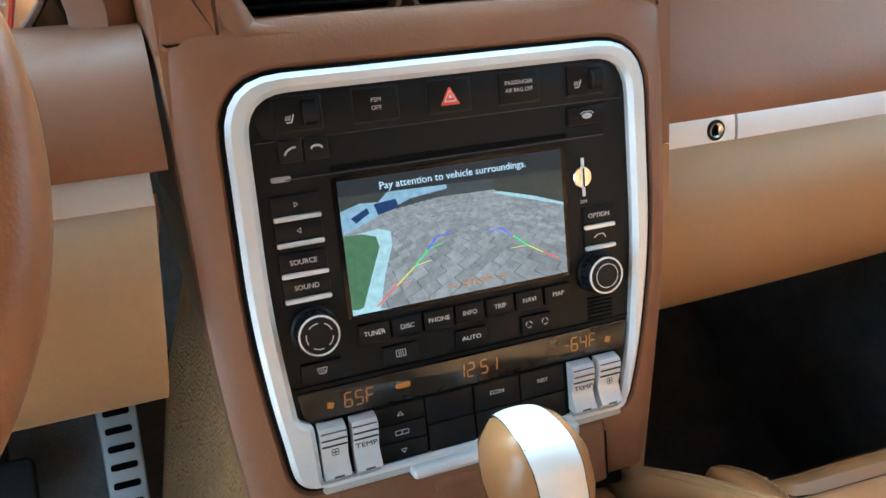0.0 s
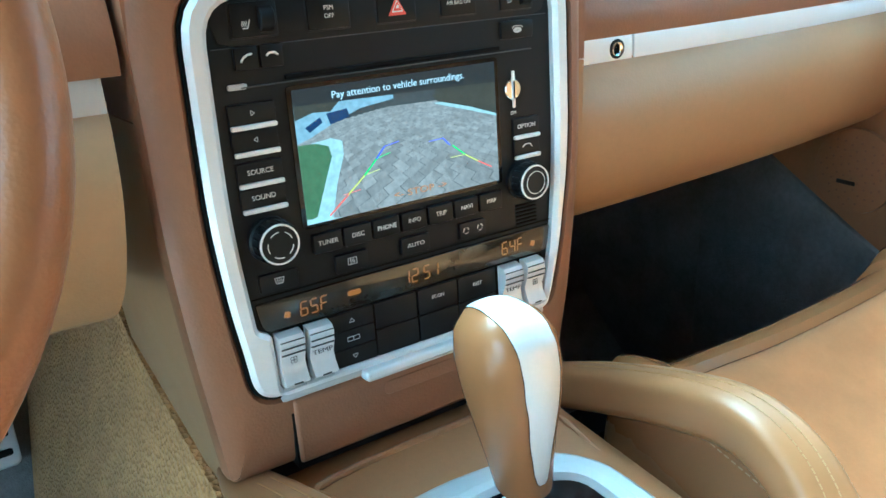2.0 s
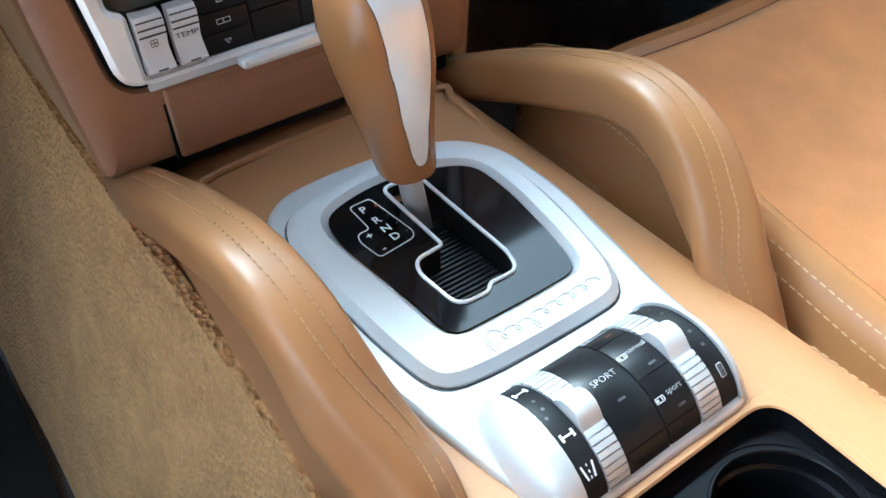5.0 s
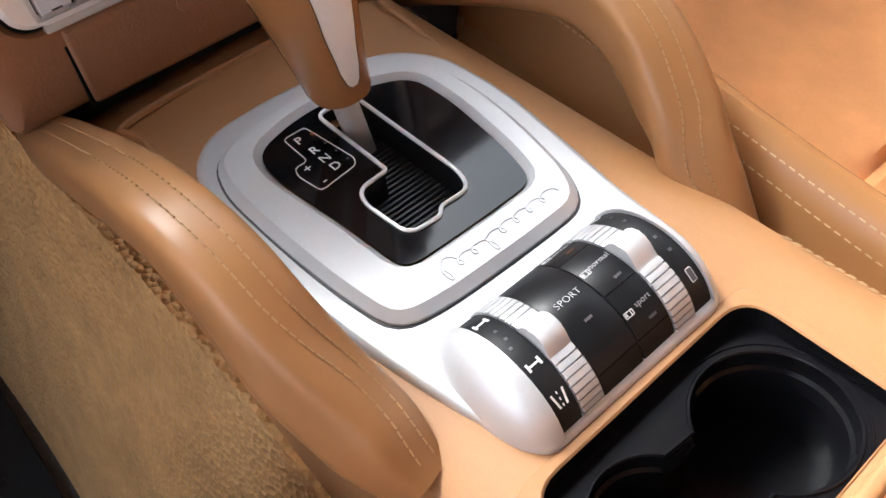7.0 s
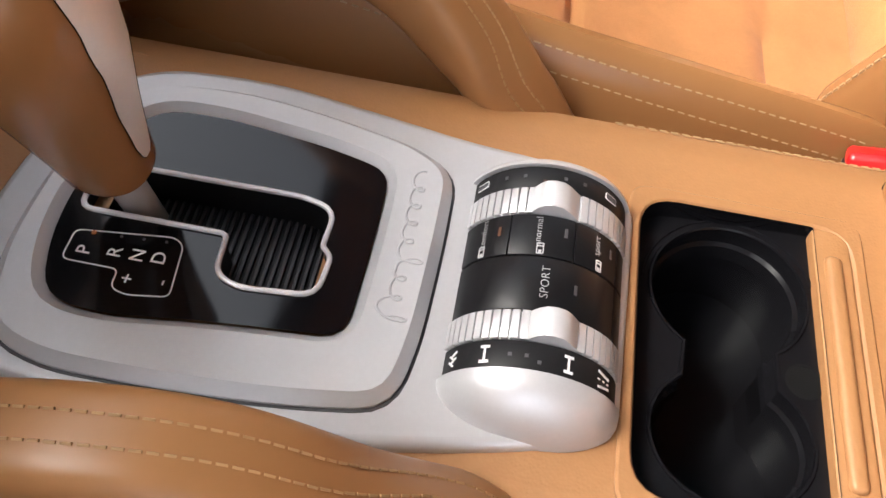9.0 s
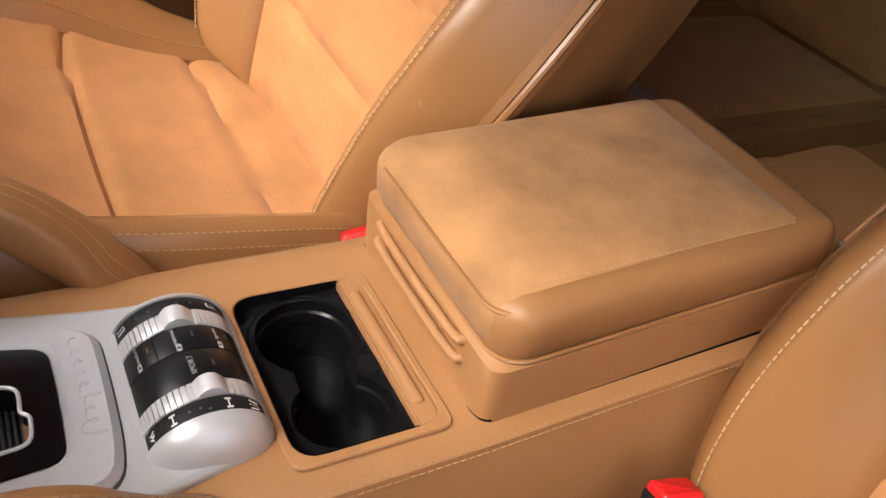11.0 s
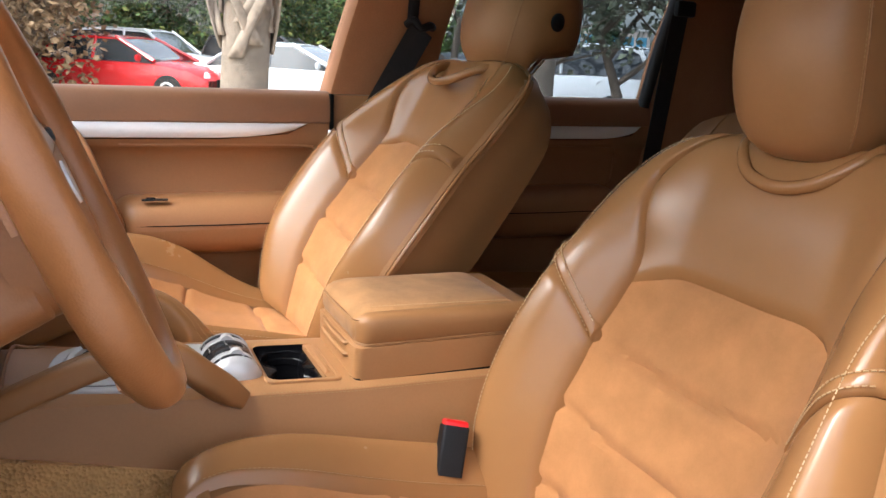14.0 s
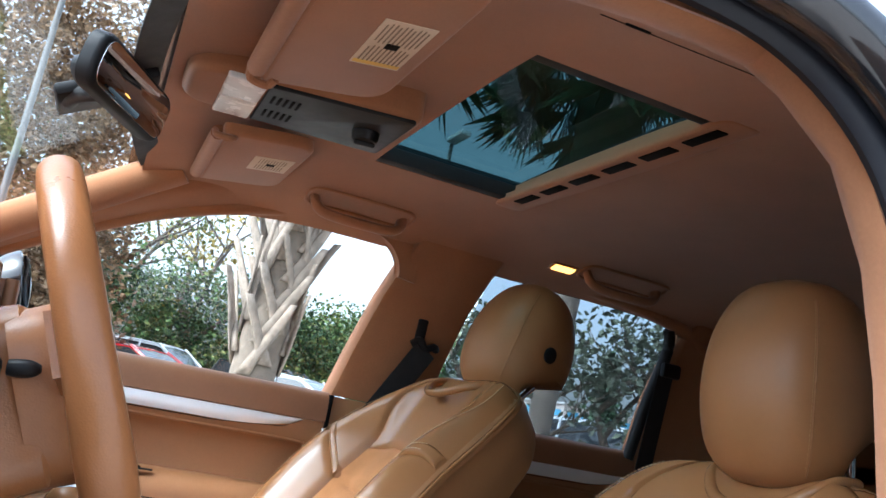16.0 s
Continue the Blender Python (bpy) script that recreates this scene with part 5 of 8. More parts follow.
def clip_poly(p, inside, cut):
    out = []
    for a, b_ in zip(p, p[1:] + p[:1]):
        if inside(a):
            out.append(a)
        if inside(a) != inside(b_):
            out.append(cut(a, b_))
    return out


def clip_screen(p):
    for ax, lim, sg in ((0, 0.0, 1), (0, 1.0, -1), (1, 0.16, 1), (1, 1.0, -1)):
        if not p:
            return p
        p = clip_poly(p, lambda q: sg * (q[ax] - lim) >= 0, lambda a, b_: tuple(a[i] + (b_[i] - a[i]) * (lim - a[ax]) / (b_[ax] - a[ax]) for i in (0, 1)))
    return p


Z0 = FACE + 0.0011
part("screen_ground", flat([[(0, 0.10), (1, 0.10), (1, 1), (0, 1)]], Z0), S_PAVE, scr, smooth=False)


def ground_to_screen(gx, gy):
    d = 0.9 + gy
    x, y = 0.52 + 0.62 * gx / d, 0.06 + 0.86 / d
    return (x, y + 0.05 * (x - 0.5) ** 2)


tiles = []
for i in range(-16, 17):
    for j in range(-16, 17):
        for horiz in (0, 1):
            a, s = 0.11, 0.105
            ox, oy = (i + j) * a + horiz * 0.0, (i - j) * a + 1.5
            w, h = (2 * s, s) if horiz == 0 else (s, 2 * s)
            x0, y0 = ox + (0 if horiz == 0 else -a), oy + (0 if horiz == 0 else 0)
            if y0 < -0.5 or y0 > 4.2 or abs(x0) > 3:
                continue
            q = [(x0, y0), (x0 + w, y0), (x0 + w, y0 + h), (x0, y0 + h)]
            q = [(0.8 * x - 0.6 * (y - 1.5), 0.6 * x + 0.8 * (y - 1.5) + 1.5) for x, y in q]
            if min(y for _, y in q) < -0.35:
                continue
            p = clip_screen([ground_to_screen(x, y) for x, y in q])
            if len(p) > 2 and all(y > 0.17 for _, y in p):
                tiles.append(p)
part("screen_pavers", flat(tiles, Z0 + 0.0001), S_BRICK, scr, "herringbone paving on the screen", smooth=False)
part("screen_kerb", flat([[(0.06, 0.40), (0.15, 0.385), (0.20, 0.42), (0.20, 0.52), (0.155, 0.74), (0.12, 1.0), (0.02, 1.0), (0.02, 0.5)]], Z0 + 0.0002), S_KERB, scr, smooth=False)
part("screen_lawn", flat([[(0, 0.40), (0.08, 0.405), (0.135, 0.44), (0.145, 0.52), (0.10, 0.72), (0.05, 0.95), (0, 0.98)]], Z0 + 0.0003), S_GRASS, scr, smooth=False)
part("screen_sill", flat([[(0, 0.955), (0.13, 0.99), (0.17, 1.0), (0, 1.0)]], Z0 + 0.0004), S_KERB, scr, smooth=False)
part("screen_far", flat([[(0, 0.10), (0.46, 0.10), (0.46, 0.17), (0.30, 0.20), (0.18, 0.27), (0.06, 0.36), (0, 0.39)]], Z0 + 0.0002), S_FAR, scr, smooth=False)
part("screen_hedge", flat([[(0, 0.10), (0.22, 0.10), (0.16, 0.19), (0.08, 0.18), (0.0, 0.22)]], Z0 + 0.0003), S_TREE, scr, smooth=False)
part("screen_hedge", flat([[(0.68, 0.10), (1, 0.10), (1, 0.44), (0.92, 0.385), (0.80, 0.31), (0.70, 0.27), (0.665, 0.22)]], Z0 + 0.0003), S_TREE, scr, smooth=False)
part("screen_car", flat([[(0.14, 0.20), (0.235, 0.185), (0.245, 0.25), (0.155, 0.285)]], Z0 + 0.0004), S_BLUE, scr, smooth=False)
part("screen_car", flat([[(0.04, 0.28), (0.11, 0.22), (0.12, 0.26), (0.06, 0.32)]], Z0 + 0.0004), S_BLUE, scr, smooth=False)
part("screen_kerb", flat([[(0.66, 0.255), (0.70, 0.255), (0.86, 0.335), (1.0, 0.425), (1.0, 0.445), (0.85, 0.36), (0.70, 0.28)]], Z0 + 0.0004), S_KERB, scr, smooth=False)
part("screen_header", flat([[(0, 0), (1, 0), (1, 0.165), (0, 0.115)]], Z0 + 0.0005), S_HEAD, scr, "dark caption band", smooth=False)
LINE = {k: glow("screen_line_" + k, c, 0.6) for k, c in (("red", (0.85, 0.07, 0.05)), ("yellow", (0.75, 0.62, 0.06)), ("green", (0.15, 0.70, 0.10)), ("blue", (0.06, 0.08, 0.75)))}
for col, segs in (("red", [((0.105, 0.965), (0.20, 0.835)), ((0.18, 0.83), (0.26, 0.815)), ((0.955, 0.865), (0.88, 0.79))]), ("yellow", [((0.20, 0.835), (0.285, 0.715)), ((0.28, 0.712), (0.36, 0.69)), ((0.88, 0.79), (0.81, 0.715)), ((0.81, 0.715), (0.73, 0.715))]),
                  ("green", [((0.285, 0.715), (0.35, 0.605)), ((0.345, 0.605), (0.42, 0.575)), ((0.81, 0.715), (0.745, 0.62))]), ("blue", [((0.35, 0.605), (0.395, 0.52)), ((0.395, 0.52), (0.47, 0.50)), ((0.73, 0.61), (0.695, 0.545)), ((0.695, 0.545), (0.62, 0.55))])):
    for a, b_ in segs:
        part("guide_line", stk(tube([on_screen(*a, Z0 + 0.0006), on_screen(*b_, Z0 + 0.0006)], 0.00045 if abs(a[1] - b_[1]) > 0.05 else 0.00022, 5)), LINE[col], scr)
GLOW_W, GLOW_O = glow("screen_text", (0.85, 0.85, 0.88), 0.5), glow("screen_text_amber", (0.75, 0.22, 0.02), 0.35)
p = on_screen(0.50, 0.075, Z0 + 0.0007)
lettering("Pay attention to vehicle surroundings.", 0.0062, STK @ Matrix.Translation(p), GLOW_W, scr, depth=0.0001, width=0.0945)
p = on_screen(0.56, 0.925, Z0 + 0.0007)
lettering("<- STOP ->", 0.0060, STK @ Matrix.Translation(p), GLOW_O, scr, depth=0.0001, width=0.040)

drawer = thing("stack_drawer", "brown leather drawer front below the radio", "drawer")
part("front", stk(prism(round_poly([(-0.0965, V(0.899)), (0.0935, V(0.899)), (0.0935, V(0.9455)), (-0.0965, V(0.9455))], 0.003), -0.02, 0.004, 0.003)), BROWN, drawer)
part("finger_groove", stk(prism(rect(0.075, 0.010, 0.005, (0.005, V(0.931))), 0.0035, 0.0046, 0.0008)), BROWN, drawer)
part("dark_gap", stk(prism(rect(0.193, 0.054, 0.003, (-0.0015, V(0.9215))), -0.025, 0.0018)), GAP, drawer)

# ---- the console between the seats ----
CZ = lambda y: 0.888 - 0.0585 * (0.56 - y) if y > 0.1 else 0.861 - 0.02 * (0.1 - y)
console = thing("centre_console", "tan trimmed centre console between the front seats", "centre console")
CUP = (-0.0860, 0.0560, 0.1295, 0.2105)


def top_f(x, y):
    return CZ(y) - 0.010 * max(0, (abs(x) - 0.075) / 0.03) ** 2


def console_top():
    ys = [0.58 - i * 0.0186 for i in range(20)] + [CUP[3] - 0.0001] + [CUP[2] + 0.0001, 0.10, 0.06, 0.0, -0.08, -0.2, -0.3, -0.36]
    ys = sorted(set(ys), reverse=True)
    xs = [-0.105, -0.099, -0.093, -0.088, CUP[0], -0.04, 0, 0.04, CUP[1], 0.075, 0.083, 0.09, 0.098, 0.105]
    bm = bmesh.new()
    g = [[bm.verts.new((x, y, top_f(x, y))) for y in ys] for x in xs]
    for i in range(len(xs) - 1):
        for j in range(len(ys) - 1):
            if CUP[0] <= (xs[i] + xs[i + 1]) / 2 <= CUP[1] and CUP[2] <= (ys[j] + ys[j + 1]) / 2 <= CUP[3] or abs(xs[i] + xs[i + 1]) / 2 < 0.04 and 0.33 < (ys[j] + ys[j + 1]) / 2 < 0.44:
                continue
            bm.faces.new((g[i][j], g[i + 1][j], g[i + 1][j + 1], g[i][j + 1]))
    return bm


part("top", console_top(), PANEL, console, "tan console top")
part("cup_rim", moved(frame_band(rect(0.150, 0.1045, 0.010, (-0.0150, 0.1610)), rect(0.137, 0.0935, 0.017, (-0.0150, 0.1613)), -0.03, 0.0014, 0.0010), Matrix.Translation((0, 0.1615, CZ(0.1615))) @ Matrix.Rotation(math.atan(0.0585), 4, "X") @ Matrix.Translation((0, -0.1615, 0))), PANEL, console, "raised tan rim")
for s in (-1, 1):
    def flank(u, v, s=s):
        y = 0.58 - 0.94 * u
        k = v ** 0.9
        x = 0.105 + 0.012 * math.sin(min(1, v * 3) * math.pi / 2) + 0.045 * k * (0.4 + 0.6 * max(0, (y - 0.1) / 0.5))
        z0 = top_f(0.105, y)
        return (s * x, y, z0 + (0.46 - z0) * v)
    part("side_panel", sheet(flank, 30, 18, 0.01, (-s, 0, 0)), PANEL, console, "tan side panel")
    for off in (0.0, 0.004):
        stitches([(s * (0.1035 + off), y, top_f(0.1035 + off, y) + 0.0006 - (0.0 if off == 0 else 0.0006)) for y in [0.22 - i * 0.02 for i in range(22)]], console)
part("front_step", tube(smooth_path([(-0.086, 0.440, CZ(0.44) - 0.005), (-0.088, 0.500, CZ(0.5) - 0.0005), (-0.080, 0.523, CZ(0.525)), (0.080, 0.523, CZ(0.525)), (0.088, 0.500, CZ(0.5) - 0.0005), (0.086, 0.440, CZ(0.44) - 0.005)], 6), 0.0028, 8), PANEL, console, "moulded ridge")
part("front_gap", box((0, 0.555, CZ(0.56) + 0.001), (0.23, 0.02, 0.012), 0.003), GAP, console, "dark gap under the stack")


# grab handles of the console
def arch(s, label):
    h = thing("grab_bar", label, "grab handle")
    k, kz = (-0.007, -0.001) if s < 0 else (-0.003, -0.010)
    pth = [(0.128, 0.590, 0.866), (0.132, 0.555, 0.877), (0.133, 0.490, 0.904), (0.132, 0.420, 0.929), (0.130, 0.368, 0.940), (0.127, 0.330, 0.930), (0.123, 0.298, 0.900), (0.118, 0.272, 0.866), (0.114, 0.254, 0.842)]
    if s < 0:
        pth = pth[:6] + [(0.124, 0.300, 0.902), (0.116, 0.270, 0.874), (0.111, 0.248, 0.856)]
    pth = [(x + k, y, z + kz) for x, y, z in pth]
    rr = [0.014, 0.016, 0.0172, 0.0178, 0.018, 0.0186, 0.0196, 0.0200, 0.0190] if s > 0 else [0.014, 0.015, 0.0160, 0.0164, 0.0166, 0.0172, 0.0182, 0.0178, 0.0130]
    sp = smooth_path([(s * x, y, z) for x, y, z in pth], 6)
    rs = [lerp_table([(i / 8, r) for i, r in enumerate(rr)], k / (len(sp) - 1))[0] for k in range(len(sp))]
    part("grip", tube(sp, rs, 28, 1.0, up=(0, 0.5, 0.86), power=0.52), LEATHER_BAR, h)
    for off in (-0.0045, 0.0045):
        line = []
        for i in range(10, len(sp) - 2):
            d = (sp[i + 1] - sp[i - 1]).normalized()
            sd = d.cross(Vector((0, 0.5, 0.86))).normalized() * (1 if s > 0 else -1)
            w = sd.cross(d).normalized() * (1 if sd.cross(d).z > 0 else -1)
            line.append(sp[i] + sd * off * (1 if s > 0 else 1) + w * (rs[i] * 1.0))
        stitches(line, h, 0.0032, 0.0012, 0.00055)
    return h


arch(1, "tan leather console grab handle beside the passenger seat")
arch(-1, "tan leather console grab handle beside the driver's seat")
# carpeted tunnel side in the driver's footwell
tun = thing("tunnel_carpet", "worn beige carpet on the tunnel beside the driver's footwell", "carpet")


def tunnel(u, v):
    y = 0.16 + 1.15 * u
    zt = 0.785 + 0.24 * (min(0.85, y) - 0.357)
    x = -0.132 - 0.112 * v ** 1.15 - 0.03 * u * v + 0.006 * math.sin(u * 9 + v * 3)
    return (x, y, zt + (0.455 - zt) * v)


part("carpet", sheet(tunnel, 40, 24, 0.01, (1, 0, 0)), CARPET, tun)
part("side_carpet", sheet(lambda u, v: (0.150 + 0.09 * v, 0.16 + 1.15 * u, 0.80 - 0.345 * v), 12, 8, 0.01, (-1, 0, 0)), DARK_CARPET, tun, "dark carpet on the passenger side")

# ---- gear selector ----
gear = thing("gear_selector", "silver gear selector plate with black gate and leather knob", "gear selector")


def lay(bm, y=0.38):
    """Lay a mesh built about (0, 0) onto the console's slope at y."""
    return moved(bm, Matrix.Translation((0, 0, CZ(0.38) - 0.0)) @ Matrix.Translation((0, 0.38, 0)) @ Matrix.Rotation(math.atan(0.0585), 4, "X") @ Matrix.Translation((0, -0.38, 0)))


PLATE = round_poly([(-0.066, 0.213), (0.044, 0.211), (0.062, 0.245), (0.064, 0.285), (0.071, 0.325), (0.080, 0.385), (0.076, 0.436), (0.057, 0.462), (0.019, 0.4735), (-0.027, 0.4775), (-0.064, 0.474), (-0.084, 0.455), (-0.0905, 0.39), (-0.0905, 0.33), (-0.080, 0.265)],
                   [0.01, 0.01, 0.02, 0.02, 0.03, 0.03, 0.02, 0.02, 0.03, 0.03, 0.02, 0.02, 0.04, 0.03, 0.03], 4)
RING = round_poly([(-0.072, 0.297), (-0.045, 0.292), (0.0, 0.2905), (0.040, 0.291), (0.052, 0.310), (0.062, 0.355), (0.0665, 0.395), (0.062, 0.432), (0.048, 0.447), (0.02, 0.456), (-0.005, 0.459), (-0.040, 0.4595), (-0.072, 0.450), (-0.0805, 0.425), (-0.0805, 0.38), (-0.078, 0.335)],
                  [0.016, 0.02, 0.04, 0.014, 0.02, 0.04, 0.04, 0.02, 0.02, 0.02, 0.02, 0.03, 0.02, 0.03, 0.04, 0.04], 4)
PANEL_O = round_poly([(-0.048, 0.320), (-0.004, 0.3185), (0.034, 0.319), (0.041, 0.345), (0.0475, 0.395), (0.046, 0.426), (0.024, 0.438), (-0.002, 0.4445), (-0.030, 0.4430), (-0.054, 0.435), (-0.057, 0.412), (-0.051, 0.365)],
                     [0.010, 0.05, 0.010, 0.02, 0.03, 0.014, 0.02, 0.03, 0.02, 0.014, 0.02, 0.03], 4)
GATE = round_poly([(-0.033, 0.3345), (-0.014, 0.3335), (-0.010, 0.338), (0.008, 0.337), (0.0125, 0.350), (0.012, 0.437), (-0.0125, 0.438), (-0.0125, 0.3765), (-0.031, 0.3755), (-0.0355, 0.366)], [0.008, 0.003, 0.002, 0.008, 0.02, 0.006, 0.006, 0.003, 0.008, 0.008], 4)


def polar(outline, c=(-0.006, 0.378), n=96):
    """The outline again, as n points at even angles about c."""
    out = []
    for k in range(n):
        d = Vector((math.cos(2 * math.pi * k / n), math.sin(2 * math.pi * k / n)))
        best = 0.0
        for a, b in zip(outline, outline[1:] + outline[:1]):
            p, e = Vector(a) - Vector(c), Vector(b) - Vector(a)
            den = d.x * e.y - d.y * e.x
            if abs(den) > 1e-12:
                t, q = (p.x * e.y - p.y * e.x) / den, (p.x * d.y - p.y * d.x) / den
                if t > 0 and -1e-6 <= q <= 1 + 1e-6:
                    best = max(best, t)
        out.append((c[0] + d.x * best, c[1] + d.y * best))
    return out


def holed(outline, hole, z):
    """A flat face with a hole."""
    bm = bmesh.new()
    es = []
    for loop in (outline, hole):
        vs = [bm.verts.new((x, y, z)) for x, y in loop]
        es += [bm.edges.new((a, b)) for a, b in zip(vs, vs[1:] + vs[:1])]
    bmesh.ops.triangle_fill(bm, edges=es, use_beauty=True)
    return bm


def plate_rim(outline, z0, z1, bev):
    loops = [[(x, y, z0) for x, y in outline]]
    for i in range(5):
        a = math.pi / 2 * i / 4
        loops.append([(x, y, z1 - bev + bev * math.sin(a)) for x, y in grown(outline, -bev * (1 - math.cos(a)))])
    return rings(loops, caps=False)


part("base_plate", lay(joined(plate_rim(PLATE, -0.004, 0.005, 0.004), holed(grown(PLATE, -0.004), grown(PANEL_O, 0.004), 0.005))), SILVER_PLATE, gear, "satin silver base plate")
part("ring_joint", lay(frame_band(grown(RING, 0.0012), grown(RING, -0.002), 0.0035, 0.0054, 0.0003)), PRINT_DARK, gear, "fine shadow joint")
part("inner_plate", lay(frame_band(polar(RING), polar(PANEL_O), 0.003, 0.0115, 0.0045)), SILVER_LOW, gear, "brushed silver inner plate")
part("gate_panel", lay(holed(PANEL_O, GATE, 0.0088)), GLOSS, gear, "gloss black gate panel")
part("gate_rim", lay(tube([(x, y, 0.0094) for x, y in GATE], 0.0012, 8, closed=True)), SILVER, gear, "silver gate rim")
part("gate_wall", lay(rings([[(x, y, 0.009) for x, y in GATE], [(x, y, -0.014) for x, y in GATE]], caps=False)), BLACK, gear)
boot = part("gate_bottom", lay(prism(grown(GATE, 0.003), -0.018, -0.012)), BUTTON, gear, "ribbed black slide")
RIB_GREY = surface("slide_grey", (0.05, 0.05, 0.053), 0.4, vary=0.1, bump=0.0)
for k in range(24):
    part("slide_rib", lay(box((-0.010, 0.335 + k * 0.0034, -0.0115), (0.050, 0.0017, 0.003), 0.0006)), RIB_GREY, boot)
GZ = 0.0090


def gate_word(body, x, y, size):
    ob = lettering(body, size, Matrix.Translation((x, y, GZ)), PRINT, gear, depth=0.0001)
    ob.data.transform(Matrix.Translation((0, 0, CZ(0.38))) @ Matrix.Translation((0, 0.38, 0)) @ Matrix.Rotation(math.atan(0.0585), 4, "X") @ Matrix.Translation((0, -0.38, 0)))


for body, x, y in (("P", -0.0315, 0.4280), ("R", -0.0300, 0.4160), ("N", -0.0295, 0.4070), ("D", -0.0290, 0.3985), ("+", -0.0405, 0.4070), ("-", -0.0395, 0.3940)):
    gate_word(body, x, y, 0.0080)
BOXL = round_poly([(-0.0370, 0.4350), (-0.0230, 0.4350), (-0.0185, 0.3960), (-0.0215, 0.3915), (-0.0450, 0.3890), (-0.0475, 0.4055), (-0.0455, 0.4120), (-0.0372, 0.4120)], 0.003, 4)
part("gate_outline", lay(tube([(x, y, GZ) for x, y in BOXL], 0.0003, 5, closed=True)), PRINT, gear, "white outline")
part("gate_led", lay(lathe([(0.0011, 0), (0.0009, 0.0005), (0.0001, 0.0006)], 10, (-0.0230, 0.4275, GZ))), AMBER, gear, "small amber light")
for k in range(3):
    part("gate_dot", lay(lathe([(0.0007, 0), (0.0006, 0.0003), (0.0001, 0.0003)], 8, (-0.0225 + k * 0.0006, 0.4165 - k * 0.009, GZ))), PRINT_DARK, gear)
# flowing script relief on the inner plate: a large loop, then smaller ones
wave = []
for i in range(150):
    t = i / 149
    x = -0.040 + 0.074 * t
    a = 0.0062 if t < 0.13 else 0.0050 if 0.33 < t < 0.43 else 0.0026
    ph = t * 2 * math.pi * 8.2 + 1.3
    wave.append((x + 0.0030 * math.sin(ph), 0.3045 + a * math.cos(ph) - (0.003 if 0.33 < t < 0.43 else 0.0) + 0.0012 * t, 0.0117))
part("script_relief", lay(tube(wave, 0.00055, 6)), SILVER_LOW, gear, "raised flowing script")
kb = Vector((-0.001, 0.418, CZ(0.418)))
lean = Vector((-0.125, 0.03, 1.0)).normalized()
part("shaft", tube([kb - lean * 0.02, kb + lean * 0.04], 0.0072, 16), SILVER_LOW, gear, "silver shaft")
KNOB = [(0.032, 0.0155, 0.0155, 0), (0.035, 0.0165, 0.0165, 0), (0.050, 0.0180, 0.0185, 0.0), (0.075, 0.0215, 0.0230, 0.0), (0.100, 0.0252, 0.0280, -0.001), (0.122, 0.0268, 0.0300, -0.002), (0.138, 0.0250, 0.0285, -0.003), (0.149, 0.0190, 0.0215, -0.004), (0.1545, 0.0090, 0.0105, -0.004), (0.1555, 0.0008, 0.001, -0.004)]


def knob_ring(h, a, b, off, n=36, k=1.0):
    c = kb + lean * h + Vector((0, off, 0))
    out = []
    for i in range(n):
        t = 2 * math.pi * i / n
        ct, st = math.cos(t), math.sin(t)
        out.append(c + Vector((a * k * math.copysign(abs(ct) ** 0.85, ct), b * k * math.copysign(abs(st) ** 0.85, st), 0)))
    return out


part("knob", rings([knob_ring(*r) for r in KNOB]), LEATHER, gear, "tan leather knob")


from mathutils.bvhtree import BVHTree
knob_ob = bpy.data.objects["knob"] if "knob" in bpy.data.objects and bpy.data.objects["knob"].parent == gear else [o for o in gear.children if o.name.startswith("knob")][0]
knob_tree = BVHTree.FromPolygons([v.co for v in knob_ob.data.vertices], [tuple(p.vertices) for p in knob_ob.data.polygons])
INLAY_D = Vector((math.cos(-math.pi / 2 + 0.03), math.sin(-math.pi / 2 + 0.03), 0))
INLAY_E = Vector((0, 0, 1)).cross(INLAY_D).normalized()


def knob_strip(u, v):
    """The inlay up the rearward face and over the crown of the knob."""
    h = 0.044 + 0.071 * min(1.0, u / 0.6)
    phi = radians(112) * max(0.0, (u - 0.6) / 0.4)
    half = lerp_table([(0, 0.0020), (0.025, 0.0040), (0.10, 0.0058), (0.35, 0.0092), (0.6, 0.0120), (0.8, 0.0128), (1, 0.0110)], u)[0]
    out = INLAY_D * math.cos(phi) + lean * math.sin(phi)
    c = kb + lean * h + INLAY_E * (2 * v - 1) * half
    hit = knob_tree.ray_cast(c + out * 0.12, -out)
    return (hit[0] + hit[1] * 0.0007) if hit[0] is not None else c


part("knob_inlay", sheet(knob_strip, 44, 12), SILVER, gear, "satin silver inlay")
for v_ in (0.0, 1.0):
    part("inlay_edge", tube([knob_strip(i / 44, v_) for i in range(45)], 0.0002, 6), GAP, gear, "fine dark joint")

# ---- chassis switch block ----
swb = thing("chassis_switches", "domed black switch block with ribbed silver wheels", "switch block")
SY, SZ, SRY, SRZ = 0.2490, CZ(0.2490) - 0.004, 0.0345, 0.030


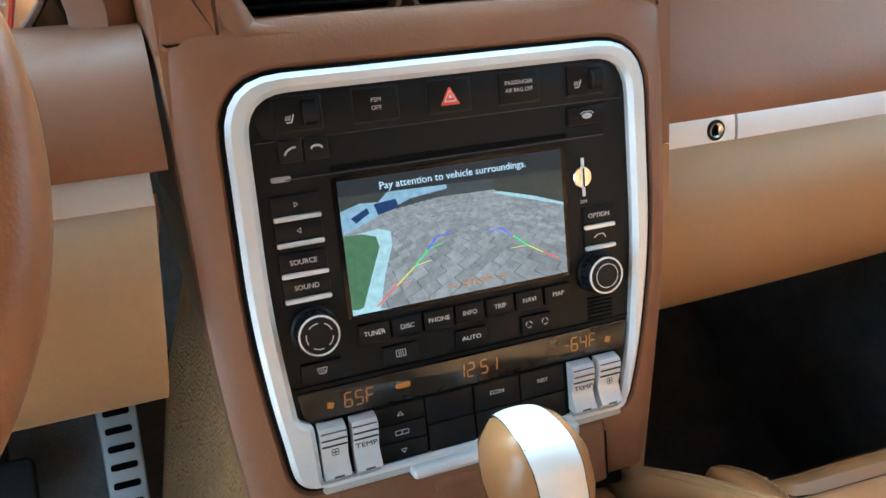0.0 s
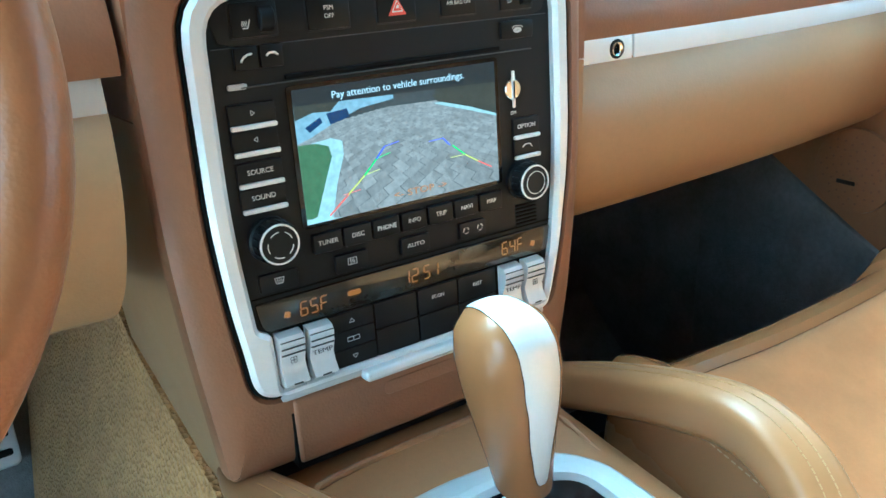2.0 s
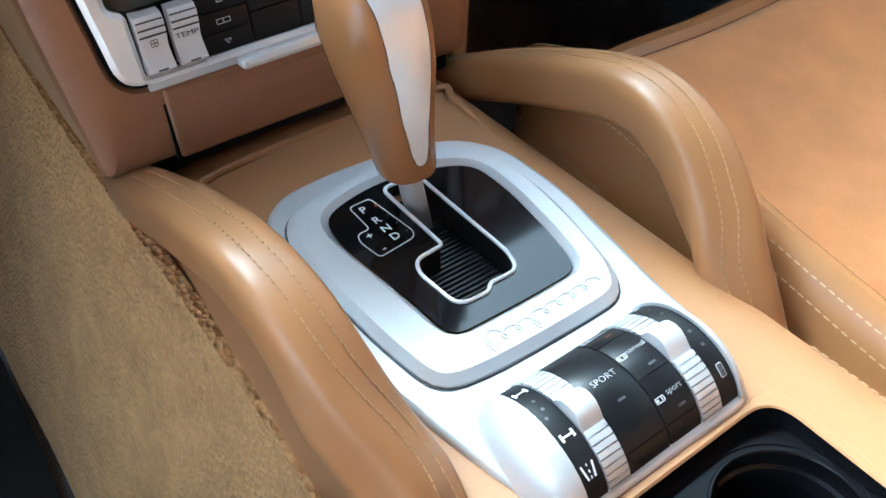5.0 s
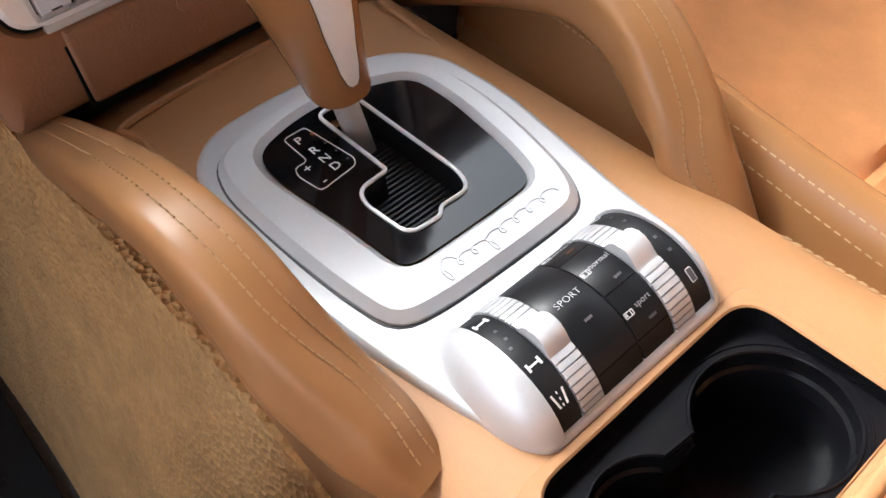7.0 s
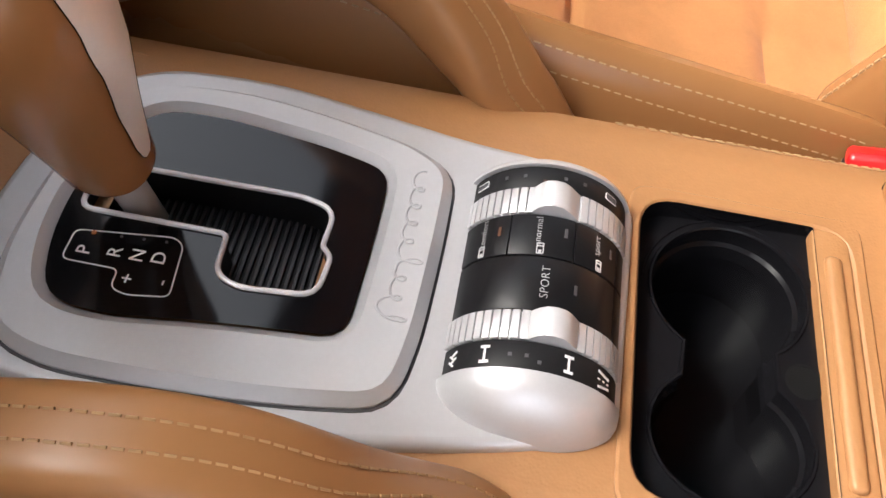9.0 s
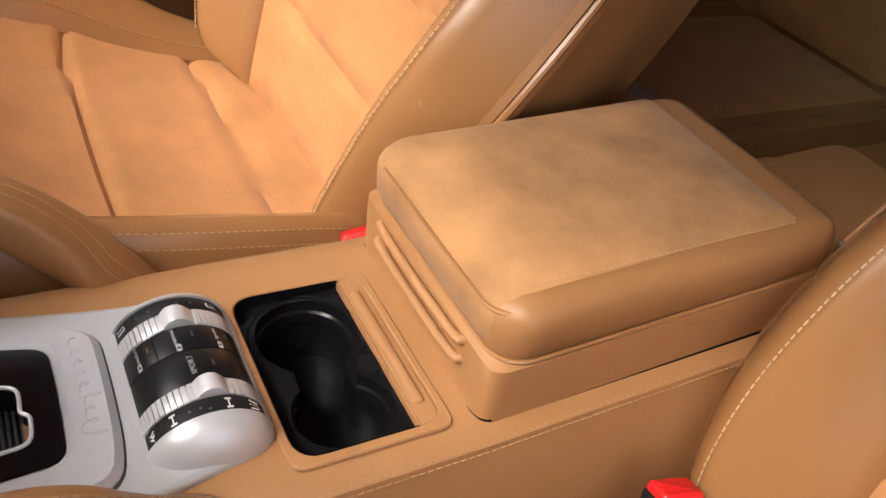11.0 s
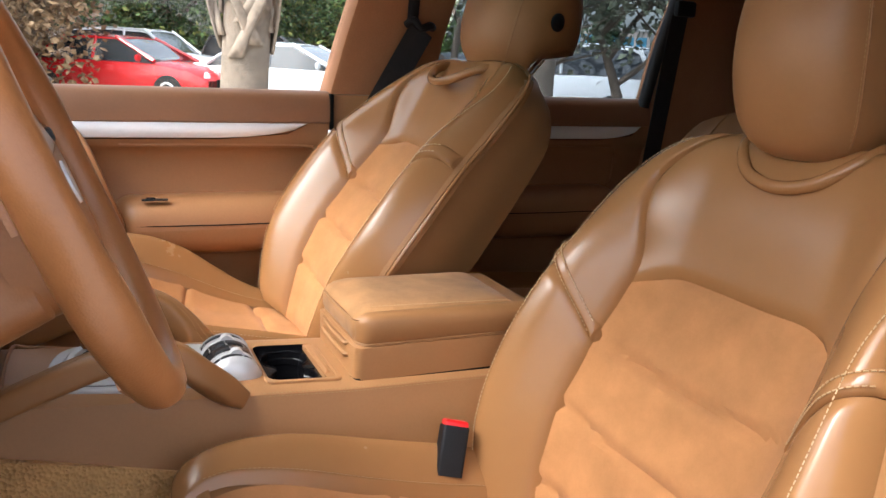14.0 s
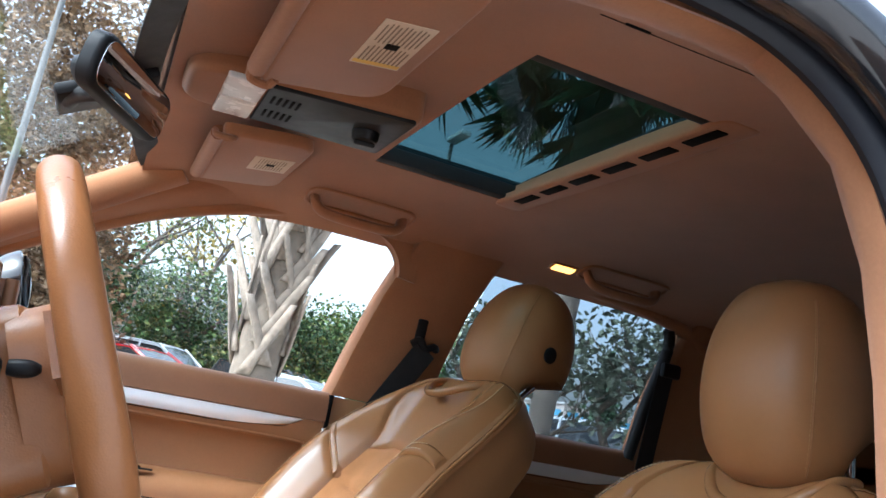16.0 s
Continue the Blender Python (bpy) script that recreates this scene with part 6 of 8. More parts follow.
def arc_band(x0, x1, k0, a0, a1, n=16, depth=0.006, bev=True):
    """A slice of the dome from x0 to x1 and from angle a0 to a1 (0 is ahead, 180 to the rear), k0 times its radius."""
    loops = []
    for x, k in ((x0, k0 - 0.01), (x0 + 0.0004, k0), (x1 - 0.0004, k0), (x1, k0 - 0.01)):
        loops.append([(x, SY + SRY * k * math.cos(radians(a0 + (a1 - a0) * i / n)), SZ + SRZ * k * math.sin(radians(a0 + (a1 - a0) * i / n))) for i in range(n + 1)]
                     + [(x, SY + SRY * 0.7 * math.cos(radians(a1 + (a0 - a1) * i / n)), SZ + SRZ * 0.7 * math.sin(radians(a1 + (a0 - a1) * i / n))) for i in range(n + 1)])
    return rings(loops)


for x_in, x_out in ((-0.0560, -0.0740), (0.0390, 0.0500)):
    loops = []
    for i in range(10):
        t = i / 9 * math.pi / 2
        k, x = 1.05 * math.cos(t) ** 0.8 + 0.001, x_in + (x_out - x_in) * math.sin(t)
        loops.append([(x, SY + SRY * k * math.cos(radians(a * 10)), SZ + SRZ * k * math.sin(radians(a * 10))) for a in range(-2, 21)])
    part("end_cap", rings(loops, caps=True), SILVER_PLATE, swb, "rounded silver end cap")
part("drum", arc_band(-0.0562, 0.0392, 0.95, -5, 185), GAP, swb)
for x0, x1 in ((-0.0556, -0.0440), (0.0275, 0.0388)):
    part("legend_band", arc_band(x0, x1, 1.0, -5, 185, 24), BLACK, swb, "black legend band")


def lever(x0, x1, la):
    """A rounded nose standing out of the wheel."""
    prof = ((-19, 0.985), (-15, 1.02), (-11, 1.12), (-7, 1.19), (-2, 1.215), (3, 1.20), (8, 1.13), (13, 1.05), (18, 0.985))
    loops = []
    for x, k in ((x0, 0.92), (x0 + 0.0012, 0.985), (x0 + 0.003, 1.0), (x1 - 0.003, 1.0), (x1 - 0.0012, 0.985), (x1, 0.92)):
        ring = []
        for da, r in prof:
            rr, a = 0.95 + (r - 0.95) * k, radians(la + da)
            ring.append((x, SY + SRY * rr * math.cos(a), SZ + SRZ * rr * math.sin(a)))
        loops.append(ring + [(x, SY + SRY * 0.85 * math.cos(radians(la + da)), SZ + SRZ * 0.85 * math.sin(radians(la + da))) for da in (18, -19)])
    return rings(loops)


for x0, x1, la in ((-0.0435, -0.0315, 101), (0.0142, 0.0270, 93)):
    for i in range(30):
        a = 2 + i * 6
        if abs(a + 3 - la) < 16:
            continue
        part("wheel_rib", arc_band(x0, x1, 1.025, a + 0.5, a + 5.3, 2), SILVER_PLATE, swb, "silver wheel rib")
    part("wheel_core", arc_band(x0, x1, 0.975, -3, 183, 20), SILVER_LOW, swb, "silver wheel")
    part("wheel_lever", lever(x0, x1, la), SILVER_LOW, swb, "silver lever")
for x0, x1, segs in ((-0.0308, -0.0066, ((4, 148), (149, 184))), (-0.0060, 0.0136, ((4, 64), (65, 108), (109, 148), (149, 184)))):
    for a0, a1 in segs:
        part("mode_key", arc_band(x0, x1, 1.0, a0, a1, 14), BUTTON, swb, "black mode key")


def drum_word(body, x, ang, size, turn=0):
    a = radians(ang)
    ny, nz = math.cos(a) / SRY, math.sin(a) / SRZ
    tilt_ = math.atan2(ny, nz)
    m = Matrix.Translation((x, SY + SRY * 1.005 * math.cos(a), SZ + SRZ * 1.005 * math.sin(a))) @ Matrix.Rotation(-tilt_, 4, "X") @ Matrix.Rotation(radians(turn), 4, "Z")
    lettering(body, size, m, PRINT_SOFT, swb, depth=0.0001, spacing=1.06, weight=-size * 0.018)


drum_word("SPORT", -0.0180, 92, 0.0047)
drum_word("comfort", 0.0058, 44, 0.0041)
drum_word("normal", 0.0062, 84, 0.0041)
drum_word("sport", 0.0062, 126, 0.0041)


def drum_mark(x, ang, w, h, mat, turn=0.0):
    a = radians(ang)
    tilt_ = math.atan2(math.cos(a) / SRY, math.sin(a) / SRZ)
    part("key_mark", moved(box((0, 0, 0), (w, h, 0.0003)), Matrix.Translation((x, SY + SRY * 1.006 * math.cos(a), SZ + SRZ * 1.006 * math.sin(a))) @ Matrix.Rotation(-tilt_, 4, "X") @ Matrix.Rotation(radians(turn), 4, "Z")), mat, swb)


drum_mark(0.0055, 57, 0.0042, 0.0012, AMBER)
drum_mark(0.0298, 84, 0.0032, 0.0014, AMBER)
for x, a in ((-0.0185, 112), (0.0062, 102), (0.0062, 140)):
    drum_mark(x, a, 0.0042, 0.0012, PRINT_DARK)
for a in (42, 84, 126):
    drum_mark(-0.0030, a, 0.0048, 0.0004, PRINT_SOFT)
    drum_mark(-0.0030, a + 4.2, 0.0048, 0.0004, PRINT_SOFT)
    for x in (-0.0054, -0.0018, -0.0006):
        drum_mark(x, a + 2.1, 0.0004, 0.0022, PRINT_SOFT)
    drum_mark(-0.0044, a + 2.1, 0.0012, 0.0012, PRINT_SOFT)
for a in (60, 112):
    drum_mark(-0.0500, a, 0.0058, 0.0008, PRINT)
    for s in (-1, 1):
        drum_mark(-0.0500 + s * 0.0030, a, 0.0011, 0.0036, PRINT)
for x, a in ((-0.050, 76), (-0.050, 86), (-0.052, 94)):
    drum_mark(x, a, 0.0014, 0.0014, PRINT_DARK)
for k, tn in enumerate((-38, 38, -38, 38)):
    drum_mark(-0.0518 + k * 0.0013, 33 + 2 * (k % 2), 0.0008, 0.0034, PRINT, tn)
for x in (-0.0525, -0.0475):
    drum_mark(x, 141, 0.0009, 0.0068, PRINT, 10 if x < -0.05 else -10)
for k in range(3):
    drum_mark(-0.0500, 136 + k * 5, 0.0005, 0.0012, PRINT)
for a in (34, 136):
    drum_mark(0.0335, a, 0.0030, 0.0060, PRINT_DARK)
    for s in (-1, 1):
        drum_mark(0.0335 + s * 0.0014, a, 0.0005, 0.0062, PRINT)
        drum_mark(0.0335, a + s * 5.5, 0.0026, 0.0005, PRINT)
for a in (56, 70, 98, 112):
    drum_mark(0.0335, a, 0.0016, 0.0014, PRINT_DARK)

# ---- cup holder ----
cup = thing("cup_holder", "gloss black double cup holder in the console", "cup holder")
cz = CZ(0.1725)


def cup_hole(k=1.0):
    """Two round wells joined by a neck."""
    far, near = (0.0170, 0.1668, 0.0335, 0.0335), (-0.0500, 0.1672, 0.0290, 0.0320)
    pts = []
    for i in range(41):
        a = radians(-146 + 292 * i / 40)
        pts.append((far[0] + far[2] * k * math.cos(a), far[1] + far[3] * k * math.sin(a)))
    for i in range(31):
        a = radians(38 + 284 * i / 30)
        pts.append((near[0] + near[2] * k * math.cos(a), near[1] + near[3] * k * math.sin(a)))
    return pts


DECK = round_poly([(-0.0831, 0.1303), (0.0531, 0.1303), (0.0531, 0.2077), (-0.0831, 0.2077)], [0.002, 0.002, 0.0165, 0.0165], 6)
part("deck", moved(holed(DECK, cup_hole(), 0), Matrix.Translation((0, 0, cz - 0.009))), CUP_BLACK, cup)
part("deck_wall", rings([[(x, y, CZ(y) + 0.0009) for x, y in DECK], [(x, y, cz - 0.0095) for x, y in DECK]], caps=False), CUP_BLACK, cup)
part("well", rings([[(x, y, z) for x, y in cup_hole(k)] for k, z in ((0.97, cz - 0.064), (0.975, cz - 0.060), (0.98, cz - 0.030), (0.93, cz - 0.0285), (0.94, cz - 0.020), (0.99, cz - 0.0185), (1.0, cz - 0.009))], caps=False), CUP_BLACK, cup, "deep joined wells")
part("well_floor", prism(cup_hole(0.985), cz - 0.066, cz - 0.0635), CUP_BLACK, cup)
part("well_rim", tube([(x, y, cz - 0.0088) for x, y in cup_hole(1.006)], 0.0010, 6, closed=True), CUP_BLACK, cup, "thin polished rim")
part("well_rim", tube([(x, y, cz - 0.0088) for x, y in cup_hole(1.11)[8:33]], 0.0007, 6), CUP_BLACK, cup, "thin polished rim")
part("spring_flap", moved(prism(round_poly([(-0.011, 0.0), (0.011, 0.0), (0.006, 0.016), (-0.006, 0.016)], 0.004), 0, 0.002, 0.001), Matrix.Translation((-0.017, 0.2005, cz - 0.012)) @ Matrix.Rotation(radians(180), 4, "Z") @ Matrix.Rotation(radians(-24), 4, "X")), CUP_BLACK, cup, "black spring flap")
part("drain_hole", lathe([(0.0080, 0.0006), (0.0068, 0.0008), (0.006, -0.006), (0.001, -0.006)], 20, (-0.0215, 0.1372, cz - 0.009)), GAP, cup)
lidp = thing("tray_cover", "slim tan sliding cover behind the cup holder", "tray cover")
part("flap", moved(prism(round_poly([(-0.083, 0.1150), (0.0530, 0.1150), (0.0530, 0.1310), (-0.083, 0.1310)], [0.014, 0.014, 0.002, 0.002], 5), -0.012, 0.0004, 0.0012, 3), Matrix.Translation((0, 0, CZ(0.129)))), PANEL, lidp, "slim tan flap")
part("ridge", moved(prism(rect(0.106, 0.0075, 0.0035, (-0.015, 0.1235)), 0, 0.0034, 0.0025, 3), Matrix.Translation((0, 0, CZ(0.1235)))), PANEL, lidp, "raised finger ridge")

# ---- armrest box ----
arm = thing("armrest_box", "tan leather armrest box with a worn suede lid", "armrest")
AX = 0.092
bx = round_poly([(-AX, -0.186), (AX, -0.186), (AX, 0.086), (-AX, 0.086)], [0.02, 0.02, 0.014, 0.014], 6)
part("box", rings([[(x * k * 1.036, y + (0.009 if y > 0 else -0.003), z) for x, y in bx] for k, z in ((0.97, 0.835), (0.985, CZ(0.085) + 0.004), (1.0, 0.890), (1.0, 0.9045), (0.975, 0.9055))]), PANEL, arm, "tan box")
part("base_gap", rings([[(x * 1.016, y + 0.0096 if y > 0 else y, z) for x, y in bx] for z in (0.845, CZ(0.09) - 0.001)]), GAP, arm)
lid_o = round_poly([(-AX - 0.001, -0.187), (AX + 0.001, -0.187), (AX + 0.001, 0.088), (-AX - 0.001, 0.088)], [0.02, 0.02, 0.024, 0.024], 8)


def lid_ring(d, z, slope=0.0):
    return [(x, y, z - (0.003 + 0.011 * max(0.0, (y - 0.01) / 0.08) ** 2) * max(0.0, min(1.0, (z - 0.930) / 0.03)) - slope * (0.09 - y)) for x, y in grown(lid_o, d)]


part("lid", rings([lid_ring(-0.004, 0.9065), lid_ring(0.0, 0.9085), lid_ring(0.0024, 0.914), lid_ring(0.0034, 0.930, 0.01), lid_ring(0.003, 0.944, 0.03), lid_ring(0.0005, 0.951, 0.03), lid_ring(-0.004, 0.9565, 0.03), lid_ring(-0.012, 0.9595, 0.03)]), LEATHER_DULL, arm, "padded tan leather lid")
part("lid_gap", rings([lid_ring(-0.003, 0.9030), lid_ring(-0.003, 0.9085)]), GAP, arm)


SU = round_poly([(-0.084, -0.158), (AX + 0.002, -0.158), (AX + 0.002, 0.0895), (-0.084, 0.0895)], [0.012, 0.016, 0.024, 0.021], 8)


def suede_ring(d, z, slope):
    cx, cy, hx, hy = 0.005, -0.034, 0.089, 0.124
    pts = grown(SU, d) if d > -0.007 else [(cx + (x - cx) * (1 + d / hx), cy + (y - cy) * (1 + d / hy)) for x, y in SU]
    return [(x, y, z - (0.003 + 0.011 * max(0.0, (y - 0.01) / 0.08) ** 2) * max(0.0, min(1.0, (z - 0.930) / 0.03)) - slope * (0.09 - y) + 0.0008 * noise.noise(Vector((x * 24, y * 24, z * 40)))) for x, y in pts]


part("suede_pad", rings([suede_ring(d, z, k) for d, z, k in ((0.001, 0.9115, 0.0), (0.0036, 0.9180, 0.0), (0.0042, 0.932, 0.01), (0.0040, 0.943, 0.03), (0.0022, 0.949, 0.03), (-0.0018, 0.9555, 0.03), (-0.0065, 0.9600, 0.03),
                                                            (-0.015, 0.9632, 0.03), (-0.027, 0.9648, 0.03), (-0.044, 0.9656, 0.03), (-0.062, 0.9658, 0.03), (-0.08, 0.9658, 0.03))]), SUEDE_WORN, arm, "worn and stained suede pad")
for k in range(2):
    part("latch_tab", tube(smooth_path([(-0.058 - k * 0.002, 0.092, 0.9025 - k * 0.016), (-0.05, 0.0985, 0.9015 - k * 0.016), (0.05, 0.0985, 0.9015 - k * 0.016), (0.058 + k * 0.002, 0.092, 0.9025 - k * 0.016)], 6), 0.0034, 10, 0.9), PANEL, arm, "tan latch tab")
stitches([(-0.0835, 0.07 - i * 0.01, 0.9605 - 0.03 * (0.02 + i * 0.01)) for i in range(22)], arm)
edge = suede_ring(0.0032, 0.9500, 0.03)
part("suede_welt", tube(edge[-10:] + edge[:12], 0.0017, 6), LEATHER_DULL, arm, "leather welt round the suede")
part("lid_shadow_lip", tube([Vector(p) for p in lid_ring(0.0012, 0.9075)], 0.0016, 6, closed=True), LEATHER_DULL, arm, "rolled lower edge of the lid")
part("rear_hinge", tube([(-0.098, -0.192, 0.925), (-0.094, -0.192, 0.925)], 0.008, 12), CHROME, arm)

# ---- buckles ----
def buckle(m, label):
    b = thing("seat_belt_buckle", label, "belt buckle", m)
    part("body", prism(rect(0.038, 0.024, 0.005), -0.064, 0.004, 0.003), BLACK, b, "black housing")
    part("release", prism(rect(0.035, 0.021, 0.004), 0.003, 0.011, 0.004), RED, b, "red release button")
    part("slot", box((0.0, -0.0085, 0.0075), (0.022, 0.003, 0.004), 0.0008), GAP, b)
    part("stalk", tube([(0, 0, -0.06), (0, -0.01, -0.14)], 0.010, 10), RUBBER, b)
    return b


buckle(pose(-0.160, -0.030, 0.800, 18, -12, 80), "black buckle with red button beside the driver's seat")
buckle(pose(0.126, 0.076, 0.828, 30, 14, 80), "black buckle with red button beside the passenger seat")
# ================= seats =================
# the backrest in its own axes: t runs up it, n stands out of it, both from the crest of the bolster at its seam
T0, T1 = -0.40, 0.255
B_W = [(-0.40, 0.215), (-0.34, 0.245), (-0.27, 0.272), (-0.19, 0.286), (-0.10, 0.286), (0.0, 0.273), (0.10, 0.255), (0.175, 0.230), (0.22, 0.190), (0.255, 0.120)]
B_MID = [(-0.40, -0.128), (-0.31, -0.104), (-0.20, -0.086), (-0.05, -0.088), (0.05, -0.084), (0.15, -0.068), (0.22, -0.066), (0.255, -0.082)]
B_TOP = [(-0.40, -0.066), (-0.33, -0.030), (-0.25, -0.002), (-0.12, 0.008), (0.0, 0.000), (0.08, -0.019), (0.17, -0.044), (0.22, -0.062), (0.255, -0.085)]
CUSH = [(0, -0.030, 0.740), (0.25, 0.150, 0.757), (0.5, 0.280, 0.790), (0.75, 0.415, 0.838), (0.88, 0.488, 0.860), (0.95, 0.528, 0.852), (1.0, 0.550, 0.805)]
C_W = [(0, 0.262), (0.2, 0.272), (0.5, 0.272), (0.80, 0.264), (0.93, 0.244), (1.0, 0.196)]
C_OUT = [(0, 0.010), (0.15, 0.034), (0.3, 0.070), (0.5, 0.104), (0.65, 0.106), (0.8, 0.078), (0.92, 0.030), (1.0, 0.0)]
C_BUMP = [(0, 0.050), (0.2, 0.086), (0.45, 0.086), (0.75, 0.064), (0.92, 0.028), (1.0, 0.0)]
INS = 0.60


def ease(t):
    t = max(0.0, min(1.0, t))
    return t * t * (3 - 2 * t)


def curve_table(table, v):
    """Rounded interpolation through rows of (v, a, b, ...)."""
    v = max(table[0][0], min(table[-1][0], v))
    i = max(k for k in range(len(table) - 1) if table[k][0] <= v)
    p, q = table[i], table[i + 1]
    o, r = table[max(0, i - 1)], table[min(len(table) - 1, i + 2)]
    h = q[0] - p[0]
    t = (v - p[0]) / h
    out = []
    for a, b, c, d in zip(o[1:], p[1:], q[1:], r[1:]):
        m0 = (c - a) / (q[0] - o[0]) * h
        m1 = (d - b) / (r[0] - p[0]) * h
        out.append((2 * t ** 3 - 3 * t * t + 1) * b + (t ** 3 - 2 * t * t + t) * m0 + (3 * t * t - 2 * t ** 3) * c + (t ** 3 - t * t) * m1)
    return tuple(out)


def spine(table, v):
    y, z = curve_table(table, v)
    a, b = curve_table(table, max(0, v - 0.06)), curve_table(table, min(1, v + 0.06))
    t = Vector((0, b[0] - a[0], b[1] - a[1])).normalized()
    return Vector((0, y, z)), t


RB, REACH = [Matrix()], [1.0]


def flared(u, t):
    """The panel seams spread towards the shoulders."""
    p = 1.0 - 0.52 * ease((t - 0.02) / 0.15)
    return math.copysign(abs(u) ** p, u) if u else 0.0


def seat_point(kind, u, v, inner, lift=0.0):
    if kind == "back":
        t = T0 + (T1 - T0) * v
        g = flared(u, t)
        a, w = abs(g), curve_table(B_W, t)[0]
        mid, top = curve_table(B_MID, t)[0], curve_table(B_TOP, t)[0]
        f = mid + (top - mid) * ease((a - 0.46) / 0.42) - (0.020 + 0.30 * max(0.0, top - mid)) * max(0.0, (a - 0.86) / 0.14) ** 2.2
        f -= 0.008 * math.cos(min(1, a / 0.5) * math.pi / 2) * (1 if v < 0.62 else max(0, 1 - (v - 0.62) / 0.2))
        return RB[0] @ Vector((w * g + math.copysign(0.010 * ease((a - 0.80) / 0.2), g), f + lift + 0.012, t))
    c, t = spine(CUSH, v)
    n = Vector((0, -t.z, t.y))
    w, bump = curve_table(C_W, v)[0], curve_table(C_BUMP if u * inner > 0 else C_OUT, v)[0]
    c.y = REACH[0] * c.y
    a = abs(u)
    f = bump * ease((a - 0.56) / 0.32) - (0.030 + 0.35 * bump) * max(0, (a - 0.84) / 0.16) ** 2.2
    f -= 0.010 * math.cos(min(1, a / 0.55) * math.pi / 2) * min(1, (1 - v) * 5)
    return c + n * (f + lift) + Vector((w * u, 0, 0))


def INS_TOP(u):
    """The rounded upper edge of the insert."""
    return 0.672 - 0.05 * max(0.0, (abs(u) - 0.28) / (INS - 0.28)) ** 2.6


def seam_v(u):
    """The slanting seam between bolster and shoulder."""
    return 0.476 + 0.140 * min(1.0, max(0.0, (abs(u) - INS) / (0.93 - INS))) ** 0.85


def seat_patch(kind, u0, u1, v0, v1, inner, nu=14, nv=22, grooves=(), puff=0.0095, corner=None, outer=0):
    def f(a, b):
        u = u0 + (u1 - u0) * a
        va, vb = (v0(u) if callable(v0) else v0), (v1(u) if callable(v1) else v1)
        v = va + (vb - va) * b
        if corner:
            u = u * (1 - corner * max(0, (b - 0.8) / 0.2) ** 2)
        e = min(9 if outer < 0 else a, 9 if outer > 0 else 1 - a, b * 1.4, (1 - b) * 1.4)
        lift = puff * (1 - max(0, 1 - e / 0.09) ** 2.4) - puff * 0.55
        if outer:
            q = ease((abs(u) - 0.86) / 0.13)
            lift = lift * (1 - q) - 0.0150 * q
        for g in grooves:
            lift -= 0.0095 * math.exp(-((v - g - 0.012 * (abs(u) * 2) ** 2) / 0.010) ** 2) - 0.0022 * math.exp(-((v - g - 0.012 * (abs(u) * 2) ** 2) / 0.05) ** 2)
        p = seat_point(kind, u, v, inner, lift)
        return p + Vector((0, 0, 0.0018 * (1 - (ease((abs(u) - 0.78) / 0.14) if outer else 0.0)) * noise.noise(p * 11 + Vector((inner * 5, 0, 0)))))
    inward = RB[0].to_3x3() @ Vector((0, -1, 0)) if kind == "back" else None
    return sheet(f, nu, nv, 0.012, inward)


